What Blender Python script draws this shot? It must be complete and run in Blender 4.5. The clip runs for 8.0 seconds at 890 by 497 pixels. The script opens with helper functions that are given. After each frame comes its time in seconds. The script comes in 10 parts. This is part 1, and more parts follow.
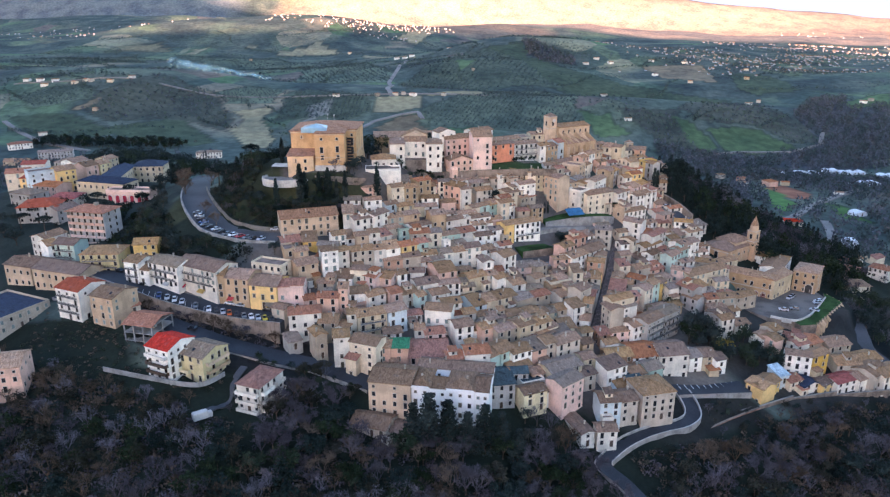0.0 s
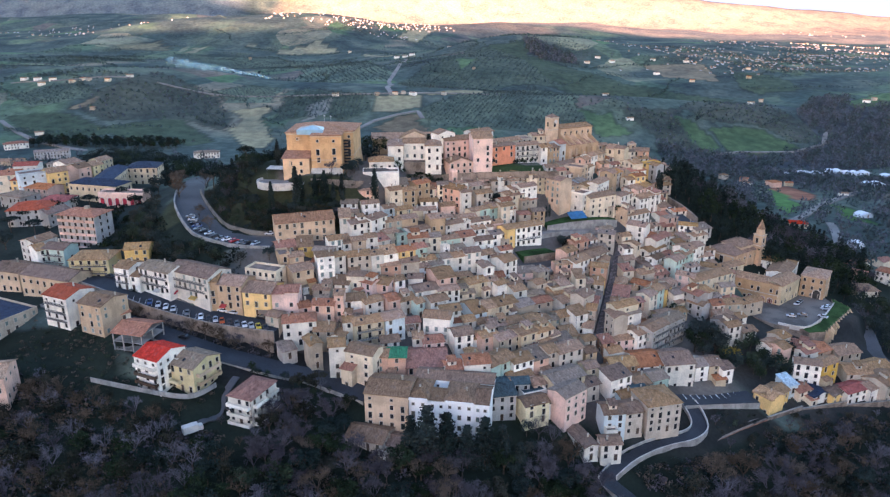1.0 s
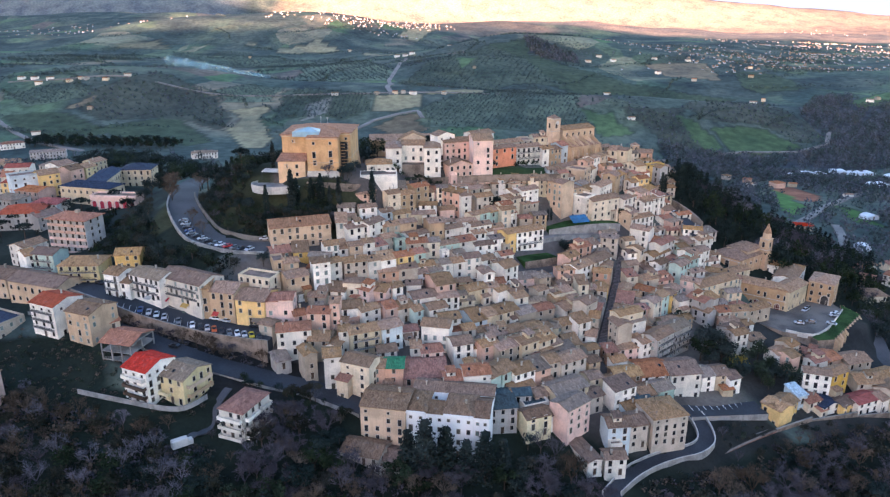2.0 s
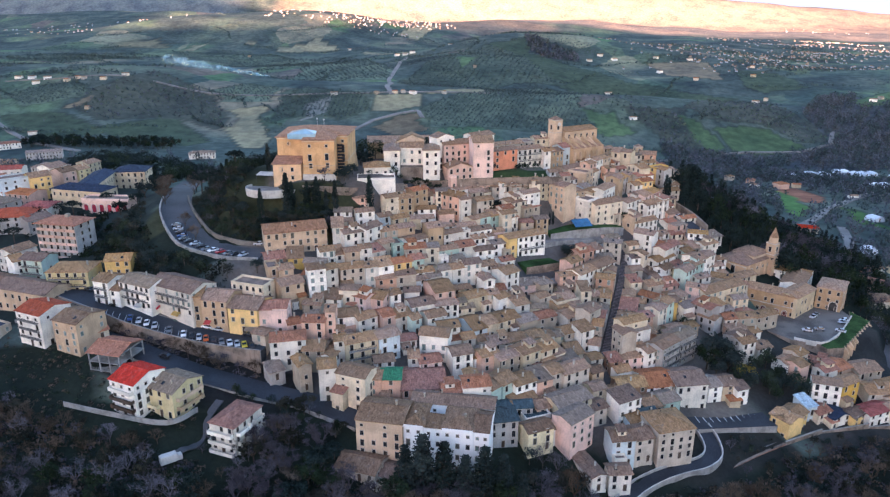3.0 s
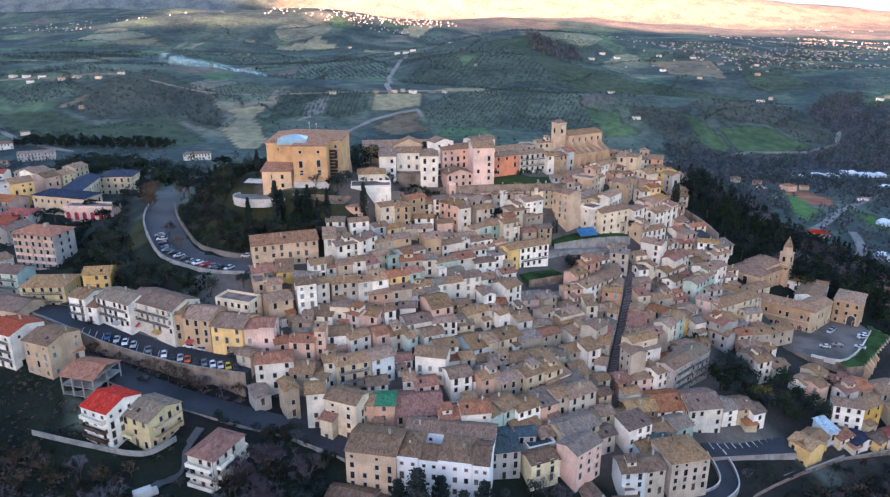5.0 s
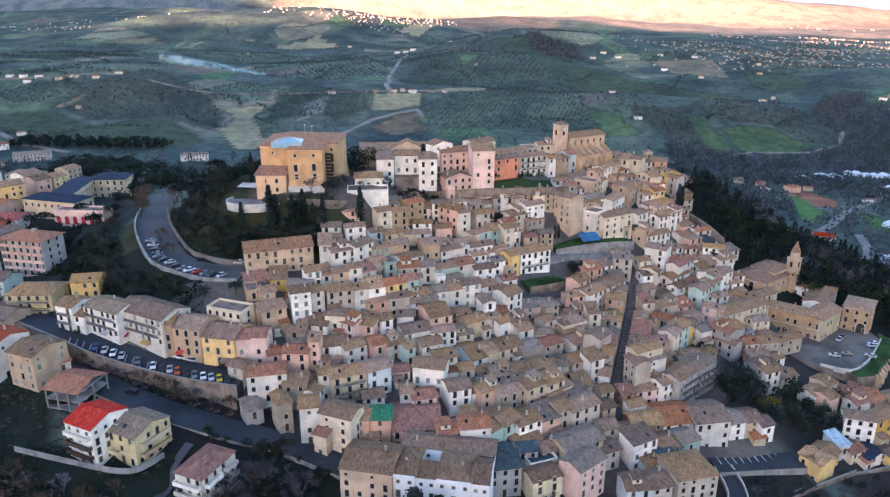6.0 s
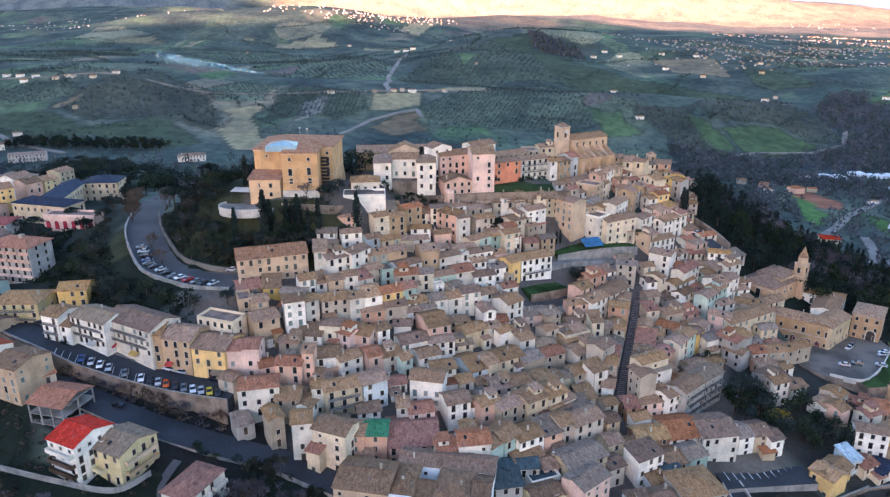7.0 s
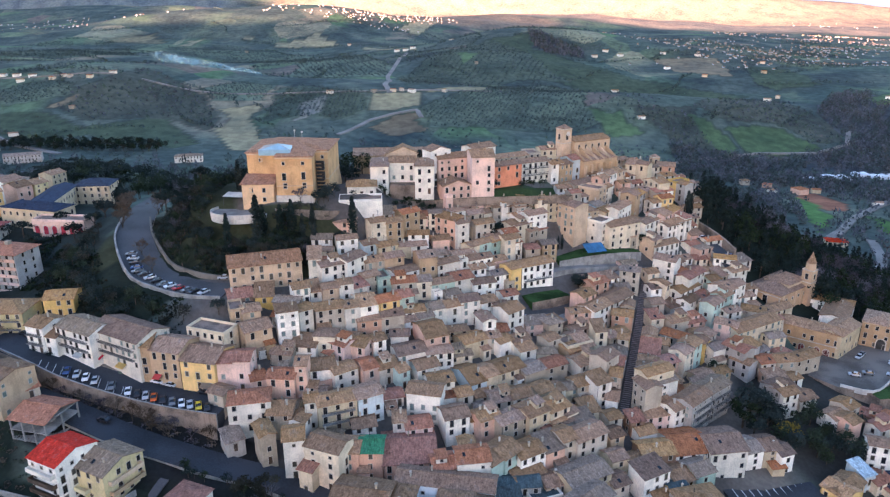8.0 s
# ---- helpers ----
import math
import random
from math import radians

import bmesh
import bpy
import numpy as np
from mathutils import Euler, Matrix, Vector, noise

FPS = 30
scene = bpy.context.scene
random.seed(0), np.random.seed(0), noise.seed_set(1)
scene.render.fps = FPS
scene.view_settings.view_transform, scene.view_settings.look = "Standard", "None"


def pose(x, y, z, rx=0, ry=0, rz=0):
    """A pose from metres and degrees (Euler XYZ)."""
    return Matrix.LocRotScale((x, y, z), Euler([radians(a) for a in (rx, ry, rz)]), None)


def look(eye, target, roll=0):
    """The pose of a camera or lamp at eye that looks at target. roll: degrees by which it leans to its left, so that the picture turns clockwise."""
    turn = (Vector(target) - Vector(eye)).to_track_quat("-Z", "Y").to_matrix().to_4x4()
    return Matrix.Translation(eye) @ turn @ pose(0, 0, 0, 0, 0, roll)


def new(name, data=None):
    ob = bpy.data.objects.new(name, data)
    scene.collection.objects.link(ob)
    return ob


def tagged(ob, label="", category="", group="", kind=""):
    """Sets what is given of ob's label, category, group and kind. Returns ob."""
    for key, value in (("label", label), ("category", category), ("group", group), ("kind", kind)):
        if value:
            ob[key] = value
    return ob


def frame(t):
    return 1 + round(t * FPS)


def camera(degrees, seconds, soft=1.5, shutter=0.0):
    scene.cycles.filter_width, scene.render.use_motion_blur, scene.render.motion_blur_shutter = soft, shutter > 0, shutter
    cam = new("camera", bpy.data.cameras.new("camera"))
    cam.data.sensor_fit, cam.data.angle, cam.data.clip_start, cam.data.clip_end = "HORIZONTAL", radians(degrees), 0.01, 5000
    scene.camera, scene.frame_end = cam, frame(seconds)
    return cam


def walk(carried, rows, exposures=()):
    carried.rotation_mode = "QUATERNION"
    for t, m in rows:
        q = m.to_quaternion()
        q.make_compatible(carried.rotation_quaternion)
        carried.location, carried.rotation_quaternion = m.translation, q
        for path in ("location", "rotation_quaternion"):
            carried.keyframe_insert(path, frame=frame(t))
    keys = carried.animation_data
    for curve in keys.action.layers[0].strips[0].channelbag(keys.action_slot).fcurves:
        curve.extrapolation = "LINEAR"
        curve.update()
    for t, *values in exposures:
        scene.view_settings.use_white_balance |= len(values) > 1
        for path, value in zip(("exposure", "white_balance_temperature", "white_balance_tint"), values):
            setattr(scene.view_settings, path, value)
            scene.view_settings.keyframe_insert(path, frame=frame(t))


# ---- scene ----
cam = camera(64.19, 8.0, 1.3)
# seconds, eye, yaw, pitch, roll: a drone gliding towards the town, almost level
PATH = [
    (0, (0.03, 0.02, 120.06), -0.000, -18.697, -0.007),
    (0.5, (0.30, 4.05, 120.11), 0.020, -18.756, 0.001),
    (1, (0.57, 8.06, 120.17), 0.042, -18.812, 0.008),
    (1.5, (0.84, 12.07, 120.23), 0.064, -18.866, 0.014),
    (3, (1.67, 24.02, 120.43), 0.135, -19.017, 0.021),
    (3.5, (1.95, 27.99, 120.50), 0.159, -19.064, 0.021),
    (4, (2.23, 31.96, 120.57), 0.183, -19.109, 0.019),
    (4.5, (2.52, 35.94, 120.64), 0.207, -19.154, 0.016),
    (6, (3.42, 47.88, 120.86), 0.274, -19.286, -0.004),
    (6.5, (3.72, 51.88, 120.93), 0.294, -19.329, -0.014),
    (7, (4.03, 55.89, 121.01), 0.313, -19.373, -0.025),
    (7.5, (4.35, 59.92, 121.08), 0.330, -19.417, -0.038),
    (8, (4.67, 63.96, 121.15), 0.346, -19.461, -0.053),
]
walk(cam, [(t, pose(*eye, 90 + pitch, 0, yaw) @ pose(0, 0, 0, 0, 0, roll)) for t, eye, yaw, pitch, roll in PATH],
     exposures=[(0.0, 3.18, 5260, 27.5), (8.0, 3.18, 5260, 27.5)])

# ---- light: late dusk, the town in the shade of a ridge behind the camera, low sun on the far hills ----
SUN_UP, SUN_TURN = radians(2.5), radians(200)      # elevation; azimuth clockwise from +y
world = bpy.data.worlds.new("world")
scene.world = world
world.use_nodes = True
wn = world.node_tree
sky = wn.nodes.new("ShaderNodeTexSky")
sky.sky_type, sky.sun_disc = "NISHITA", False
sky.sun_elevation, sky.sun_rotation = SUN_UP, SUN_TURN
sky.altitude, sky.air_density, sky.dust_density, sky.ozone_density = 300, 1.0, 1.0, 1.2
wn.links.new(sky.outputs[0], wn.nodes["Background"].inputs[0])
wn.nodes["Background"].inputs[1].default_value = 0.15
sun = new("sun", bpy.data.lights.new("sun", "SUN"))
sun.data.energy, sun.data.angle, sun.data.color = 4.2, radians(0.5), (1.0, 0.56, 0.30)
to_sun = Vector((math.sin(SUN_TURN) * math.cos(SUN_UP), math.cos(SUN_TURN) * math.cos(SUN_UP), math.sin(SUN_UP)))
sun.matrix_world = look((0, 0, 300), Vector((0, 0, 300)) - to_sun)

# ---- materials ----
def material(name, colour, rough=0.85, metal=0.0, vary=0.15, grain=(0.5, 6.0), bump=0.3, streak=0.0, dark=None, random_tint=0.0, spec=0.3, waves=None):
    """A plain surface with stains at two scales, streaks and a fine relief."""
    m = bpy.data.materials.new(name)
    m.use_nodes = True
    nt = m.node_tree
    N, L = nt.nodes, nt.links
    b = N["Principled BSDF"]
    b.inputs["Roughness"].default_value, b.inputs["Metallic"].default_value = rough, metal
    b.inputs["Specular IOR Level"].default_value = spec
    co = N.new("ShaderNodeTexCoord")
    coarse = N.new("ShaderNodeTexNoise")
    coarse.inputs["Scale"].default_value, coarse.inputs["Detail"].default_value = grain[0], 5
    fine = N.new("ShaderNodeTexNoise")
    fine.inputs["Scale"].default_value, fine.inputs["Detail"].default_value = grain[1], 3
    info = N.new("ShaderNodeObjectInfo")
    offset = N.new("ShaderNodeVectorMath")
    offset.operation = "MULTIPLY_ADD"
    L.new(info.outputs["Random"], offset.inputs[0])
    offset.inputs[1].default_value = (57, 31, 13)
    L.new(co.outputs["Object"], offset.inputs[2])
    L.new(offset.outputs[0], coarse.inputs["Vector"])
    L.new(offset.outputs[0], fine.inputs["Vector"])
    mix = N.new("ShaderNodeMix")
    mix.data_type = "RGBA"
    d = dark or tuple(c * (1 - 2.2 * vary) for c in colour)
    mix.inputs["A"].default_value, mix.inputs["B"].default_value = (*d, 1), (*colour, 1)
    ramp = N.new("ShaderNodeMapRange")
    ramp.inputs[1].default_value, ramp.inputs[2].default_value = 0.34, 0.6
    add = N.new("ShaderNodeMath")
    add.operation = "MULTIPLY_ADD"
    L.new(fine.outputs[0], add.inputs[0])
    add.inputs[1].default_value = 0.6
    L.new(coarse.outputs[0], add.inputs[2])
    sub = N.new("ShaderNodeMath")
    sub.operation = "SUBTRACT"
    L.new(add.outputs[0], sub.inputs[0])
    sub.inputs[1].default_value = 0.3
    L.new(sub.outputs[0], ramp.inputs[0])
    L.new(ramp.outputs[0], mix.inputs["Factor"])
    last = mix.outputs["Result"]
    if streak:
        st = N.new("ShaderNodeTexNoise")
        st.inputs["Scale"].default_value, st.inputs["Detail"].default_value = 1.6, 4
        sq = N.new("ShaderNodeVectorMath")
        sq.operation = "MULTIPLY"
        sq.inputs[1].default_value = (1, 1, 0.12)
        L.new(offset.outputs[0], sq.inputs[0])
        L.new(sq.outputs[0], st.inputs["Vector"])
        sr = N.new("ShaderNodeMapRange")
        sr.inputs[1].default_value, sr.inputs[2].default_value, sr.inputs[4].default_value = 0.52, 0.72, streak
        L.new(st.outputs[0], sr.inputs[0])
        m2 = N.new("ShaderNodeMix")
        m2.data_type = "RGBA"
        m2.inputs["B"].default_value = (*[c * 0.42 for c in colour], 1)
        L.new(sr.outputs[0], m2.inputs["Factor"])
        L.new(last, m2.inputs["A"])
        last = m2.outputs["Result"]
    if random_tint:
        hsv = N.new("ShaderNodeHueSaturation")
        for slot, low, high in (("Value", 1 - random_tint, 1 + 0.6 * random_tint), ("Saturation", 1 - 0.6 * random_tint, 1 + 0.5 * random_tint)):
            r = N.new("ShaderNodeMapRange")
            r.inputs[3].default_value, r.inputs[4].default_value = (low, high) if slot == "Value" else (high, low)
            L.new(info.outputs["Random"], r.inputs[0])
            L.new(r.outputs[0], hsv.inputs[slot])
        L.new(last, hsv.inputs["Color"])
        last = hsv.outputs[0]
    L.new(last, b.inputs["Base Color"])
    if bump:
        bp = N.new("ShaderNodeBump")
        bp.inputs["Strength"].default_value, bp.inputs["Distance"].default_value = bump, 0.06
        height = fine.outputs[0]
        if waves:
            wv = N.new("ShaderNodeTexWave")
            wv.bands_direction = "X"
            wv.inputs["Scale"].default_value, wv.inputs["Distortion"].default_value = waves, 0.6
            L.new(co.outputs["Object"], wv.inputs["Vector"])
            height = wv.outputs["Fac"]
        L.new(height, bp.inputs["Height"])
        L.new(bp.outputs[0], b.inputs["Normal"])
    return m


def wall_paint(name, c):
    return material(name, c, 0.9, vary=0.13, grain=(0.22, 2.6), bump=0.25, streak=0.24, random_tint=0.22, spec=0.15)


def tile(name, c, t=0.22):
    """Old pantiles: patches of lichen and newer clay, single tiles lighter or darker, rows as relief, each roof with a tone of its own."""
    m = bpy.data.materials.new(name)
    m.use_nodes = True
    N, L = m.node_tree.nodes, m.node_tree.links
    b = N["Principled BSDF"]
    b.inputs["Roughness"].default_value, b.inputs["Specular IOR Level"].default_value = 0.9, 0.12
    co, info, shift = N.new("ShaderNodeTexCoord"), N.new("ShaderNodeObjectInfo"), N.new("ShaderNodeVectorMath")
    shift.operation = "MULTIPLY_ADD"
    L.new(info.outputs["Random"], shift.inputs[0])
    shift.inputs[1].default_value = (61, 37, 17)
    L.new(co.outputs["Object"], shift.inputs[2])
    patch = N.new("ShaderNodeTexNoise")
    patch.inputs["Scale"].default_value, patch.inputs["Detail"].default_value, patch.inputs["Roughness"].default_value = 0.5, 6, 0.7
    L.new(shift.outputs[0], patch.inputs["Vector"])
    ramp = N.new("ShaderNodeValToRGB")
    g = sum(c) / 3
    stops = ((0.30, [v * 0.55 for v in c]), (0.44, c), (0.56, [v * 1.18 for v in c]), (0.68, [0.7 * v + 0.36 * g for v in c]))
    while len(ramp.color_ramp.elements) < 4:
        ramp.color_ramp.elements.new(0.5)
    for e, (p, q) in zip(ramp.color_ramp.elements, stops):
        e.position, e.color = p, (*q, 1)
    L.new(patch.outputs[0], ramp.inputs[0])
    single = N.new("ShaderNodeTexVoronoi")
    single.inputs["Scale"].default_value = 3.6
    L.new(shift.outputs[0], single.inputs["Vector"])
    tone = N.new("ShaderNodeMapRange")
    tone.inputs[3].default_value, tone.inputs[4].default_value = 0.74, 1.26
    sep = N.new("ShaderNodeSeparateColor")
    L.new(single.outputs["Color"], sep.inputs[0])
    L.new(sep.outputs[0], tone.inputs[0])
    each = N.new("ShaderNodeMapRange")
    each.inputs[3].default_value, each.inputs[4].default_value = 1 - t, 1 + t
    L.new(info.outputs["Random"], each.inputs[0])
    value = N.new("ShaderNodeMath")
    value.operation = "MULTIPLY"
    L.new(tone.outputs[0], value.inputs[0])
    L.new(each.outputs[0], value.inputs[1])
    run, rows, band, both = N.new("ShaderNodeVectorMath"), N.new("ShaderNodeTexNoise"), N.new("ShaderNodeMapRange"), N.new("ShaderNodeMath")
    run.operation = both.operation = "MULTIPLY"
    run.inputs[1].default_value = (2.6, 0.5, 0.5)       # courses of tiles running down the slope
    rows.inputs["Scale"].default_value, rows.inputs["Detail"].default_value, rows.inputs["Roughness"].default_value = 1.0, 4, 0.75
    band.inputs[1].default_value, band.inputs[2].default_value, band.inputs[3].default_value, band.inputs[4].default_value = 0.3, 0.7, 0.58, 1.42
    L.new(shift.outputs[0], run.inputs[0])
    L.new(run.outputs[0], rows.inputs["Vector"])
    L.new(rows.outputs[0], band.inputs[0])
    L.new(value.outputs[0], both.inputs[0])
    L.new(band.outputs[0], both.inputs[1])
    value = both
    other = N.new("ShaderNodeTexWhiteNoise")
    other.noise_dimensions = "1D"
    L.new(info.outputs["Random"], other.inputs["W"])
    sat, hue = N.new("ShaderNodeMapRange"), N.new("ShaderNodeMapRange")
    sat.inputs[3].default_value, sat.inputs[4].default_value = 1.0 - 0.8 * t, 1.0 + 0.6 * t
    hue.inputs[3].default_value, hue.inputs[4].default_value = 0.490, 0.502
    L.new(other.outputs["Value"], sat.inputs[0])
    L.new(other.outputs["Value"], hue.inputs[0])
    hsv = N.new("ShaderNodeHueSaturation")
    L.new(hue.outputs[0], hsv.inputs["Hue"])
    L.new(sat.outputs[0], hsv.inputs["Saturation"])
    L.new(value.outputs[0], hsv.inputs["Value"])
    L.new(ramp.outputs[0], hsv.inputs["Color"])
    L.new(hsv.outputs[0], b.inputs["Base Color"])
    wave, bp = N.new("ShaderNodeTexWave"), N.new("ShaderNodeBump")
    wave.bands_direction = "X"
    wave.inputs["Scale"].default_value, wave.inputs["Distortion"].default_value = 1.4, 0.8
    L.new(co.outputs["Object"], wave.inputs["Vector"])
    bp.inputs["Strength"].default_value, bp.inputs["Distance"].default_value = 0.7, 0.08
    L.new(wave.outputs["Fac"], bp.inputs["Height"])
    L.new(bp.outputs[0], b.inputs["Normal"])
    return m


WALL = {
    "white": wall_paint("white_plaster", (0.92, 0.84, 0.70)), "snow": material("fresh_white_plaster", (0.88, 0.86, 0.82), 0.9, vary=0.05, grain=(0.2, 2.5), bump=0.2, streak=0.12, spec=0.15), "cream": wall_paint("cream_plaster", (0.75, 0.61, 0.41)),
    "yellow": wall_paint("yellow_plaster", (0.78, 0.50, 0.145)), "ochre": wall_paint("tan_brick", (0.58, 0.41, 0.25)),
    "brown": wall_paint("brown_brick", (0.36, 0.22, 0.14)), "pink": wall_paint("pink_plaster", (0.80, 0.55, 0.43)),
    "salmon": wall_paint("salmon_plaster", (0.74, 0.46, 0.32)), "grey": wall_paint("grey_render", (0.44, 0.40, 0.35)),
    "stone": wall_paint("stone_wall", (0.53, 0.44, 0.33)), "mint": wall_paint("mint_plaster", (0.48, 0.58, 0.47)),
    "blue": wall_paint("pale_blue_plaster", (0.60, 0.65, 0.64)), "orange": wall_paint("orange_plaster", (0.74, 0.26, 0.12)),
    "lemon": wall_paint("pale_yellow_plaster", (0.76, 0.64, 0.36)), "brick": wall_paint("old_tan_brick", (0.55, 0.375, 0.225)), "fort": wall_paint("golden_brick", (0.74, 0.475, 0.25)),
}
ROOF = {
    "tan": tile("weathered_tiles", (0.285, 0.176, 0.098)), "red": tile("terracotta_tiles", (0.31, 0.138, 0.072)),
    "vivid": tile("bright_red_tiles", (0.46, 0.042, 0.016), 0.08), "ochre": tile("ochre_tiles", (0.36, 0.215, 0.10)),
    "slate": tile("dark_sheet_roof", (0.035, 0.045, 0.075)), "grey": tile("grey_tiles", (0.225, 0.168, 0.118)),
    "blue": tile("blue_grey_sheet", (0.065, 0.088, 0.095)), "old": tile("old_brown_tiles", (0.185, 0.118, 0.075)), "castle": tile("castle_tiles", (0.32, 0.17, 0.095), 0.1), "green": tile("green_sheet", (0.03, 0.22, 0.10)), "clay": tile("new_clay_tiles", (0.33, 0.088, 0.050), 0.15), "sheet": tile("pale_metal_sheet", (0.40, 0.48, 0.52), 0.1),
}
ROOF_WORDS = {"castle": "faded red tile", "clay": "bright clay tile", "sheet": "pale metal sheet", "old": "dark weathered tile", "tan": "weathered tan tile", "red": "terracotta tile", "vivid": "bright red tile", "ochre": "ochre tile", "slate": "dark slate-coloured",
              "grey": "grey tile", "blue": "blue-grey sheet", "green": "green sheet"}
WALL_WORDS = {"white": "whitewashed", "cream": "cream plastered", "yellow": "yellow painted", "ochre": "tan brick", "brown": "brown brick", "pink": "pink plastered",
              "salmon": "salmon plastered", "grey": "grey rendered", "stone": "weathered stone", "mint": "pale green plastered", "blue": "pale blue plastered",
              "orange": "vivid orange plastered", "fort": "golden brick", "lemon": "pale yellow plastered"}
GLASS = material("window_glass", (0.02, 0.024, 0.03), 0.12, vary=0.2, bump=0, spec=0.5)
SURROUND = material("stone_surround", (0.55, 0.48, 0.39), 0.85, vary=0.15, bump=0.1)
SHUTTER = material("green_brown_shutter", (0.10, 0.085, 0.06), 0.7, vary=0.2, bump=0.1, random_tint=0.4)
SHUTTER2 = material("grey_green_shutter", (0.22, 0.27, 0.24), 0.7, vary=0.2, bump=0.1, random_tint=0.3)
DOOR = material("dark_wood_door", (0.10, 0.06, 0.035), 0.7, vary=0.25, bump=0.2, random_tint=0.4)
IRON = material("dark_iron", (0.05, 0.05, 0.055), 0.6, 0.6, vary=0.2, bump=0.1)
CONCRETE = material("concrete", (0.34, 0.32, 0.29), 0.9, vary=0.2, grain=(0.3, 4), bump=0.3, streak=0.5)
BRICKWALL = material("retaining_brick", (0.29, 0.22, 0.165), 0.92, vary=0.28, grain=(0.25, 3), bump=0.5, streak=0.5)
WORN = material("worn_asphalt", (0.088, 0.088, 0.090), 0.95, vary=0.18, grain=(0.06, 2.5), bump=0.15)
ASPHALT = material("asphalt", (0.048, 0.051, 0.058), 0.85, vary=0.2, grain=(0.08, 2.5), bump=0.15)
TERRACE = material("terrace_tiles", (0.27, 0.19, 0.145), 0.85, vary=0.25, grain=(0.3, 3), bump=0.2)
PAVING = material("pale_paving", (0.255, 0.235, 0.21), 0.85, vary=0.2, grain=(0.2, 3), bump=0.2)
WHITE_LINE = material("road_paint", (0.7, 0.7, 0.68), 0.7, vary=0.2, bump=0)


# ---- building helpers ----
def part(name, bm, mats, parent, label="", at=None):
    """Links a bmesh as one mesh object under a thing or a part."""
    me = bpy.data.meshes.new(name)
    bm.to_mesh(me)
    bm.free()
    for m in mats if isinstance(mats, (list, tuple)) else (mats,):
        me.materials.append(m)
    return mesh_part(name, me, parent, label, at)


def mesh_part(name, me, parent, label="", at=None):
    ob = new(name, me)
    ob.parent = parent
    if at is not None:
        ob.matrix_basis = at
    return tagged(ob, label)


def box(bm, x0, x1, y0, y1, z0, z1, mat=0):
    v = [bm.verts.new((x, y, z)) for z in (z0, z1) for x, y in ((x0, y0), (x1, y0), (x1, y1), (x0, y1))]
    for f in ((3, 2, 1, 0), (4, 5, 6, 7), (0, 1, 5, 4), (1, 2, 6, 5), (2, 3, 7, 6), (3, 0, 4, 7)):
        bm.faces.new([v[i] for i in f]).material_index = mat
    return v


def prism(bm, poly, z0, z1, mat=0):
    """An upright prism over a polygon given counter-clockwise; z1 may be a list, one height a corner."""
    tops = z1 if isinstance(z1, (list, tuple)) else [z1] * len(poly)
    low = [bm.verts.new((x, y, z0)) for x, y in poly]
    high = [bm.verts.new((x, y, z)) for (x, y), z in zip(poly, tops)]
    n = len(poly)
    bm.faces.new(high).material_index = mat
    bm.faces.new(low[::-1]).material_index = mat
    for i in range(n):
        bm.faces.new((low[i], low[(i + 1) % n], high[(i + 1) % n], high[i])).material_index = mat


def slab(bm, a, b, c, d, thick, nx=5, ny=4, wob=0.05, mat=0):
    """A sagging roof slope: a, b along the eaves, c, d along the ridge (c above b)."""
    a, b, c, d = map(Vector, (a, b, c, d))
    up, down = {}, {}
    for i in range(nx + 1):
        for j in range(ny + 1):
            u, v = i / nx, j / ny
            p = (a * (1 - u) + b * u) * (1 - v) + (d * (1 - u) + c * u) * v
            q = p + Vector((0, 0, random.uniform(-wob, wob)))
            up[i, j] = bm.verts.new(q)
            if i in (0, nx) or j in (0, ny):
                down[i, j] = bm.verts.new(p - Vector((0, 0, thick)))
    for i in range(nx):
        for j in range(ny):
            bm.faces.new((up[i, j], up[i + 1, j], up[i + 1, j + 1], up[i, j + 1])).material_index = mat
    rim = [(i, 0) for i in range(nx)] + [(nx, j) for j in range(ny)] + [(i, ny) for i in range(nx, 0, -1)] + [(0, j) for j in range(ny, 0, -1)]
    for k, r in enumerate(rim):
        s = rim[(k + 1) % len(rim)]
        if (up[r].co - up[s].co).length > 0.01:
            bm.faces.new((up[s], up[r], down[r], down[s])).material_index = mat
    bm.faces.new([down[r] for r in rim][::-1]).material_index = mat


def hip_slopes(x0, x1, y0, y1, z, rise):
    """The four slopes of a hipped roof over a rectangle, as corner quads."""
    w, d = x1 - x0, y1 - y0
    if w >= d:
        r0, r1 = Vector((x0 + d / 2, (y0 + y1) / 2, z + rise)), Vector((x1 - d / 2, (y0 + y1) / 2, z + rise))
        if w - d < 0.1:
            r1 = r0 + Vector((0.1, 0, 0))
        return [((x0, y0, z), (x1, y0, z), r1, r0), ((x1, y1, z), (x0, y1, z), r0, r1), ((x1, y0, z), (x1, y1, z), r1, r1), ((x0, y1, z), (x0, y0, z), r0, r0)]
    r0, r1 = Vector(((x0 + x1) / 2, y0 + w / 2, z + rise)), Vector(((x0 + x1) / 2, y1 - w / 2, z + rise))
    return [((x0, y0, z), (x1, y0, z), r0, r0), ((x1, y1, z), (x0, y1, z), r1, r1), ((x1, y0, z), (x1, y1, z), r1, r0), ((x0, y1, z), (x0, y0, z), r0, r1)]


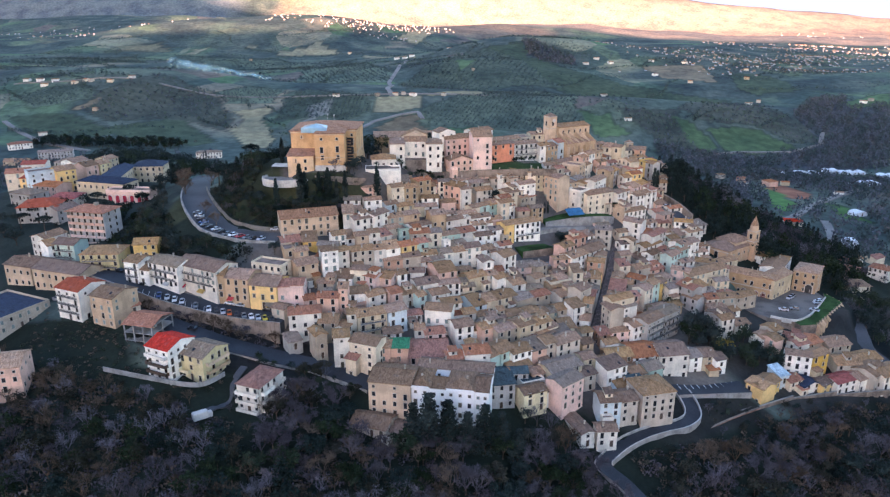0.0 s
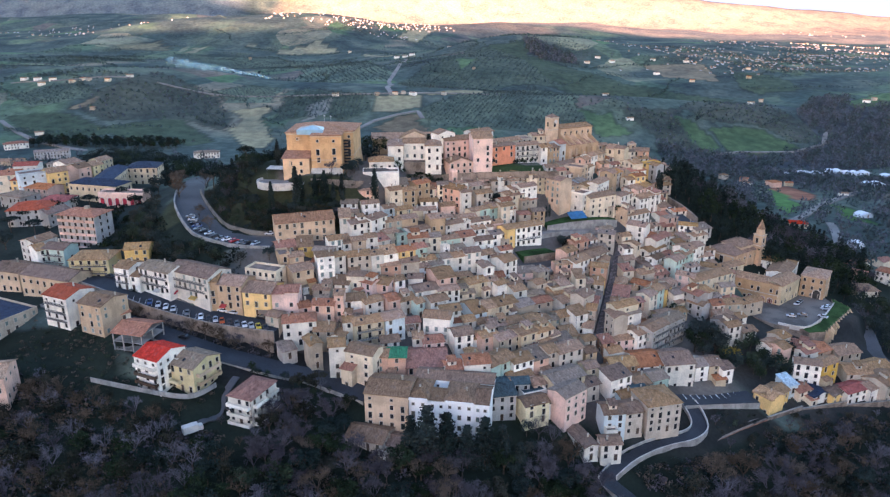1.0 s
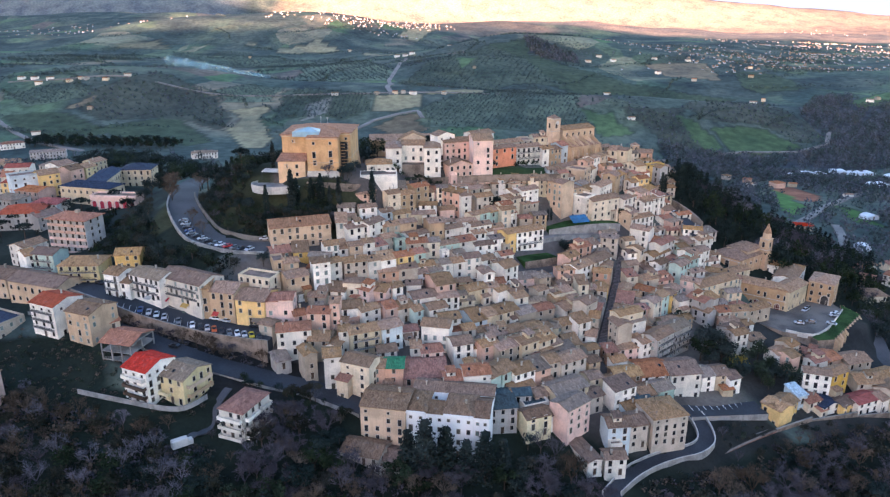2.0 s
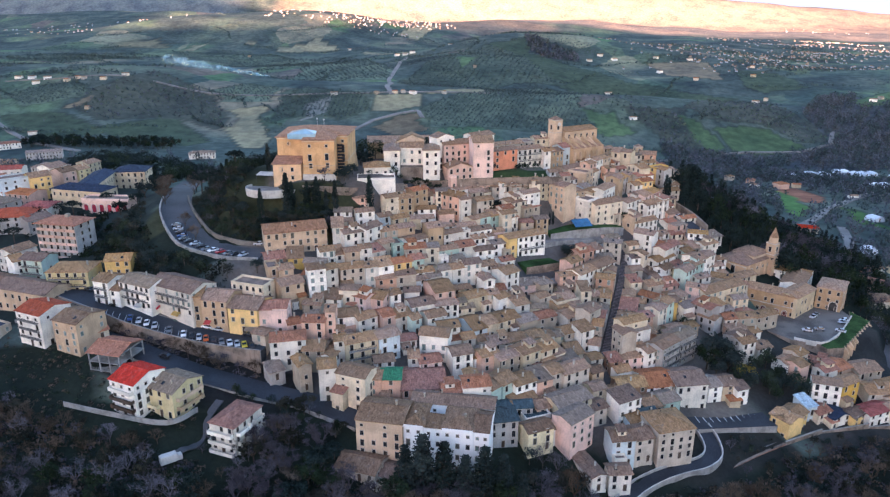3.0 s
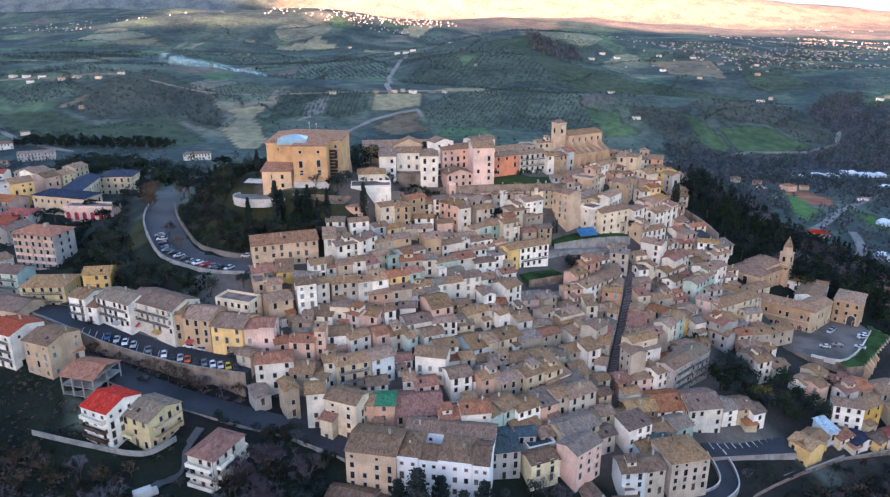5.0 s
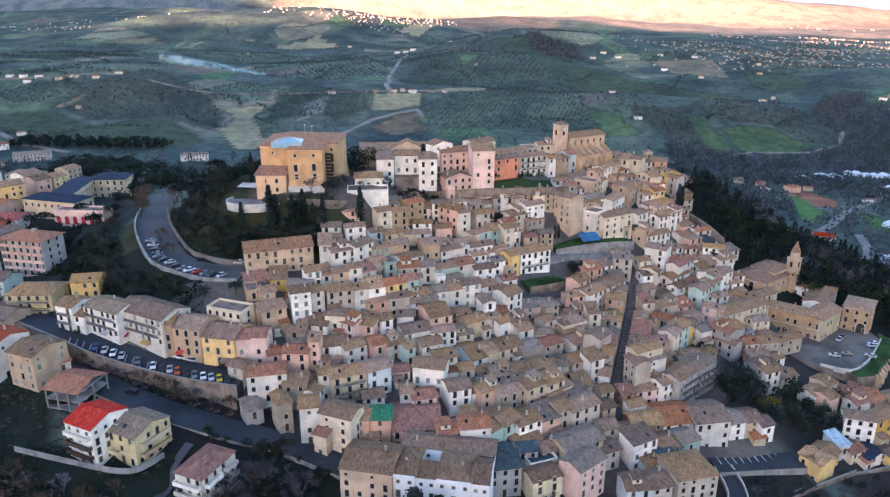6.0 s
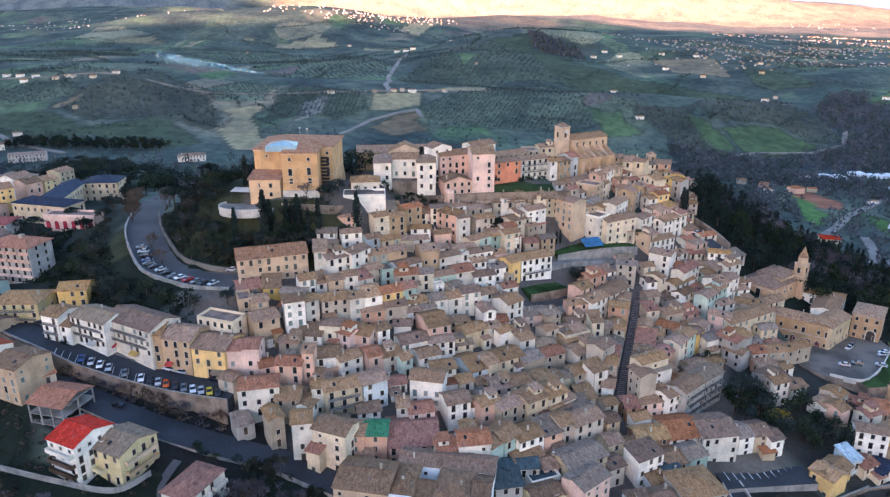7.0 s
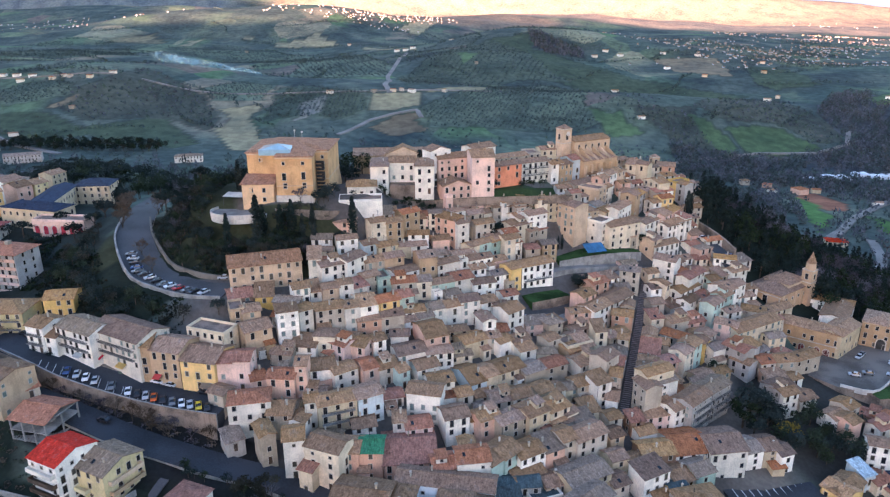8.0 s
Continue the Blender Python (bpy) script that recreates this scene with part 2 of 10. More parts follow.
def roof_mesh(form, w, d, h, over=0.45, pitch=0.30):
    """A tiled roof over a body w wide and d deep with its eaves at h. Returns the bmesh and its rise."""
    bm = bmesh.new()
    x0, x1, y0, y1 = -w / 2 - over, w / 2 + over, -over, d + over
    nx, ny = max(3, int(w / 2.2)), max(2, int(d / 3))
    dip = over * pitch
    if form == "g":
        rise = pitch * d / 2
        m, top = d / 2, h + rise + 0.16
        slab(bm, (x0, y0, h - dip + 0.16), (x1, y0, h - dip + 0.16), (x1, m, top), (x0, m, top), 0.16, nx, ny)
        slab(bm, (x1, y1, h - dip + 0.16), (x0, y1, h - dip + 0.16), (x0, m, top), (x1, m, top), 0.16, nx, ny)
        for i in range(nx * 2):
            a = x0 + (x1 - x0) * i / (nx * 2)
            box(bm, a, a + (x1 - x0) / (nx * 2) - 0.03, m - 0.16, m + 0.16, top - 0.06, top + 0.1)
    elif form == "x":
        rise = pitch * w / 2
        top = h + rise + 0.16
        slab(bm, (x0, y1, h - dip + 0.16), (x0, y0, h - dip + 0.16), (0, y0, top), (0, y1, top), 0.16, ny + 2, nx // 2 + 1)
        slab(bm, (x1, y0, h - dip + 0.16), (x1, y1, h - dip + 0.16), (0, y1, top), (0, y0, top), 0.16, ny + 2, nx // 2 + 1)
        box(bm, -0.16, 0.16, y0, y1, top - 0.06, top + 0.1)
    elif form == "s":
        rise = 0.24 * d
        slab(bm, (x0, y0, h + 0.10), (x1, y0, h + 0.10), (x1, y1, h + rise + 0.2), (x0, y1, h + rise + 0.2), 0.16, nx, ny + 1)
    elif form == "h":
        rise = pitch * min(w, d) / 2
        for q in hip_slopes(x0, x1, y0, y1, h - dip + 0.16, rise + dip):
            slab(bm, *q, 0.14, nx, ny)
    else:
        rise = 0
        slab(bm, (-w / 2 + 0.3, 0.3, h - 0.12), (w / 2 - 0.3, 0.3, h - 0.12), (w / 2 - 0.3, d - 0.3, h - 0.12), (-w / 2 + 0.3, d - 0.3, h - 0.12), 0.1, 3, 3, 0.01)
    return bm, rise


def wall_mesh(form, w, d, h, rise, deep=6.0):
    """The body: a plastered box with its gables, a plinth and, on a flat roof, a parapet."""
    bm = bmesh.new()
    x0, x1 = -w / 2, w / 2
    if form == "f":
        box(bm, x0, x1, 0, d, -deep, h - 0.25)
    else:
        low = [bm.verts.new((x, y, -deep)) for x, y in ((x0, 0), (x1, 0), (x1, d), (x0, d))]
        tops = {"g": (h, h, h, h), "x": (h, h, h, h), "h": (h, h, h, h), "s": (h, h, h + rise, h + rise)}[form]
        high = [bm.verts.new((v.co.x, v.co.y, t)) for v, t in zip(low, tops)]
        bm.faces.new(low[::-1])
        if form == "g":
            p, q = bm.verts.new((x1, d / 2, h + rise)), bm.verts.new((x0, d / 2, h + rise))
            faces = [(low[0], low[1], high[1], high[0]), (low[2], low[3], high[3], high[2]), (low[1], low[2], high[2], p, high[1]), (low[3], low[0], high[0], q, high[3]),
                     (high[0], high[1], p, q), (high[2], high[3], q, p)]
        elif form == "x":
            p, q = bm.verts.new((0, 0, h + rise)), bm.verts.new((0, d, h + rise))
            faces = [(low[0], low[1], high[1], p, high[0]), (low[2], low[3], high[3], q, high[2]), (low[1], low[2], high[2], high[1]), (low[3], low[0], high[0], high[3]),
                     (high[0], p, q, high[3]), (high[1], high[2], q, p)]
        else:
            faces = [(low[i], low[(i + 1) % 4], high[(i + 1) % 4], high[i]) for i in range(4)] + [high]
        for f in faces:
            bm.faces.new(f)
    return bm


def grid_panel(bm, xs, zs, y, depth, mat_of):
    """A connected upright panel: a face for each cell, with a rim turned back into the wall."""
    v = [[bm.verts.new((x, y, z)) for z in zs] for x in xs]
    for i in range(len(xs) - 1):
        for j in range(len(zs) - 1):
            bm.faces.new((v[i][j], v[i + 1][j], v[i + 1][j + 1], v[i][j + 1])).material_index = mat_of(i, j)
    ring = [v[i][0] for i in range(len(xs))] + [v[-1][j] for j in range(1, len(zs))] + [v[i][-1] for i in range(len(xs) - 2, -1, -1)] + [v[0][j] for j in range(len(zs) - 2, 0, -1)]
    back = [bm.verts.new((a.co.x, y + depth, a.co.z)) for a in ring]
    for k, a in enumerate(ring):
        n = (k + 1) % len(ring)
        bm.faces.new((ring[n], a, back[k], back[n])).material_index = 0
    return v


def made_mesh(name, bm, *mats):
    me = bpy.data.meshes.new(name)
    bm.to_mesh(me)
    bm.free()
    for m in mats:
        me.materials.append(m)
    return me


def window_set():
    """Window meshes that all houses share: a framed opening with its sill, its pane, and leaves of shutters."""
    made = {}
    for key, w, h in (("small", 0.8, 0.85), ("mid", 1.02, 1.5), ("tall", 1.1, 2.1)):
        a = w / 2
        bm = bmesh.new()
        rim = [(-a - 0.13, -0.12), (a + 0.13, -0.12), (a + 0.13, h + 0.15), (-a - 0.13, h + 0.15)]
        hole = [(-a, 0), (a, 0), (a, h), (-a, h)]
        rings = [[bm.verts.new((x, y, z)) for x, z in p] for p, y in ((rim, 0.02), (rim, -0.08), (hole, -0.08), (hole, 0.0))]
        for p, q in zip(rings, rings[1:]):
            for k in range(4):
                bm.faces.new((p[k], p[(k + 1) % 4], q[(k + 1) % 4], q[k]))
        whole = bm.copy()
        frame_mesh = made_mesh("window", bm, SURROUND)
        xs, zs = [-a, -0.03, 0.03, a], [0, h * 0.62, h * 0.66, h]
        bm = bmesh.new()
        grid_panel(bm, xs, zs, -0.015, 0.02, lambda i, j: 1 if i == 1 or j == 1 else 0)
        pane = made_mesh("pane", bm, GLASS, DOOR)
        leaves, joined = [], []
        for mat in (SHUTTER, SHUTTER2):
            bm = bmesh.new()
            slats = [h * k / 14 for k in range(15)]
            v = grid_panel(bm, [-a, -a + 0.06, -0.06, 0.0, 0.06, a - 0.06, a], slats, -0.06, 0.06, lambda i, j: 0)
            for col in (1, 2, 4, 5):
                for j in range(1, 14, 2):
                    v[col][j].co.y += 0.03
            leaves.append(made_mesh("shutters", bm, mat))
        for k, mat in enumerate((GLASS, SHUTTER, GLASS, SHUTTER2, GLASS)):
            bm = whole.copy()
            grid_panel(bm, xs, zs, -0.015, 0.02, lambda i, j: 2 if i == 1 or j == 1 else 1)
            joined.append(made_mesh("window", bm, SURROUND, mat, DOOR if mat is GLASS else mat))
        whole.free()
        made[key] = (frame_mesh, pane, leaves, joined)
    bm = bmesh.new()
    grid_panel(bm, [-0.66, -0.52, -0.04, 0.04, 0.52, 0.66], [0, 2.3, 2.46], -0.06, 0.08, lambda i, j: 1 if i in (0, 4) or j == 1 else 0)
    made["door"] = made_mesh("door", bm, DOOR, SURROUND)
    bm = bmesh.new()
    box(bm, -0.3, 0.3, -0.25, 0.25, -1.2, 0.9)
    box(bm, -0.38, 0.38, -0.33, 0.33, 0.9, 1.0)
    box(bm, -0.22, 0.22, -0.2, 0.2, 1.0, 1.25)
    box(bm, -0.4, 0.4, -0.35, 0.35, 1.25, 1.36)
    made["chimney"] = made_mesh("chimney", bm, WALL["stone"])
    bm = bmesh.new()
    box(bm, -0.4, 0.4, -0.6, 0.6, -0.1, 0.08)
    box(bm, -0.33, 0.33, -0.53, 0.53, 0.08, 0.1, 1)
    made["skylight"] = made_mesh("skylight", bm, IRON, GLASS)
    bm = bmesh.new()
    box(bm, -0.03, 0.03, -0.03, 0.03, -0.2, 2.6)
    for k in range(4):
        box(bm, -0.5 + 0.08 * k, 0.5 - 0.08 * k, -0.015, 0.015, 1.7 + 0.25 * k, 1.73 + 0.25 * k)
    made["antenna"] = made_mesh("antenna", bm, IRON)
    return made


SHARED = window_set()
SIDES = {"front": lambda u, z, w, d: pose(u, 0, z), "right": lambda u, z, w, d: pose(w / 2, d / 2 + u, z, 0, 0, 90),
         "left": lambda u, z, w, d: pose(-w / 2, d / 2 - u, z, 0, 0, -90), "back": lambda u, z, w, d: pose(-u, d, z, 0, 0, 180)}


def window(parent, key, m, shut=0, split=True):
    """shut: 0, 2, 4 a bare pane, 1 and 3 closed leaves. split: pane or leaves as a part of their own."""
    frame_mesh, pane, leaves, joined = SHARED[key]
    if not split:
        return mesh_part("window", joined[shut], parent, "", m)
    ob = mesh_part("window", frame_mesh, parent, "", m)
    if shut in (1, 3):
        mesh_part("shutters", leaves[shut // 2], ob)
    else:
        mesh_part("pane", pane, ob)
    return ob


def balcony(parent, m, wide, mat=None):
    """A slab on brackets with an iron rail of thin bars."""
    bm = bmesh.new()
    box(bm, -wide / 2, wide / 2, -1.1, 0, -0.14, 0)
    for x in (-wide / 2 + 0.2, wide / 2 - 0.4):
        box(bm, x, x + 0.2, -0.8, 0, -0.4, -0.14)
    box(bm, -wide / 2, wide / 2, -1.1, -1.04, 0.92, 1.0, 1)
    for s in (-wide / 2, wide / 2 - 0.05):
        box(bm, s, s + 0.05, -1.04, 0, 0.94, 1.0, 1)
    n = int(wide / 0.22)
    for i in range(n + 1):
        x = -wide / 2 + (wide - 0.04) * i / n
        box(bm, x, x + 0.04, -1.09, -1.05, 0, 0.92, 1)
    return part("balcony", bm, (CONCRETE, mat or IRON), parent, "", m)


def loggia(parent, m, wide, mat):
    """A deep balcony slab with a solid plastered front and open ends behind it."""
    bm = bmesh.new()
    box(bm, -wide / 2, wide / 2, -1.5, 0, -0.18, 0)
    box(bm, -wide / 2, wide / 2, -1.5, -1.36, 0, 0.95)
    for x in (-wide / 2, wide / 2 - 0.14):
        box(bm, x, x + 0.14, -1.36, -0.05, 0, 0.95)
    return part("balcony", bm, mat, parent, "solid plastered balcony", m)


def parapet(w, d, h):
    """A closed low wall round a flat roof."""
    bm = bmesh.new()
    out = [(-w / 2, 0), (w / 2, 0), (w / 2, d), (-w / 2, d)]
    inn = [(-w / 2 + 0.28, 0.28), (w / 2 - 0.28, 0.28), (w / 2 - 0.28, d - 0.28), (-w / 2 + 0.28, d - 0.28)]
    rings = [[bm.verts.new((x, y, z)) for x, y in p] for p, z in ((out, h - 0.25), (out, h + 0.65), (inn, h + 0.65), (inn, h - 0.25))]
    for p, q in zip(rings, rings[1:] + rings[:1]):
        for k in range(4):
            bm.faces.new((p[k], p[(k + 1) % 4], q[(k + 1) % 4], q[k]))
    return bm


def wing(ob, m, w, d, h, wall, roof, form, storeys, faces, rnd, rows=None, split=False, chimneys=None, pitch=None, door=True, sparse=0.17, extras=False):
    """Adds one roofed body with its windows to the thing ob. faces: which sides have windows."""
    rb, rise = roof_mesh(form, w, d, h, over=rnd.uniform(0.3, 0.55), pitch=pitch or rnd.uniform(0.27, 0.36))
    part("wall", wall_mesh(form, w, d, h, rise), WALL[wall], ob, "", m)
    part("roof", rb, TERRACE if form == "f" and roof in ("tan", "grey", "red", "ochre") else ROOF[roof], ob, "", m)
    bm = bmesh.new()
    if form == "f":
        part("parapet", parapet(w, d, h), WALL[wall], ob, "", m)
    elif w > 4.5 and split:
        box(bm, -w / 2 - 0.12, w / 2 + 0.12, -0.16, 0, h - 0.42, h - 0.22)
        part("cornice", bm, SURROUND if rnd.random() < 0.5 else WALL[wall], ob, "", m)
    for k in range(chimneys if chimneys is not None else rnd.choice((0, 0, 1, 1)) if form != "f" else 0):
        cy = d * rnd.uniform(0.25, 0.75)
        top = {"g": h + rise * (1 - abs(cy - d / 2) / (d / 2)), "s": h + rise * cy / d, "f": h - 0.2}.get(form, h + rise * 0.4)
        mesh_part("chimney", SHARED["chimney"], ob, "", m @ pose(rnd.uniform(-0.38, 0.38) * w, cy, top + 0.5, 0, 0, rnd.choice((0, 90))) @ Matrix.Scale(rnd.uniform(0.6, 0.95), 4))
    if form in "gsh" and extras:
        if rnd.random() < 0.18:
            a = math.atan2(rise, d / 2 if form == "g" else d)
            u = rnd.uniform(0.18, 0.36) * d
            zz = h + (rise * u / (d / 2) if form == "g" else rise * u / d) + 0.25
            if form != "h":
                mesh_part("skylight", SHARED["skylight"], ob, "", m @ pose(rnd.uniform(-0.3, 0.3) * w, u, zz, math.degrees(a)))
        if rnd.random() < 0.13 and 6 < w < 15 and h < 11 and form == "g":
            bm = bmesh.new()
            half = rnd.uniform(1.0, 1.9)
            box(bm, -half, half, 0, 3.0, -1.5, 1.7)
            at = m @ pose(rnd.uniform(-0.28, 0.28) * w, d * 0.22, h + rise * 0.45)
            altana = part("roof_room", bm, WALL[rnd.choice((wall, "white", "cream"))], ob, "", at)
            bm = bmesh.new()
            slab(bm, (-half - 0.3, -0.35, 1.72), (half + 0.3, -0.35, 1.72), (half + 0.3, 3.2, 2.5), (-half - 0.3, 3.2, 2.5), 0.12, 3, 3, 0.02)
            part("roof", bm, ROOF[roof], altana)
            mesh_part("window", SHARED["small"][3][0], altana, "", pose(0, 0, 0.5))
        if rnd.random() < 0.15:
            mesh_part("antenna", SHARED["antenna"], ob, "", m @ pose(rnd.uniform(-0.35, 0.35) * w, d * 0.5, h + rise, 0, 0, rnd.uniform(0, 180)))
    if extras and rnd.random() < 0.12 and w > 5:
        bm = bmesh.new()
        bmesh.ops.create_cone(bm, segments=6, radius1=0.07, radius2=0.07, depth=h - 0.4, cap_ends=True)
        part("drainpipe", bm, IRON, ob, "", m @ pose(rnd.choice((-1, 1)) * (w / 2 - 0.25), -0.1, (h - 0.4) / 2))
    style = rnd.choice((0, 0, 0, 1, 2, 2, 3, 4))
    tall = h / storeys
    for face in faces:
        wide = w if face in ("front", "back") else d
        n = max(1, int(wide / (rows or rnd.uniform(2.6, 3.5))))
        if face in ("left", "right") and rows is None:
            n = max(1, n - 1)
        for s in range(storeys):
            for i in range(n):
                u = wide * ((i + 0.5) / n - 0.5) + (0 if rows else rnd.uniform(-0.14, 0.14))
                zz = s * tall + 0.95
                if rnd.random() < (sparse if face == "front" or rows else 0.45):
                    continue
                if door and s == 0 and face == "front" and (i == n // 2 and (split or rnd.random() < 0.4)):
                    mesh_part("door", SHARED["door"], ob, "", m @ pose(u, 0, 0.02))
                    continue
                key = "small" if s == storeys - 1 and storeys > 3 else rnd.choice(("mid", "mid", "mid", "tall"))
                if key == "tall":
                    zz = s * tall + 0.35
                window(ob, key, m @ SIDES[face](u, zz, w, d), style if rnd.random() < 0.75 else rnd.choice((0, 1, 2)), split)
    return tall


COUNT = ("one", "two", "three", "four", "five", "six")


def house(x, y, z, w, d, h, turn, wall, roof, form, storeys, sides=None, balconies=0, rows=None):
    """One house. Its front looks along -y before the turn."""
    rnd = random.Random(int(x * 31 + y * 17 + z * 7))
    random.seed(int(x * 13 + y * 29))
    if form == "f" and w < 12 and roof != "slate" and int(x * 7 + y * 3) % 3:     # most terraces have been tiled over
        form = "s" if w < 6 else "g"
    kind = "apartment_building" if storeys > 3 or balconies else "cottage" if storeys < 3 and w < 9 else "house"
    ob = new(kind)
    plain = kind.replace("_", " ")
    ob.matrix_world = pose(x, y, z, 0, 0, turn)
    tagged(ob, f"{WALL_WORDS[wall]} {COUNT[storeys - 1]}-storey {plain} with {ROOF_WORDS[roof]} roof", plain, "buildings of the town")
    faces = sides or (["front"] + (["right"] if x < -5 and turn > -25 else []) + (["left"] if x > 60 or turn < -25 else []))
    tall = wing(ob, Matrix(), w, d, h, wall, roof, form, storeys, faces, rnd, rows, split=y < 218, extras=True)
    if balconies == 0 and 5.5 < w < 12 and y < 400 and x > -75 and rnd.random() < 0.24:
        # a lower lean-to before the front
        aw, ad, ah = rnd.uniform(2.6, 4.2), rnd.uniform(2.0, 3.2), h * rnd.uniform(0.42, 0.66)
        at = pose(rnd.choice((-1, 1)) * (w - aw) / 2 * 0.96, -ad, 0)
        wing(ob, at, aw, ad - 0.02, ah, rnd.choice((wall, wall, "stone", "white", "cream")), rnd.choice((roof, "tan", "red")), rnd.choice("ssf"), 1, ("front",), rnd, chimneys=0, door=rnd.random() < 0.5)
    for s in range(1, balconies + 1):
        balcony(ob, pose(0, 0, s * tall + 0.25), w * 0.85)
    return ob


# ---- the ground: one sheet from the ridge behind the camera to the far hills ----
STEP_X, STEP_Y, WIDE, BASE = 62.5, 57.0, 62.0, -34.0
TABLE = np.array([
    (0.9, -4.2, 2.4, -3.2, -20.2, -7.8, -3.7, -9.8, -3.6),
    (-2.4, 2.9, 11.8, 13.9, 16.8, 4.7, -4.1, -0.5, -0.4),
    (9.1, 12, 7, -9.7, 5.5, 10.3, 2.5, 6.9, -9.8),
    (18.6, -11.6, 16.7, 19.8, -0.4, 3.3, 1, 15.7, -8.6),
    (29, -4.5, 13.9, 28.8, 18.3, 0.8, -5.1, 4.8, -5.7),
    (12.1, 18.6, 8.7, -2.6, 25.8, 30.1, 31.5, 3.8, -4),
    (-6.8, 4.9, 3.1, -10.5, -1.5, -7.2, 12, 0.7, -0.2),
    (38.3, 6.8, 7.6, 12.8, 9.4, -4.2, 1.7, -2.6, 5.6),
])
PADS = [(-57, 330, 34, 19.5, 51.0), (2, 352, 46, 10, 46.5), (161, 303, 24, 20, -8.0), (67, 216, 13, 5.5, -13.9), (-62, 201, 10, 9, -1.7)]
# far hills: middle x, y, half widths along and across, turn in degrees, height
HILLS = [
    (-461, 1140, 190, 120, 10, 27), (-452, 1052, 62, 58, 12, 15), (-700, 1230, 220, 140, 0, 46), (-163, 1100, 130, 90, 0, 22), (190, 1075, 230, 95, 8, 38), (520, 930, 300, 210, 0, -40),
    (50, 1400, 160, 130, 0, 34), (215, 1790, 300, 190, 10, 84), (-115, 1500, 200, 160, 0, 12), (-900, 2500, 500, 260, 8, 84), (-300, 2700, 420, 240, 0, 62),
]
HILLS2 = [
    (-1500, 3300, 700, 350, 0, 130), (300, 3200, 600, 300, -6, 60), (-2400, 4600, 1100, 300, 0, 215), (-900, 4700, 800, 260, 4, 175), (300, 4750, 700, 240, 0, 150),
    (1300, 4750, 700, 240, 0, 118), (2300, 4700, 700, 260, 0, 92), (1500, 1500, 500, 300, 20, 40), (1000, 2500, 600, 240, 10, 26), (900, 3500, 700, 260, 0, 40),
    (-1500, 1500, 500, 400, 0, 60), (700, 1380, 240, 120, 15, 12), (470, 1275, 190, 70, 8, -20), (430, 1105, 150, 55, 6, 13), (-95, 2060, 260, 90, 0, 14), (560, 2000, 200, 90, -8, 18),
]


def rolling(x, y):
    """Gentle waves of a few hundred metres that fade out towards the town."""
    far = np.clip((np.hypot(x - 10, y - 320) - 480) / 500, 0, 1)
    wave = 9 * np.sin(x / 210 + 1.3 * np.sin(y / 330)) * np.cos(y / 260 + 0.7 * np.sin(x / 400)) + 5 * np.sin(x / 97 + y / 143) * np.sin(y / 88 - x / 260 + 1.0)
    return far * (wave + 2.0 * np.sin(x / 41 + 2 * np.sin(y / 67)) * np.sin(y / 37))


# the streets: x, y, level along their middle lines
HAIRPIN = [(-150, 440, 20), (-141, 405, 26), (-132, 372, 32), (-123, 342, 35.5), (-115, 319, 35.2), (-101, 296, 31.2), (-90, 287.5, 29.9), (-79, 282, 29.7), (-68, 280, 30.2)]
SQUARE = [(-150, 276, 20.3), (-133, 264.5, 19.6), (-118, 257.5, 18.0), (-105, 251.2, 16.3), (-88, 246, 14.0), (-73, 241.5, 13.0), (-58, 238, 12.8)]
LOWER = [(-150, 258, 14), (-127, 246.5, 13.8), (-105, 237.5, 11.8), (-84, 229, 8.6), (-69, 224.5, 6.4), (-54, 220.5, 4.6), (-39, 217, 2.8), (-24, 211, 0.4)]
LANE = [(66, 172, -26), (57, 186, -21.5), (51, 194, -18.9), (58.5, 201.6, -17.7), (66.4, 206.8, -17.2), (74.2, 210.4, -17), (82.3, 213.2, -16.8), (87.2, 217.6, -16.4), (88.2, 223.7, -15.4), (87, 230, -13.8)]


def cut_roads(x, y, z):
    """Lays the ground level with the streets, with banks on both sides."""
    for line, half, bank in ((HAIRPIN, 6.5, 13.0), (SQUARE, 5.5, 4.0), (LOWER, 4.5, 5.0), (LANE, 2.8, 3.2)):
        best, level = np.full(z.shape, 1e9), np.zeros(z.shape)
        for (ax, ay, az), (bx, by, bz) in zip(line, line[1:]):
            n = (bx - ax) ** 2 + (by - ay) ** 2
            t = np.clip(((x - ax) * (bx - ax) + (y - ay) * (by - ay)) / n, 0, 1)
            d = np.hypot(x - ax - t * (bx - ax), y - ay - t * (by - ay))
            near = d < best
            best, level = np.where(near, d, best), np.where(near, az + t * (bz - az), level)
        if line is LOWER:                       # flat up to the foot of the parking wall
            half = np.where(y > np.interp(x, [p[0] for p in LOWER], [p[1] for p in LOWER]), 9.5, 4.5)
        k = np.clip((half + bank - best) / bank, 0, 1)
        k = k * k * (3 - 2 * k)
        wanted = np.minimum(z, level - 1.5) if line is SQUARE else level - 0.35
        z = z + (wanted - z) * k
    return z


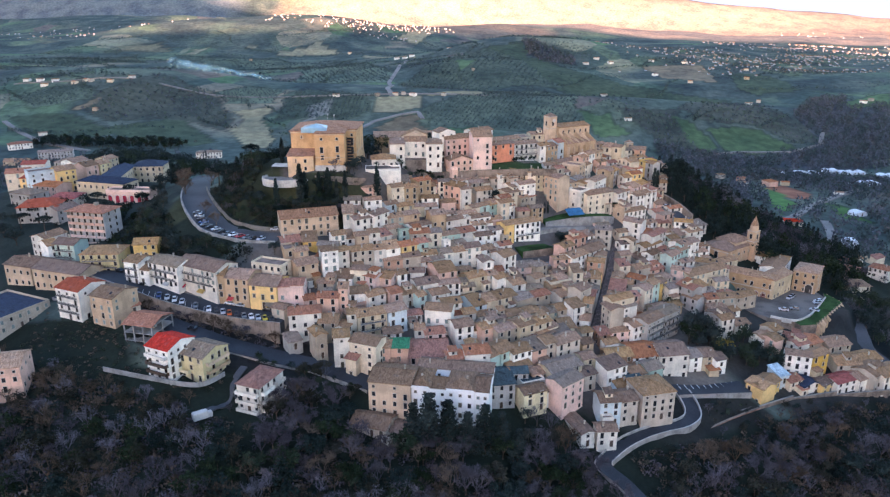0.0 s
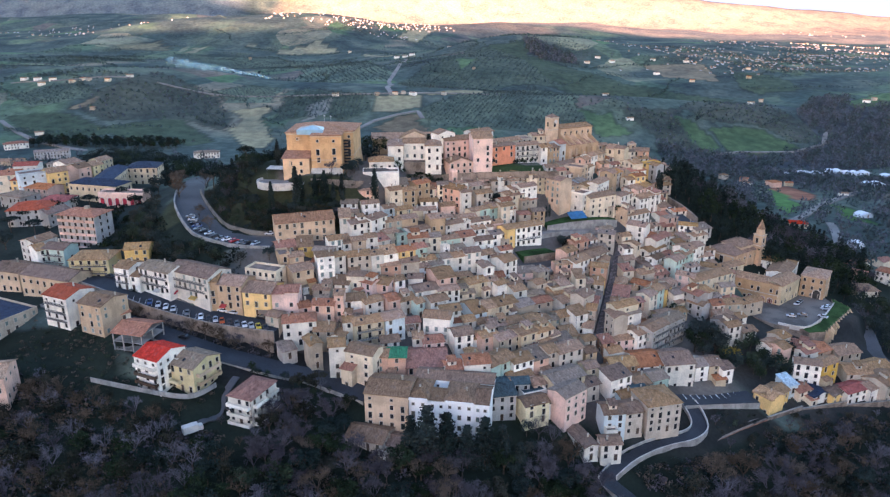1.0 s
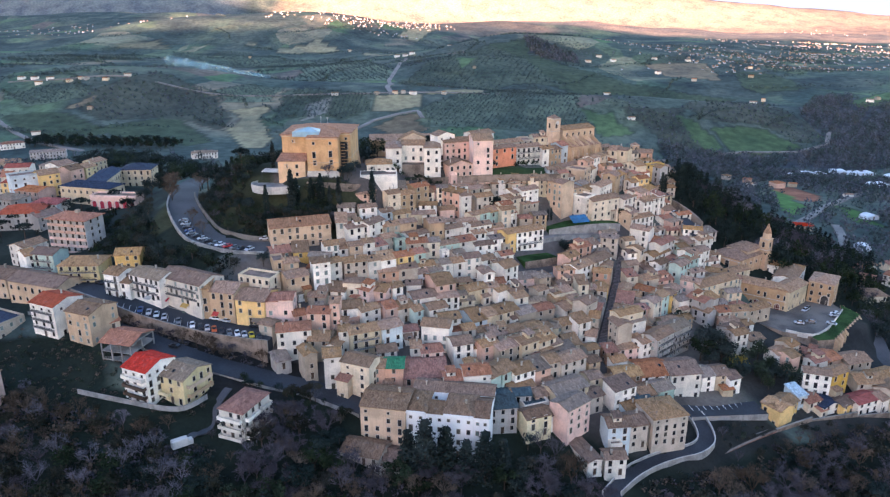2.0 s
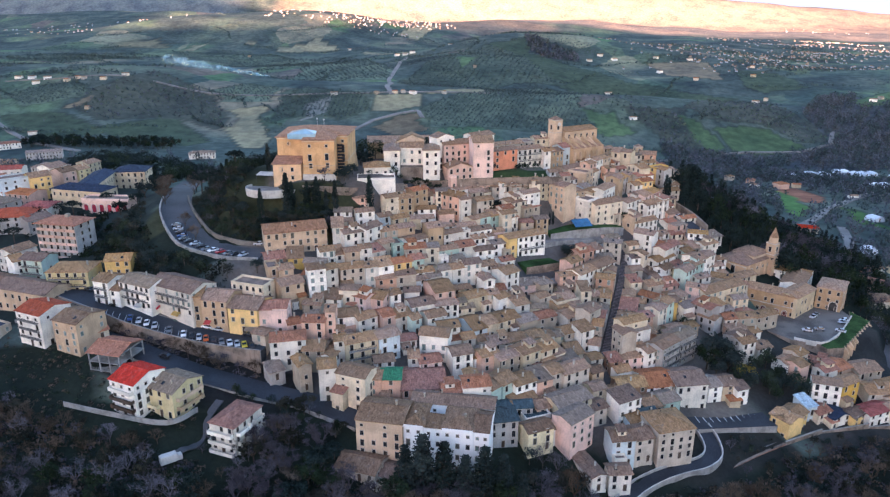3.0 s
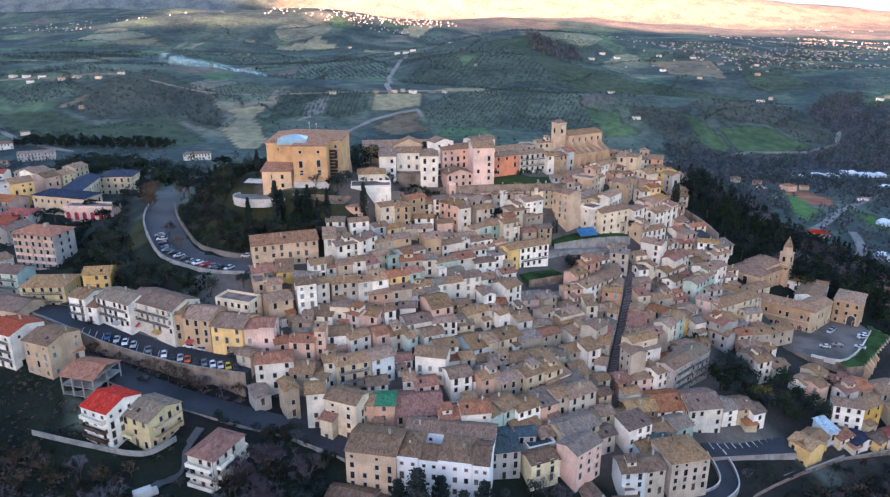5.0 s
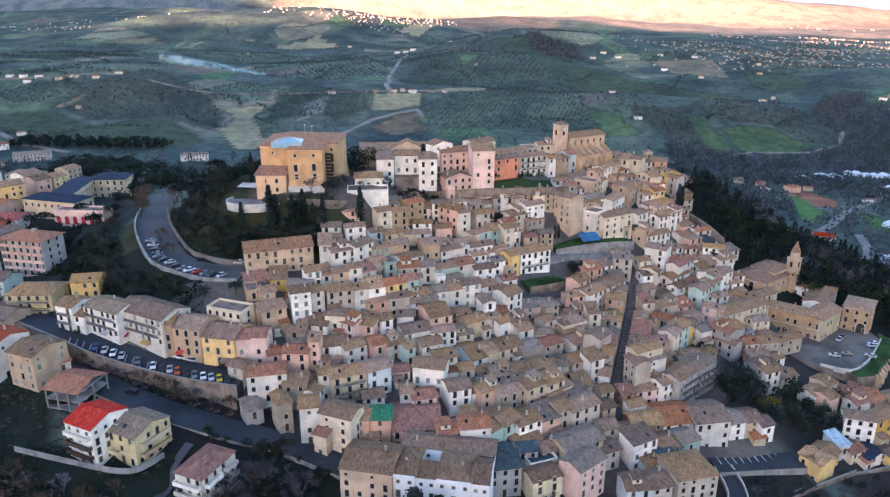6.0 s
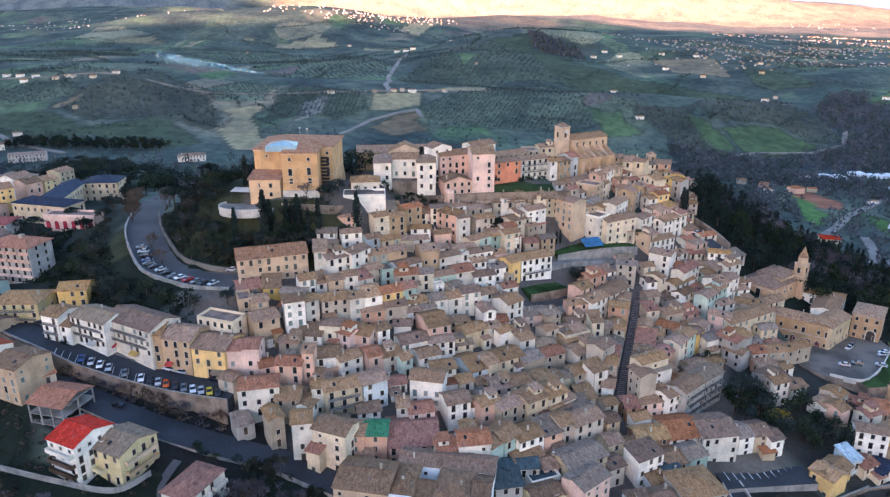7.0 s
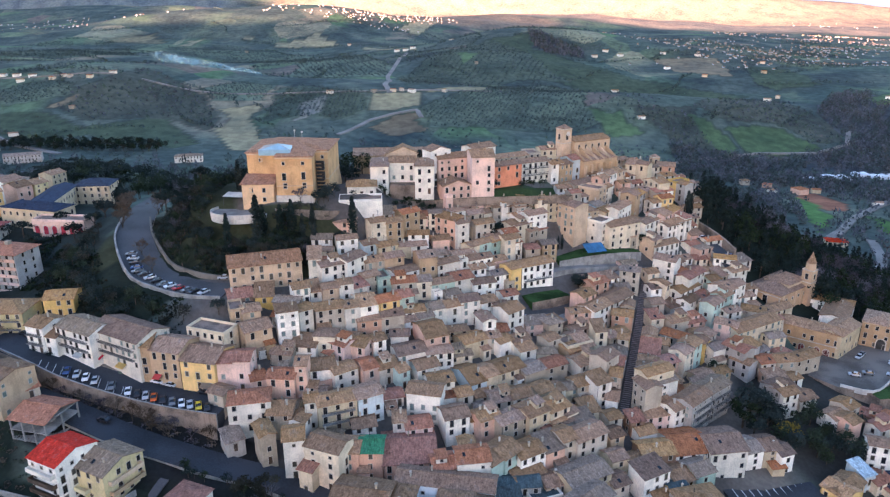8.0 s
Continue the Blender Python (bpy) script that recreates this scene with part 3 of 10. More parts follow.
def ground(x, y):
    x, y = np.asarray(x, float), np.asarray(y, float)
    z = np.full(np.broadcast(x, y).shape, BASE)
    for j, row in enumerate(TABLE):
        gy = np.exp(-((y - (130 + STEP_Y * j)) ** 2) / (2 * WIDE**2))
        for i, w in enumerate(row):
            z = z + w * gy * np.exp(-((x - (-250 + STEP_X * i)) ** 2) / (2 * WIDE**2))
    for px, py, rx, ry, pz in PADS:
        k = np.clip((1.22 - np.sqrt(((x - px) / rx) ** 2 + ((y - py) / ry) ** 2)) / 0.22, 0, 1)
        z = z + (pz - z) * k * k * (3 - 2 * k)
    for px, py, rx, ry, turn, h in HILLS + HILLS2:
        c, s = math.cos(radians(turn)), math.sin(radians(turn))
        u, v = (x - px) * c + (y - py) * s, (y - py) * c - (x - px) * s
        z = z + h * np.exp(-0.5 * ((u / rx) ** 2 + (v / ry) ** 2))
    # the ridge behind the camera that keeps the valley in the shade
    crest = np.clip(147 - 0.07 * np.clip(x, -800, None) + 0.25 * np.clip(-x - 2450, 0, None), 30, 560) - BASE
    z = z + crest * np.exp(-0.5 * ((y + 900) / 190) ** 2)
    z = z + rolling(x, y)
    return cut_roads(np.broadcast_to(x, z.shape), np.broadcast_to(y, z.shape), z)


def gz(x, y):
    return float(ground(x, y))


def graded(lo, hi, a, b, step, grow):
    """Coordinates with an even step from a to b that widens beyond."""
    mid = list(np.arange(a, b + 1e-6, step))
    left, right, s = [], [], step
    p, q = a, b
    while p > lo:
        s *= grow
        p -= s
        left.append(max(p, lo))
    s = step
    while q < hi:
        s *= grow
        q += s
        right.append(min(q, hi))
    return np.array(left[::-1] + mid + right)


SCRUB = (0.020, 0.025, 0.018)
# soil and scrub round the town, the far plain paled and tinted for haze: middle x, y, half sizes, turn, colour
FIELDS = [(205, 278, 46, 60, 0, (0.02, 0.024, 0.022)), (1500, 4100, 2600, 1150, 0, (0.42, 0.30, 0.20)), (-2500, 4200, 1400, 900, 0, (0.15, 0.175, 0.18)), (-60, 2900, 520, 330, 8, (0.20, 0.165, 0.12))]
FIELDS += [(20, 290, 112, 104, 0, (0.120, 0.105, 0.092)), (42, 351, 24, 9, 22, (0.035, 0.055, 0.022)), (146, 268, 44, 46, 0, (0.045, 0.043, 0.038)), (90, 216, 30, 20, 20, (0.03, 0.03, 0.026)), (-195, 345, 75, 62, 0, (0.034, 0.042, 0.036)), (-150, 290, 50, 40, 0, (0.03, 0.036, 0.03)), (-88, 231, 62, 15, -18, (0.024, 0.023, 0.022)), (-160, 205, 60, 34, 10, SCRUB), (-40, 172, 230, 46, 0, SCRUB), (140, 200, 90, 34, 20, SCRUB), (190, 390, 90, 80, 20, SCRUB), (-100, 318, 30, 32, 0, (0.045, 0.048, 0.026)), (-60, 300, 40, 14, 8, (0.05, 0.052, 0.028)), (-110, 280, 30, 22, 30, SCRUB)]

# what grows on the hills: one outline on the plan for each field, grove or wood
# cover colours raised above the bare soil, distance haze mixed into them
HAZY_SOIL = {"dull": (0.092, 0.124, 0.080), "grove": (0.115, 0.150, 0.112), "scrub": (0.092, 0.106, 0.086), "pale": (0.22, 0.22, 0.185), "wood": (0.09, 0.105, 0.115), "crop": (0.105, 0.160, 0.078),
        "lawn": (0.075, 0.15, 0.045), "yard": (0.30, 0.13, 0.08), "tan": (0.27, 0.245, 0.15), "ochre": (0.225, 0.185, 0.12)}
COVER = []


def patch(kind, *outline):
    COVER.append((kind, np.array(outline, float)))


patch("dull", (-565, 925), (-518, 942), (-476, 931), (-405, 873), (-448, 840), (-503, 867))
patch("dull", (-436, 888), (-403, 913), (-342, 947), (-308, 885), (-268, 847), (-294, 823), (-382, 844))
patch("dull", (183, 1327), (230, 1291), (274, 1099), (508, 1272), (433, 1322), (340, 1373), (261, 1485))
patch("dull", (85, 1671), (179, 1706), (179, 1587), (261, 1485), (288, 1385), (187, 1361))
patch("dull", (575, 1488), (661, 1471), (654, 1329), (564, 1311), (551, 1361))
patch("grove", (-33, 995), (13, 1051), (82, 1218), (147, 1278), (230, 1291), (189, 1036), (222, 1014), (165, 952), (57, 942), (-18, 933))
patch("grove", (-84, 1271), (-27, 1453), (85, 1671), (142, 1582), (187, 1361), (226, 1331), (117, 1291), (14, 1131), (-54, 1084))
patch("grove", (-220, 938), (-236, 1059), (-190, 1078), (-118, 1043), (-101, 985), (-138, 941), (-161, 973), (-183, 962))
patch("grove", (-340, 1045), (-295, 1094), (-240, 1077), (-241, 1004), (-307, 1012))
patch("grove", (-609, 1012), (-558, 1041), (-486, 1019), (-482, 980), (-549, 958))
patch("grove", (-306, 1614), (-197, 1763), (-103, 1406), (-95, 1298), (-194, 1349), (-289, 1401))
patch("grove", (-761, 2033), (-483, 2050), (-339, 1953), (-306, 1614), (-378, 1597), (-547, 1830))
patch("grove", (-1068, 1781), (-853, 2027), (-722, 1742), (-944, 1679))
patch("scrub", (-483, 991), (-451, 1041), (-428, 1112), (-372, 1069), (-305, 1004), (-270, 897), (-332, 940), (-395, 929), (-436, 922), (-486, 954))
patch("scrub", (249, 1045), (339, 1053), (352, 959), (356, 924), (298, 933), (274, 990))
patch("scrub", (502, 1255), (505, 1128), (538, 1059), (529, 1002), (488, 984), (469, 1038), (383, 1031), (341, 1060))
patch("pale", (-188, 997), (-159, 1033), (-159, 974), (-186, 937))
patch("wood", (280, 951), (339, 921), (399, 919), (471, 946), (515, 974), (583, 1063), (685, 1095), (565, 886), (434, 866), (366, 872), (259, 804))
patch("wood", (537, 1098), (621, 1236), (702, 1280), (734, 1183), (685, 1095), (583, 1063), (534, 1015))
patch("wood", (183, 1729), (228, 1683), (278, 1585), (281, 1534), (210, 1537), (179, 1610))
patch("crop", (189, 1033), (222, 1014), (238, 1034), (240, 999), (251, 961), (211, 953), (194, 992))
patch("crop", (329, 1033), (360, 1026), (368, 950), (345, 915), (337, 974))
patch("crop", (373, 1014), (458, 1030), (481, 969), (411, 932), (373, 942))
patch("crop", (18, 1472), (60, 1439), (30, 1366))
patch("crop", (677, 1231), (793, 1287), (741, 1195), (666, 1175))
patch("lawn", (318, 690), (316, 644), (309, 601), (262, 534), (287, 615))
patch("lawn", (341, 614), (345, 595), (328, 520), (310, 534))
patch("yard", (324, 707), (349, 713), (356, 676), (338, 632), (316, 627))
patch("tan", (-288, 978), (-247, 993), (-237, 976), (-242, 945), (-229, 915), (-211, 866), (-207, 817), (-232, 815), (-265, 889), (-272, 937))
patch("tan", (-103, 1035), (-32, 1054), (-35, 1000), (-73, 976), (-95, 983))
patch("ochre", (-91, 920), (-64, 963), (-38, 975), (-37, 950), (-18, 924), (-60, 893))
patch("tan", (-32, 1060), (59, 1132), (56, 1083), (-20, 1051))
patch("tan", (-1478, 2631), (-1327, 2439), (-1154, 2198), (-1194, 2203))
patch("tan", (-954, 2150), (-858, 2237), (-785, 2108), (-922, 2099))
patch("tan", (-726, 2059), (-736, 2174), (-705, 2184), (-695, 2048))
patch("tan", (-609, 2222), (-572, 2222), (-535, 2182), (-572, 2188))
patch("tan", (-513, 2170), (-422, 2242), (-395, 2316), (-307, 2185), (-468, 2130))
patch("tan", (-237, 2127), (-66, 1743), (-65, 1705), (-223, 2000))
patch("tan", (-174, 2415), (-80, 2684), (-18, 2665), (-82, 2413))
patch("ochre", (421, 1564), (558, 1576), (518, 1384), (445, 1438))
patch("ochre", (-491, 939), (-474, 970), (-477, 986), (-495, 956))


def inside(x, y, outline):
    r = np.zeros(x.shape, bool)
    for (ax, ay), (bx, by) in zip(outline, np.roll(outline, -1, 0)):
        r ^= ((ay > y) != (by > y)) & (x < (bx - ax) * (y - ay) / (by - ay + 1e-9) + ax)
    return r


def cover(x, y):
    """Colour and weight of the fields at points of the plan, with wandering edges."""
    rough = 4.0 * np.sin(x / 17 + 2 * np.sin(y / 29)) + 3.0 * np.sin(y / 11 + x / 23)
    u, v = x + 0.7 * rough, y + 0.6 * rough
    colour = np.zeros((len(x), 4))
    for kind, outline in COVER:
        k = inside(u, v, outline)
        tone = 0.9 + 0.2 * math.sin(7.3 * outline[0, 0] + outline[0, 1])
        colour[k] = (*[c * tone for c in HAZY_SOIL[kind]], 1.0)
    return colour


def land_material():
    m = bpy.data.materials.new("land")
    m.use_nodes = True
    nt = m.node_tree
    N, L = nt.nodes, nt.links
    b = N["Principled BSDF"]
    b.inputs["Roughness"].default_value, b.inputs["Specular IOR Level"].default_value = 0.95, 0.05
    co = N.new("ShaderNodeTexCoord")

    def noise_at(scale, detail=4, warp=None):
        n = N.new("ShaderNodeTexNoise")
        n.inputs["Scale"].default_value, n.inputs["Detail"].default_value = scale, detail
        L.new(co.outputs["Object"], n.inputs["Vector"])
        return n.outputs[0]

    def ramp(fac, *stops):
        r = N.new("ShaderNodeValToRGB")
        while len(r.color_ramp.elements) < len(stops):
            r.color_ramp.elements.new(0.5)
        for e, (p, c) in zip(r.color_ramp.elements, stops):
            e.position, e.color = p, (*c, 1)
        L.new(fac, r.inputs[0])
        return r.outputs[0]

    def blend(fac, a, c, mode="MIX"):
        x = N.new("ShaderNodeMix")
        x.data_type, x.blend_type = "RGBA", mode
        if isinstance(fac, float):
            x.inputs["Factor"].default_value = fac
        else:
            L.new(fac, x.inputs["Factor"])
        L.new(a, x.inputs["A"])
        L.new(c, x.inputs["B"])
        return x.outputs["Result"]

    # fields: cells of about 120 m, warped, each with a crop of its own
    warp = N.new("ShaderNodeTexNoise")
    warp.inputs["Scale"].default_value, warp.inputs["Detail"].default_value = 0.006, 3
    L.new(co.outputs["Object"], warp.inputs["Vector"])
    shift = N.new("ShaderNodeVectorMath")
    shift.operation = "MULTIPLY_ADD"
    shift.inputs[1].default_value = (120, 120, 0)
    L.new(warp.outputs[1], shift.inputs[0])
    L.new(co.outputs["Object"], shift.inputs[2])
    flat = N.new("ShaderNodeVectorMath")
    flat.operation = "MULTIPLY"
    flat.inputs[1].default_value = (1, 0.75, 0)
    L.new(shift.outputs[0], flat.inputs[0])
    cells = N.new("ShaderNodeTexVoronoi")
    cells.inputs["Scale"].default_value = 0.0085
    L.new(flat.outputs[0], cells.inputs["Vector"])
    split = N.new("ShaderNodeSeparateColor")
    L.new(cells.outputs["Color"], split.inputs[0])
    # crop and wild tones lifted and shifted to blue: aerial haze painted in
    crop = ramp(split.outputs[0], (0.0, (0.081, 0.109, 0.089)), (0.3, (0.090, 0.128, 0.097)), (0.48, (0.115, 0.167, 0.097)), (0.62, (0.131, 0.150, 0.109)), (0.78, (0.104, 0.183, 0.086)),
                (0.88, (0.261, 0.247, 0.166)), (0.97, (0.166, 0.137, 0.116)))
    wild = ramp(noise_at(0.012, 6), (0.3, (0.049, 0.067, 0.064)), (0.5, (0.074, 0.098, 0.086)), (0.7, (0.127, 0.149, 0.116)))
    far = blend(ramp(noise_at(0.0045, 3), (0.40, (0, 0, 0)), (0.52, (1, 1, 1))), crop, wild)
    # single fields: middle x, y, half sizes, turn, colour
    ragged = N.new("ShaderNodeVectorMath")
    ragged.operation = "MULTIPLY_ADD"
    ragged.inputs[1].default_value = (26, 26, 0)
    edge_noise = N.new("ShaderNodeTexNoise")
    edge_noise.inputs["Scale"].default_value, edge_noise.inputs["Detail"].default_value = 0.025, 3
    L.new(co.outputs["Object"], edge_noise.inputs["Vector"])
    L.new(edge_noise.outputs[1], ragged.inputs[0])
    L.new(co.outputs["Object"], ragged.inputs[2])
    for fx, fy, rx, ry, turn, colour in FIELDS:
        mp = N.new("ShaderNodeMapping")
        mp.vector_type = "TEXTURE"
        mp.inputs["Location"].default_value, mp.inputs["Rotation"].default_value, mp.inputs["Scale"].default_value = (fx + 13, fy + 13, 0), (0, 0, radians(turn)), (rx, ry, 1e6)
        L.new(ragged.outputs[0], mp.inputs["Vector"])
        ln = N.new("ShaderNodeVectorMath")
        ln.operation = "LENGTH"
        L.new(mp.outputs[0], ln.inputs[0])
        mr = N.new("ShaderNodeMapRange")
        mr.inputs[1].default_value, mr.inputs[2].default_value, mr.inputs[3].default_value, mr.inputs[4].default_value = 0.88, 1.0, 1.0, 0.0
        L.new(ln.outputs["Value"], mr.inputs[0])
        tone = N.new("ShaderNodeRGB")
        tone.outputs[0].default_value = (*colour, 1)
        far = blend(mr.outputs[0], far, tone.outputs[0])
    grown = N.new("ShaderNodeVertexColor")
    grown.layer_name = "cover"
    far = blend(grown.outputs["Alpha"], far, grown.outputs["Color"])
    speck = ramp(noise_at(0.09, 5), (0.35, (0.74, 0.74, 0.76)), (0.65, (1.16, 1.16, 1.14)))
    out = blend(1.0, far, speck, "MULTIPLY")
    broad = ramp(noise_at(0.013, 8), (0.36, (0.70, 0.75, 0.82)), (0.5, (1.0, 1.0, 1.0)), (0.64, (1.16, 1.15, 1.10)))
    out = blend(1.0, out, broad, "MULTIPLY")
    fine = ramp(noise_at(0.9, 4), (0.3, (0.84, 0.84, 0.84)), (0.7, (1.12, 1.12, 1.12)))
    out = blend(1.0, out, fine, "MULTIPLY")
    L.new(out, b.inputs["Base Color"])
    bp = N.new("ShaderNodeBump")
    bp.inputs["Strength"].default_value, bp.inputs["Distance"].default_value = 0.3, 1.0
    L.new(noise_at(0.16, 6), bp.inputs["Height"])
    L.new(bp.outputs[0], b.inputs["Normal"])
    return m


def build_ground():
    xs = graded(-4600, 4600, -600, 660, 6.0, 1.045)
    ys = graded(-1900, 4930, 130, 1210, 6.0, 1.03)
    gx, gy = np.meshgrid(xs, ys)
    z = ground(gx, gy)
    nx, ny = len(xs), len(ys)
    verts = np.stack([gx.ravel(), gy.ravel(), z.ravel()], 1)
    i, j = np.meshgrid(np.arange(nx - 1), np.arange(ny - 1))
    a = (j * nx + i).ravel()
    faces = np.stack([a, a + 1, a + nx + 1, a + nx], 1)
    me = bpy.data.meshes.new("ground")
    me.from_pydata(verts.tolist(), [], faces.tolist())
    me.polygons.foreach_set("use_smooth", [True] * len(me.polygons))
    layer = me.color_attributes.new("cover", "FLOAT_COLOR", "POINT")
    layer.data.foreach_set("color", cover(gx.ravel(), gy.ravel()).ravel())
    me.materials.append(land_material())
    return tagged(new("ground", me), "dark green winter fields, olive groves and scrub on rolling hills", "ground", kind="structure")


build_ground()


# ---- roads, terraces and retaining walls ----
def strip(name, pts, width, mats, label, category, deep=6.0, lift=0.0, kind="structure", steps=6):
    """A road or wall top along points (x, y, z), with upright sides going down into the ground."""
    p = [Vector(q) for q in pts]
    line = []
    for k in range(len(p) - 1):
        a, b, c, d = p[max(k - 1, 0)], p[k], p[k + 1], p[min(k + 2, len(p) - 1)]
        for s in range(steps):
            t = s / steps
            line.append(0.5 * (2 * b + (c - a) * t + (2 * a - 5 * b + 4 * c - d) * t * t + (3 * b - a - 3 * c + d) * t**3))
    line.append(p[-1])
    bm = bmesh.new()
    rows = []
    for k, q in enumerate(line):
        way = (line[min(k + 1, len(line) - 1)] - line[max(k - 1, 0)])
        side = Vector((-way.y, way.x, 0)).normalized() * width / 2
        z = q.z + lift
        rows.append([bm.verts.new((q.x + s * side.x, q.y + s * side.y, zz)) for s, zz in ((1, z - deep), (1, z), (-1, z), (-1, z - deep))])
    for a, b in zip(rows, rows[1:]):
        for k in range(3):
            bm.faces.new((a[k + 1], b[k + 1], b[k], a[k])).material_index = 0 if k == 1 else 1
        bm.faces.new((a[0], b[0], b[3], a[3])).material_index = 1
    bm.faces.new(rows[0])
    bm.faces.new(rows[-1][::-1])
    bmesh.ops.recalc_face_normals(bm, faces=bm.faces)
    ob = new(name, made_mesh(name, bm, *mats))
    return tagged(ob, label, category, kind=kind)


def polygon(name, poly, z, deep, mats, label, category, kind="structure"):
    bm = bmesh.new()
    prism(bm, poly, z - deep, z)
    bm.faces.ensure_lookup_table()
    for f in bm.faces:
        f.material_index = 0 if f.normal.z > 0.9 else min(1, len(mats) - 1)
    bmesh.ops.recalc_face_normals(bm, faces=bm.faces)
    for f in bm.faces:
        f.material_index = 0 if f.normal.z > 0.9 else min(1, len(mats) - 1)
    return tagged(new(name, made_mesh(name, bm, *mats)), label, category, kind=kind)


def draped(pts, up=0.3):
    return [(x, y, gz(x, y) + up) for x, y in pts]


GRASS = material("lawn", (0.045, 0.085, 0.026), 0.95, vary=0.3, grain=(0.15, 2.5), bump=0.4, spec=0.05)
GRAVEL = material("pale_gravel", (0.21, 0.185, 0.155), 0.95, vary=0.2, grain=(0.2, 4), bump=0.2, spec=0.1)
WHITEWALL = material("white_parapet", (0.58, 0.54, 0.48), 0.9, vary=0.15, grain=(0.3, 3), bump=0.2, streak=0.4)

strip("road", HAIRPIN, 13, (WORN, BRICKWALL), "asphalt street curving below the castle hill", "road", 8)
OUTER = [(-129.5, 342, 36.4), (-121, 316, 36.2), (-106, 291, 32.1), (-93.5, 281.8, 30.7), (-80.5, 275.6, 30.5), (-69, 273.5, 30.8)]
strip("parapet_wall", OUTER, 0.6, (CONCRETE, CONCRETE), "pale parapet wall along the outer edge of the curving street", "wall", 5)
strip("bank_wall", [(-117.5, 341, 37.0), (-109, 322, 36.6), (-95.5, 301.5, 32.8), (-86, 294.5, 31.8), (-76, 290, 31.6), (-67, 288.6, 31.8)], 0.7, (GRAVEL, GRAVEL), "sandy retaining wall along the inner side of the street", "wall", 5)
strip("parking_street", SQUARE, 13, (ASPHALT, BRICKWALL), "asphalt street with parking bays on a brick retaining wall", "road", 11)
EDGE = [(-139, 261, 20.6), (-120.5, 251.5, 19.0), (-107.5, 245.2, 17.3), (-89.8, 239.8, 14.9), (-74.5, 235.2, 14.0), (-59, 231.6, 13.8)]
strip("parapet_wall", EDGE, 0.5, (CONCRETE, BRICKWALL), "low weathered wall along the parking street", "wall", 5)
KERB = []
for k, (x, y, z) in enumerate(SQUARE[1:]):
    a, b = Vector(SQUARE[min(k + 2, len(SQUARE) - 1)]), Vector(SQUARE[k])
    n = Vector((-(a - b).y, (a - b).x, 0)).normalized() * 5.5
    KERB.append((x + n.x, y + n.y, z + 0.14))
strip("pavement", KERB, 2.0, (GRAVEL, CONCRETE), "pale stone pavement along the house fronts", "pavement", 1.0)
strip("lower_street", LOWER, 9, (ASPHALT, CONCRETE), "lower asphalt street at the foot of the wall", "road", 6, 0.3)
strip("lane", LANE, 5.2, (ASPHALT, CONCRETE), "narrow lane bending round the foot of the town", "road", 8, 0.4)
for s, off in ((1, 2.7), (-1, -2.7)):
    rim = []
    for k, (x, y, z) in enumerate(LANE[2:]):
        a, b = Vector(LANE[min(k + 3, len(LANE) - 1)]), Vector(LANE[k + 1])
        n = Vector((-(a - b).y, (a - b).x, 0)).normalized() * off
        rim.append((x + n.x, y + n.y, z + 1.3))
    strip("lane_wall", rim, 0.4, (WHITEWALL, CONCRETE), "pale low wall along the narrow lane", "wall", 3)
strip("parking_lot", [(84, 232, -12.6), (97, 234.5, -13.6), (113, 237.5, -14.8)], 11, (ASPHALT, CONCRETE), "asphalt parking lot with white bay lines", "parking", 7)
for k in range(10):
    x = 87 + 2.5 * k
    z = -12.85 - 0.078 * (x - 87)
    strip("bay_line", [(x, 231 + 0.19 * (x - 87), z + 0.06), (x - 0.5, 235.5 + 0.19 * (x - 87), z + 0.06)], 0.25, (WHITE_LINE, WHITE_LINE), "white painted bay line on asphalt", "marking", 0.03, steps=1)
strip("street", [(82, 341, 16.6), (66, 334.5, 18.6), (50, 327, 20.2), (36, 317, 20.2), (27, 309, 19.6)], 5, (PAVING, CONCRETE), "paved street above a pale retaining wall", "road", 7)
strip("street", [(24, 291, 13.2), (33, 292.5, 12.6), (42, 297, 11.7), (51, 303, 11.4), (57, 313, 13.6), (68, 325, 15.2), (78, 336, 16.2)], 6, (PAVING, BRICKWALL), "paved street winding round a grassy bank", "road", 5)
strip("street", [(113, 372, 23), (118, 360, 20), (121, 350, 18), (123, 341, 14)], 6, (ASPHALT, CONCRETE), "short asphalt street at the edge of the town", "road", 5, 0.3)
strip("street_wall", [(119, 376, 24.5), (124, 362, 22.5), (127, 350, 20)], 0.8, (BRICKWALL, BRICKWALL), "old brick wall along a street", "wall", 6)

# the stepped street
stair = tagged(new("stepped_street"), "long straight stepped street paved in dark stone", "stairs", kind="structure")
A, B = Vector((87.5, 341, 15.0)), Vector((58.5, 254, -1.8))
NSTEP = 84
flight = math.degrees(math.atan2((B - A).y, (B - A).x))
bm = bmesh.new()
run = (B - A).xy.length / NSTEP
box(bm, 0, run + 0.02, -1.35, 1.35, -3, 0)
box(bm, run - 0.30, run + 0.04, -1.37, 1.37, -0.1, 0.03, 1)
tread = made_mesh("step", bm, material("dark_cobbles", (0.115, 0.100, 0.100), 0.85, vary=0.25, grain=(0.6, 6), bump=0.4), material("worn_step_edge", (0.34, 0.29, 0.27), 0.85, vary=0.2, bump=0.2))
for k in range(NSTEP):
    q = A.lerp(B, k / NSTEP)
    mesh_part("step", tread, stair, "", pose(q.x, q.y, gz(q.x, q.y) * 0.85 + q.z * 0.15 + 0.05, 0, 0, flight))

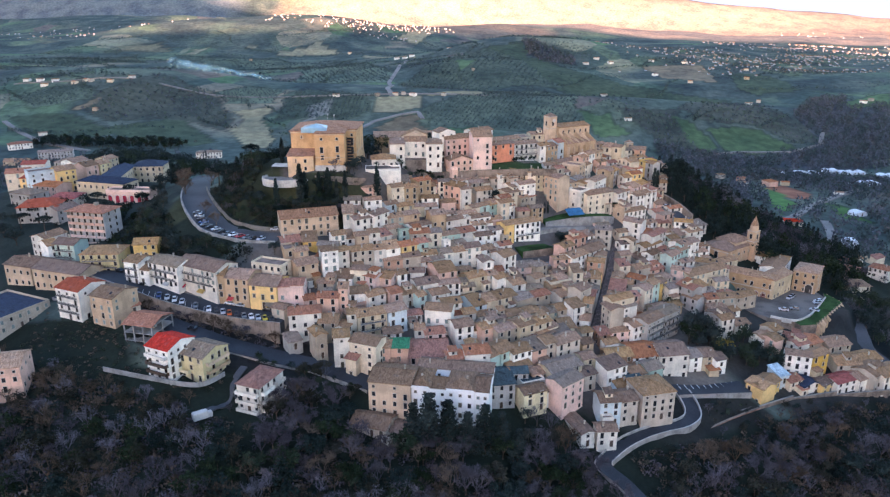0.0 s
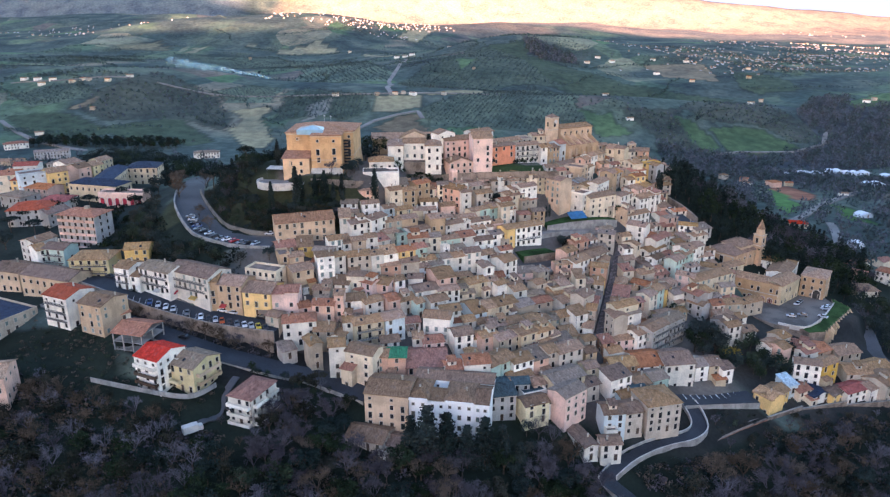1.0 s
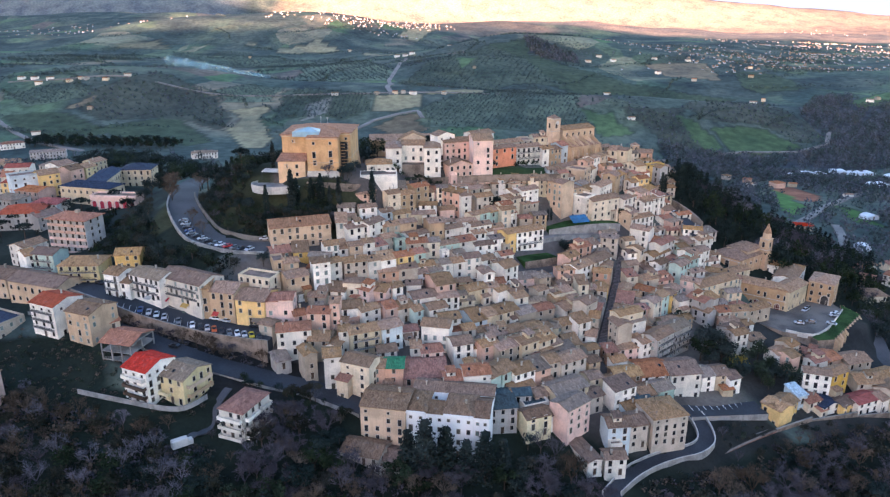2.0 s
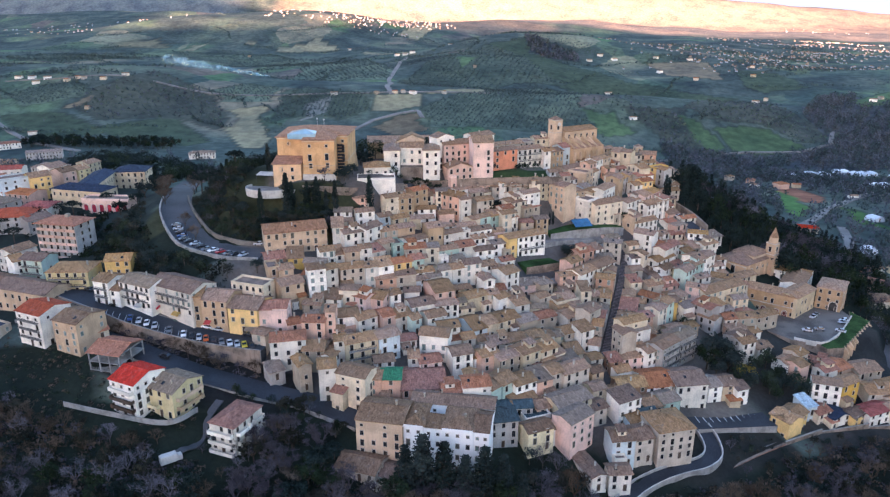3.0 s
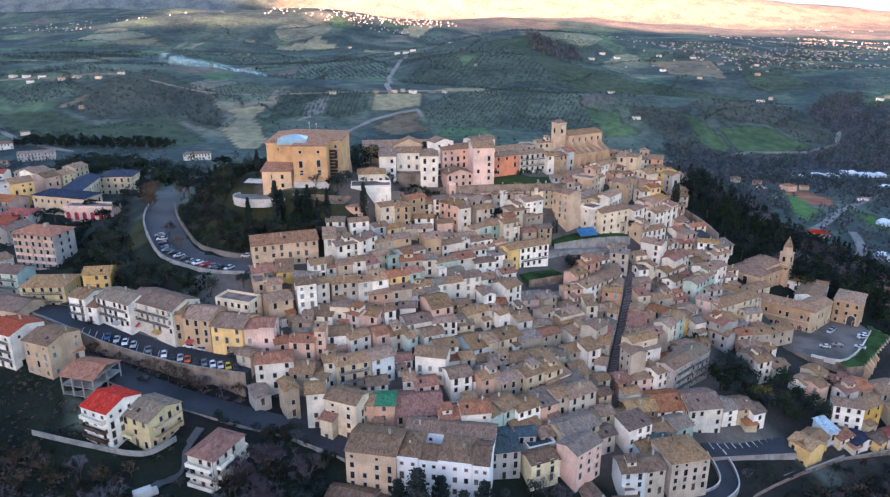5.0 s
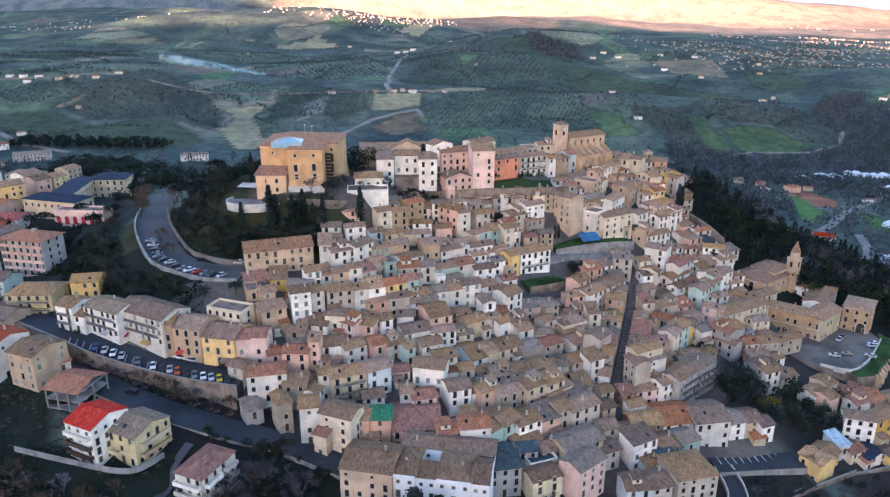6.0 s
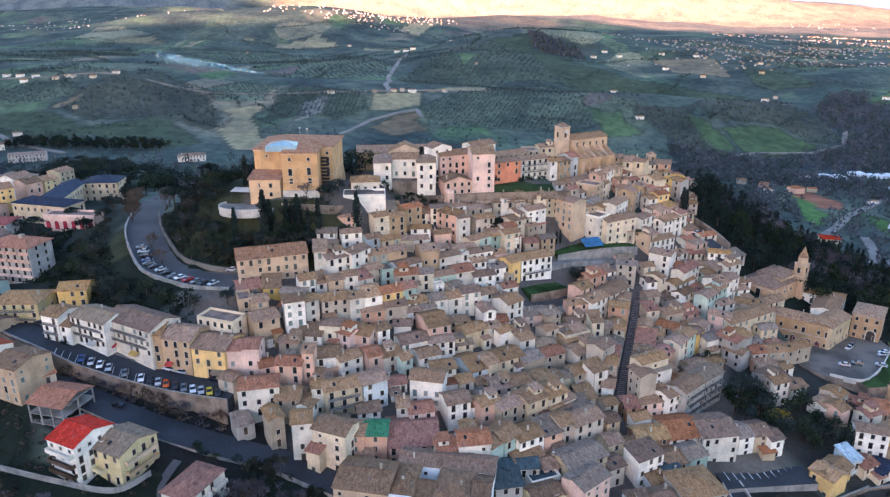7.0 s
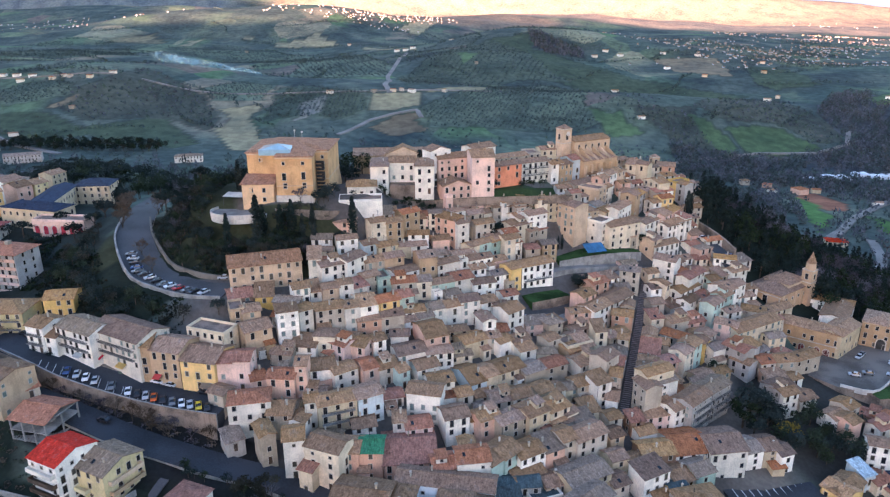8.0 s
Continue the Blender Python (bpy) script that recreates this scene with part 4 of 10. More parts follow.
# green bank and blue canopy
strip("lawn", [(46, 334.5, 22.6), (60, 340, 23.0), (72, 345, 22.4), (82, 350, 20.8)], 14, (GRASS, CONCRETE), "green lawn above a pale wall", "lawn", 5)
strip("lawn", [(33, 303.5, 17.0), (41, 308, 16.5), (48, 313, 15.8)], 8, (GRASS, BRICKWALL), "grassy bank above a brick wall", "lawn", 5)
BLUE = material("blue_canvas", (0.045, 0.15, 0.29), 0.7, vary=0.15, grain=(0.4, 5), bump=0.1)
canopy = tagged(new("canopy"), "bright blue canvas canopy on thin metal posts", "canopy")
canopy.matrix_world = pose(63.8, 336.4, 22.9, 0, 0, 18) @ Matrix.Scale(0.74, 4)
bm = bmesh.new()
slab(bm, (-5.8, -3.6, 2.0), (5.8, -3.6, 2.0), (5.8, 3.4, 4.9), (-5.8, 3.4, 4.9), 0.08, 8, 4, 0.03)
part("canvas", bm, BLUE, canopy)
for px in (-5.4, -1.8, 1.8, 5.4):
    for py, top in ((-3.4, 2.0), (3.2, 4.75)):
        bm = bmesh.new()
        box(bm, -0.07, 0.07, -0.07, 0.07, -1.0, top)
        part("post", bm, IRON, canopy, "", pose(px, py, 0))


# ---- the castle on its terrace ----
def castle():
    ob = tagged(new("castle"), "massive golden brick castle with hipped tile roof and glass skylight", "castle")
    plan = [(-70, 321.5), (-58.6, 321), (-58.2, 315), (-45, 315.4), (-45.4, 326), (-41.0, 326.4), (-40.4, 349), (-64, 352), (-70, 347)]
    base, eave = 49.0, 67.3
    cx, cy = -56, 334
    bm = bmesh.new()
    rings = []
    for z, grow in ((base, 1.05), (53.5, 1.018), (56, 1.0), (eave, 1.0)):
        rings.append([bm.verts.new((cx + (x - cx) * grow, cy + (y - cy) * grow, z)) for x, y in plan])
    n = len(plan)
    for p, q in zip(rings, rings[1:]):
        for k in range(n):
            bm.faces.new((p[k], p[(k + 1) % n], q[(k + 1) % n], q[k]))
    bm.faces.new(rings[-1])
    part("wall", bm, WALL["fort"], ob)
    bm = bmesh.new()
    levels = []
    for z, grow, dz in ((eave - 0.05, 1.05, 0), (eave + 0.2, 1.05, 0), (69.4, 0.45, 0), (70.1, 0.12, 0)):
        levels.append([bm.verts.new((cx + (x - cx) * grow, cy + (y - cy) * grow, z)) for x, y in plan])
    for p, q in zip(levels, levels[1:]):
        for k in range(n):
            bm.faces.new((p[k], p[(k + 1) % n], q[(k + 1) % n], q[k]))
    bm.faces.new(levels[-1])
    bm.faces.new(levels[0][::-1])
    bmesh.ops.subdivide_edges(bm, edges=[e for e in bm.edges if e.calc_length() > 4], cuts=3, use_grid_fill=True)
    for v in bm.verts:
        v.co.z += random.uniform(-0.04, 0.04)
    part("roof", bm, ROOF["castle"], ob, "weathered reddish tile roof")
    bm = bmesh.new()
    low = [(-64.5, 317.6), (-53.0, 317.6), (-53.6, 325.6), (-64.2, 325.6)]
    v = [bm.verts.new((x, y, 69.3)) for x, y in low]
    w = [bm.verts.new((x, y, 67.2)) for x, y in low]
    tip = bm.verts.new((-58.0, 321.6, 70.9))
    for k in range(4):
        bm.faces.new((v[k], v[(k + 1) % 4], tip)).material_index = 1 if k in (2, 3) else 0
        bm.faces.new((w[k], w[(k + 1) % 4], v[(k + 1) % 4], v[k]))
    sheet = material("skylight_glass", (0.30, 0.46, 0.54), 0.3, vary=0.08, bump=0, spec=0.6)
    light = part("skylight", bm, (sheet, WHITEWALL), ob, "pale blue glass pyramid skylight")
    for (x, y) in low:
        bm = bmesh.new()
        a, b = Vector((x, y, 69.3)), Vector((-58.0, 321.6, 70.9))
        side = Vector((-(b - a).y, (b - a).x, 0)).normalized() * 0.09
        v = [bm.verts.new(p + o) for p in (a, b) for o in (side, -side)]
        w = [bm.verts.new(q.co + Vector((0, 0, 0.12))) for q in v]
        for f in ((v[0], v[1], v[3], v[2]), (w[0], w[2], w[3], w[1]), (v[0], v[2], w[2], w[0]), (v[1], w[1], w[3], v[3])):
            bm.faces.new(f)
        part("rib", bm, SURROUND, light)
    for face_y, x, z, key in ((315.0, -55.2, 64.3, "small"), (315.1, -48.2, 64.4, "small"), (315.0, -55.2, 58.6, "tall"), (315.1, -48.2, 59.0, "tall"), (315.0, -55.0, 55.6, "mid"),
                              (315.1, -48.0, 55.8, "mid"), (314.9, -48.0, 52.2, "small"), (326.2, -43.0, 64.4, "small"), (326.2, -43.0, 60.2, "tall"), (326.2, -43.0, 56.4, "tall"),
                              (326.0, -42.6, 53.0, "small"), (321.3, -65.0, 64.2, "small")):
        window(ob, key, pose(x, face_y, z) @ Matrix.Scale(1.25, 4), 0)
    bm = bmesh.new()
    prism(bm, [(-70.4, 313), (-59, 313.6), (-58.8, 321.2), (-70.2, 321.6)], 47, [57.6, 57.6, 59.4, 59.4])
    part("annex_wall", bm, WALL["fort"], ob)
    bm = bmesh.new()
    slab(bm, (-71, 312.3, 57.7), (-58.4, 312.9, 57.7), (-58.5, 321.2, 59.7), (-70.6, 321.6, 59.7), 0.16, 6, 4)
    part("annex_roof", bm, ROOF["castle"], ob)
    for x, z, key in ((-67, 54.6, "mid"), (-62.5, 54.6, "mid"), (-62.5, 51.2, "mid")):
        window(ob, key, pose(x, 313.2, z), 0)
    for z, high in ((66.6, 0.5), (56.4, 0.3)):
        bm = bmesh.new()
        rim = [[bm.verts.new((cx + (x - cx) * g, cy + (y - cy) * g, zz)) for x, y in plan] for g, zz in ((1.0, z), (1.014, z), (1.014, z + high), (1.0, z + high))]
        for p, q in zip(rim, rim[1:]):
            for k in range(n):
                bm.faces.new((p[k], p[(k + 1) % n], q[(k + 1) % n], q[k]))
        part("string_course", bm, WALL["ochre"], ob)
    # outside stair in the corner between the wings
    bm = bmesh.new()
    box(bm, -0.06, 0.06, -0.06, 0.06, 49, 64.5)
    stair_tower = part("fire_escape", bm, IRON, ob, "dark iron outside stair", pose(-44.8, 322.6, 0))
    bm = bmesh.new()
    box(bm, 0, 2.7, 0, 3.3, 0, 0.12)
    box(bm, 0, 2.7, 0, 0.08, 0.12, 0.95)
    landing = made_mesh("landing", bm, IRON)
    for k in range(9):
        mesh_part("landing", landing, stair_tower, "", pose(0, 0, 52.5 + 1.35 * k))
    bm = bmesh.new()
    box(bm, -58.4, -44.6, 314.0, 314.9, 50, 53.1)
    part("plinth_wall", bm, WHITEWALL, ob, "white low wall at the foot")
    for x, y in ((-56, 341), (-52.5, 338)):
        bm = bmesh.new()
        box(bm, -0.06, 0.06, -0.06, 0.06, 0, 3.2)
        box(bm, -0.35, 0.35, -0.1, 0.1, 2.6, 3.2)
        part("antenna", bm, WHITEWALL, ob, "", pose(x, y, 69.3))
    return ob


castle()
ring = [(-71 + 10.5 * math.cos(a), 310.5 + 7.5 * math.sin(a)) for a in np.linspace(math.pi * 0.75, math.pi * 2.1, 18)]
polygon("terrace", ring, 48.0, 2.4, (PAVING, WHITEWALL), "curved terrace with a white wall below the castle", "terrace")
ring2 = [(x, y, 48.9) for x, y in ring[1:15]]
strip("terrace_wall", ring2, 0.4, (WHITEWALL, WHITEWALL), "white curved terrace parapet", "wall", 1.6, steps=2)
strip("terrace_wall", [(-20, 337.5, 44.5), (0, 339.5, 44.6), (20, 341.5, 45.2), (40, 343, 45.4), (56, 349, 44)], 0.6, (GRASS, BRICKWALL), "old stone terrace wall under the upper houses", "wall", 3.5)
strip("terrace_wall", [(-58, 309.5, 49.6), (-48, 309.4, 49.2), (-39, 312, 48.0), (-32, 318, 46.6)], 0.5, (BRICKWALL, BRICKWALL), "brick terrace wall below the castle", "wall", 3.4)
tent = tagged(new("awning"), "flat white awning beside the castle", "awning")
tent.matrix_world = pose(-74, 316.5, 50.0, 0, 0, -8)
bm = bmesh.new()
slab(bm, (-4, -2.5, 2.7), (4, -2.5, 2.7), (4, 2.5, 3.2), (-4, 2.5, 3.2), 0.08, 5, 3, 0.02)
part("canvas", bm, WHITEWALL, tent)
for px in (-3.8, 3.8):
    for py in (-2.3, 2.3):
        bm = bmesh.new()
        box(bm, -0.05, 0.05, -0.05, 0.05, -1, 2.8)
        part("post", bm, IRON, tent, "", pose(px, py, 0))


# ---- churches and the convent ----
def tower(ob, x, y, z0, z1, wide, turn, wall, spire=0.0, clock=False):
    """A bell tower as parts of ob: shaft, openings, cornice, cap or spire."""
    m = pose(x, y, 0, 0, 0, turn)
    a = wide / 2
    bm = bmesh.new()
    box(bm, -a, a, -a, a, z0, z1)
    part("shaft", bm, WALL[wall], ob, "", m)
    for z, g in ((z1 - wide * 1.3, 0.14), (z1 - 0.25, 0.22)):
        bm = bmesh.new()
        box(bm, -a - g, a + g, -a - g, a + g, z - 0.16, z + 0.16)
        part("string_course", bm, SURROUND, ob, "", m)
    for k in range(4):
        window(ob, "tall", m @ pose(0, 0, 0, 0, 0, 90 * k) @ pose(0, -a, z1 - wide * 1.0) @ Matrix.Scale(1.15, 4), 0)
    bm = bmesh.new()
    bmesh.ops.create_cone(bm, segments=4 if not spire else 8, radius1=a * 1.5 if not spire else a * 0.95, radius2=0.05, depth=spire or wide * 0.35, cap_ends=True)
    if spire:
        b2 = bmesh.new()
        bmesh.ops.create_cone(b2, segments=8, radius1=a * 0.98, radius2=a * 0.92, depth=2.6, cap_ends=True)
        part("lantern", b2, WALL[wall], ob, "", m @ pose(0, 0, z1 + 1.3))
        part("spire", bm, ROOF["tan"], ob, "", m @ pose(0, 0, z1 + 2.6 + spire / 2))
    else:
        part("cap", bm, ROOF["tan"], ob, "", m @ pose(0, 0, z1 + wide * 0.175, 0, 0, 45))
    if clock:
        bm = bmesh.new()
        bmesh.ops.create_cone(bm, segments=20, radius1=1.0, radius2=1.0, depth=0.1, cap_ends=True)
        part("clock_face", bm, WHITEWALL, ob, "pale round clock face", m @ pose(0.6, -a - 0.04, z1 - 2.2 - wide * 0.05, 90))


def hill_church():
    rnd = random.Random(7)
    ob = tagged(new("church"), "tan brick church with long nave, buttressed aisle and square clock tower", "church")
    wing(ob, pose(73.4, 402.0, 40, 0, 0, 29), 21.5, 11, 16.8, "ochre", "tan", "g", 1, (), rnd, chimneys=0)
    wing(ob, pose(76.4, 394.4, 38, 0, 0, 33), 21.5, 9, 11.2, "ochre", "tan", "s", 1, (), rnd, chimneys=0)
    m = pose(73.4, 402.0, 40, 0, 0, 29)
    for k in range(5):
        window(ob, "tall", m @ pose(-8 + 4 * k, 0, 13.2) @ Matrix.Scale(0.9, 4), 0)
    m = pose(76.4, 394.4, 38, 0, 0, 33)
    for k in range(6):
        bm = bmesh.new()
        box(bm, -0.45, 0.45, -1.2, 0, -6, 9.5)
        part("buttress", bm, WALL["ochre"], ob, "", m @ pose(-10 + 4 * k, 0, 0))
        bm = bmesh.new()
        prism(bm, [(-0.3, -0.2), (0.3, -0.2), (0.3, 8.6), (-0.3, 8.6)], 10.5, [11.6, 11.6, 16.4, 16.4])
        part("roof_rib", bm, WALL["ochre"], ob, "", m @ pose(-10 + 4 * k, 0, 0))
    tower(ob, 58.8, 398.0, 36, 63.4, 5.2, 29, "ochre", clock=True)
    return ob


def gate_tower():
    ob = tagged(new("bell_tower"), "slender tan brick bell tower with a small cap", "tower")
    tower(ob, 111.6, 428.5, 24, 43.4, 3.8, 12, "ochre")
    return ob


def arch_door(ob, m, half, spring, fill, name="arched_door"):
    """A framed round-headed door set on a wall."""
    bm = bmesh.new()
    rim = [(-half, 0)] + [(half * math.cos(a), spring + half * math.sin(a)) for a in np.linspace(math.pi, 0, 11)] + [(half, 0)]
    inner = [(px * 0.8, pz if pz == 0 else spring + (pz - spring) * 0.8) for px, pz in rim]
    a = [bm.verts.new((px, -0.14, pz)) for px, pz in rim]
    b = [bm.verts.new((px, -0.14, pz)) for px, pz in inner]
    c = [bm.verts.new((px, -0.03, pz)) for px, pz in inner]
    e = [bm.verts.new((px, 0.02, pz)) for px, pz in rim]
    for i in range(len(rim) - 1):
        bm.faces.new((a[i], b[i], b[i + 1], a[i + 1]))
        bm.faces.new((b[i], c[i], c[i + 1], b[i + 1]))
        bm.faces.new((e[i], a[i], a[i + 1], e[i + 1]))
    bm.faces.new(c).material_index = 1
    return part(name, bm, (SURROUND, fill), ob, "", m)


def convent():
    rnd = random.Random(11)
    random.seed(11)
    ob = tagged(new("convent"), "tan brick convent round a white cloister, with church and belfry", "convent")
    ob.matrix_world = Matrix()
    corner, turn = Vector((151.3, 303.6, -8)), -36.3
    u, v = Vector((math.cos(radians(turn)), math.sin(radians(turn)), 0)), Vector((-math.sin(radians(turn)), math.cos(radians(turn)), 0))
    front = pose(*(corner - u * 11.0), 0, 0, turn)
    wing(ob, front, 22, 9.4, 9.7, "brick", "tan", "g", 2, ("front",), rnd, rows=2.6, split=True, chimneys=2, pitch=0.28, sparse=0.05, door=False)
    red = material("dark_red_door", (0.16, 0.035, 0.03), 0.7, vary=0.25, bump=0.1)
    for x in (-1.8, 3.6, 6.9):
        arch_door(ob, front @ pose(x, 0, 0), 1.25, 2.0, red)
    bm = bmesh.new()
    box(bm, -11.1, 11.1, -0.14, 0.0, 4.55, 4.85)
    part("string_course", bm, SURROUND, ob, "", front)
    side = pose(157.9, 308.8, -8, 0, 0, 40)
    wing(ob, side, 17.4, 8.5, 9.7, "cream", "tan", "g", 2, ("front",), rnd, rows=3.2, split=True, chimneys=0, pitch=0.3, door=False, sparse=0.3)
    wing(ob, pose(*(corner + v * 26 - u * 1.0), 0, 0, turn + 90), 19, 9.5, 9.6, "white", "tan", "g", 2, ("front", "back"), rnd, rows=3.2, split=True, chimneys=1, pitch=0.28, door=False)
    rear = pose(*(corner + v * 33.5 - u * 13), 0, 0, turn)
    wing(ob, rear, 24, 7.5, 9.4, "white", "tan", "g", 2, ("front",), rnd, rows=3.2, split=True, chimneys=0, pitch=0.3, door=False)
    shade = material("cloister_shade", (0.05, 0.045, 0.04), 0.9, vary=0.2, bump=0.1)
    for k in range(6):
        arch_door(ob, rear @ pose(-9 + 3.4 * k, 0, 0), 1.3, 2.4, shade, "arch")
    wing(ob, pose(*(corner + v * 21.5 - u * 23.5), 0, 0, turn + 90), 24, 7.5, 9.4, "white", "tan", "g", 2, ("front",), rnd, rows=3.2, split=True, chimneys=0, pitch=0.3, door=False)
    bm = bmesh.new()
    box(bm, -24, 0, 8, 34, -6, 0.1)
    part("court_floor", bm, PAVING, ob, "", pose(*corner, 0, 0, turn))
    block = pose(*(corner + v * 18.4 + u * 9.6), 0, 0, turn)
    wing(ob, block, 10.4, 14.2, 10.4, "brick", "tan", "h", 3, ("front", "right", "left"), rnd, rows=3.3, split=True, chimneys=0, pitch=0.34, sparse=0.08, door=False)
    arch_door(ob, block @ pose(2.2, 0, 0), 1.9, 3.0, shade, "arch")
    # the church: broad plain front, nave, raised crossing, belfry
    m = pose(134.8, 336.0, -6, 0, 0, -54)
    wing(ob, m, 15.5, 27, 12.8, "brick", "tan", "h", 1, (), rnd, chimneys=0, pitch=0.34)
    window(ob, "tall", m @ pose(1.2, 0, 7.6) @ Matrix.Scale(1.7, 4), 0)
    for z in (6.0, 11.6):
        bm = bmesh.new()
        box(bm, -7.9, 7.9, -0.16, 0.0, z, z + 0.35)
        part("string_course", bm, SURROUND, ob, "", m)
    for k in range(6):
        bm = bmesh.new()
        box(bm, 7.75, 8.05, 0, 0.9, -3, 12.2)
        part("pilaster", bm, WALL["brick"], ob, "", m @ pose(0, 2 + 4.6 * k, 0))
    for k in range(5):
        window(ob, "small", m @ pose(7.75, 4.8 + 4.6 * k, 9.2, 0, 0, 90) @ Matrix.Scale(1.4, 4), 0)
    wing(ob, m @ pose(0.5, 8.5, 0), 11, 13, 15.2, "brick", "tan", "h", 1, (), rnd, chimneys=0, pitch=0.40)
    tower(ob, 156.0, 342.0, -8, 14.2, 4.3, 36, "brick", spire=4.8)
    return ob


def school():
    rnd = random.Random(5)
    ob = tagged(new("school"), "cream school with dark slate roof round a courtyard", "school")
    wing(ob, pose(-180.5, 361.8, 25.6, 0, 0, -15), 29, 12, 8.4, "cream", "slate", "h", 2, ("front", "right"), rnd, rows=3.4, split=True, chimneys=0)
    wing(ob, pose(-177.0, 387.5, 25.2, 0, 0, 98), 34, 11, 8.8, "cream", "slate", "g", 2, ("front",), rnd, rows=3.2, split=True, chimneys=0)
    wing(ob, pose(-172.0, 403.0, 24.0, 0, 0, 6), 17, 14, 9.8, "cream", "slate", "h", 3, ("front", "right"), rnd, rows=3.2, split=True, chimneys=0)
    return ob


def arcade():
    """A low red building with a row of white-framed arches."""
    rnd = random.Random(3)
    ob = tagged(new("arcade"), "low red building with a row of white arches", "building")
    m = pose(-160.5, 349.0, 26.5, 0, 0, -4)
    wing(ob, m, 23, 8, 6.0, "pink", "grey", "f", 1, (), rnd, chimneys=0)
    red = material("deep_red_infill", (0.38, 0.03, 0.05), 0.85, vary=0.2, bump=0.1)
    for k in range(6):
        x = -9.5 + 3.8 * k
        bm = bmesh.new()
        rim = [(-1.3, 0)] + [(1.3 * math.cos(a), 2.8 + 1.3 * math.sin(a)) for a in np.linspace(math.pi, 0, 11)] + [(1.3, 0)]
        inner = [(px * 0.78, pz if pz == 0 else 2.8 + (pz - 2.8) * 0.78) for px, pz in rim]
        a = [bm.verts.new((px, -0.12, pz)) for px, pz in rim]
        b = [bm.verts.new((px, -0.12, pz)) for px, pz in inner]
        c = [bm.verts.new((px, -0.02, pz)) for px, pz in inner]
        for i in range(len(rim) - 1):
            bm.faces.new((a[i], b[i], b[i + 1], a[i + 1]))
            bm.faces.new((b[i], c[i], c[i + 1], b[i + 1]))
        bm.faces.new(c).material_index = 1
        part("arch", bm, (WHITEWALL, red), ob, "", m @ pose(x, 0, 0))
    return ob


def villa():
    """The white palace: two wings before a recessed middle, over a brick terrace."""
    rnd = random.Random(17)
    ob = tagged(new("palace"), "white palace with two wings round a raised brick terrace", "palace")
    wing(ob, pose(-23.0, 339.0, 46.5, 0, 0, 3), 7.2, 16, 11.8, "white", "tan", "h", 3, ("front", "left"), rnd, rows=3.6, split=True, chimneys=1)
    wing(ob, pose(-5.2, 341.0, 46.5, 0, 0, 3), 7.6, 14, 11.6, "white", "tan", "h", 3, ("front",), rnd, rows=3.6, split=True, chimneys=1)
    wing(ob, pose(-14.3, 346.5, 46.5, 0, 0, 3), 10.6, 9, 11.8, "white", "tan", "g", 3, ("front",), rnd, rows=2.7, split=True, chimneys=0)
    bm = bmesh.new()
    box(bm, -5.2, 5.2, -5.5, 0, -6, 3.6)
    part("terrace", bm, BRICKWALL, ob, "brick terrace", pose(-14.3, 346.3, 46.5, 0, 0, 3))
    return ob


def temple_hall():
    rnd = random.Random(19)
    ob = tagged(new("theatre"), "tan brick hall with a broad classical pediment", "building")
    wing(ob, pose(-21.0, 366.0, 45.5, 0, 0, 5), 31, 14, 11.6, "ochre", "tan", "g", 2, ("front",), rnd, rows=4.0, split=True, chimneys=0, pitch=0.26)
    wing(ob, pose(-15.0, 365.2, 45.5, 0, 0, 5), 15, 8, 12.2, "ochre", "tan", "x", 2, (), rnd, chimneys=0, pitch=0.42)
    return ob


def hill_house():
    rnd = random.Random(23)
    ob = tagged(new("hill_house"), "low white house with hipped roof above a walled roof terrace", "house")
    wing(ob, pose(-28.5, 325.0, 49.5, 0, 0, 6), 11, 9, 4.4, "white", "tan", "h", 1, ("front",), rnd, rows=3.0, split=True, chimneys=0)
    wing(ob, pose(-28.0, 316.5, 45.4, 0, 0, 6), 16, 8.5, 5.0, "white", "grey", "f", 1, (), rnd, chimneys=0)
    return ob


def mansion():
    """The big white house at the foot of the town: two hipped pavilions, a link, a light well and a rear range."""
    rnd = random.Random(29)
    random.seed(29)
    ob = tagged(new("mansion"), "tall whitewashed four-storey mansion with hipped tile roofs round a light well", "mansion")
    ob.matrix_world = pose(1.4, 199.1, -9.1, 0, 0, -10)
    wing(ob, pose(0, 12, 0), 25.1, 7, 15.2, "snow", "old", "g", 4, ("front",), rnd, split=True, chimneys=2, door=False, sparse=0.5, pitch=0.34)
    wing(ob, pose(-9.5, 0, 0), 6.1, 11.9, 15.0, "snow", "old", "h", 4, ("front", "left"), rnd, rows=2.8, split=True, chimneys=1, pitch=0.42)
    wing(ob, pose(-3.7, 0.5, 0), 5.4, 5, 14.4, "snow", "old", "s", 4, ("front",), rnd, rows=2.6, split=True, chimneys=0)
    wing(ob, pose(3.5, 0, 0), 9.0, 11.9, 15.0, "snow", "old", "h", 4, ("front",), rnd, rows=2.9, split=True, chimneys=1, pitch=0.42)
    wing(ob, pose(10.3, 0.4, 0), 4.5, 11.5, 14.4, "snow", "old", "g", 4, ("front",), rnd, rows=2.2, split=True, chimneys=0)
    for x, w in ((-9.5, 6.0), (3.5, 8.8)):
        bm = bmesh.new()
        box(bm, x - w / 2, x + w / 2, -0.75, -0.5, 14.3, 15.1)
        part("parapet", bm, WALL["snow"], ob)
    return ob


villa()
mansion()
temple_hall()
hill_house()
hill_church()
gate_tower()
convent()
school()
arcade()

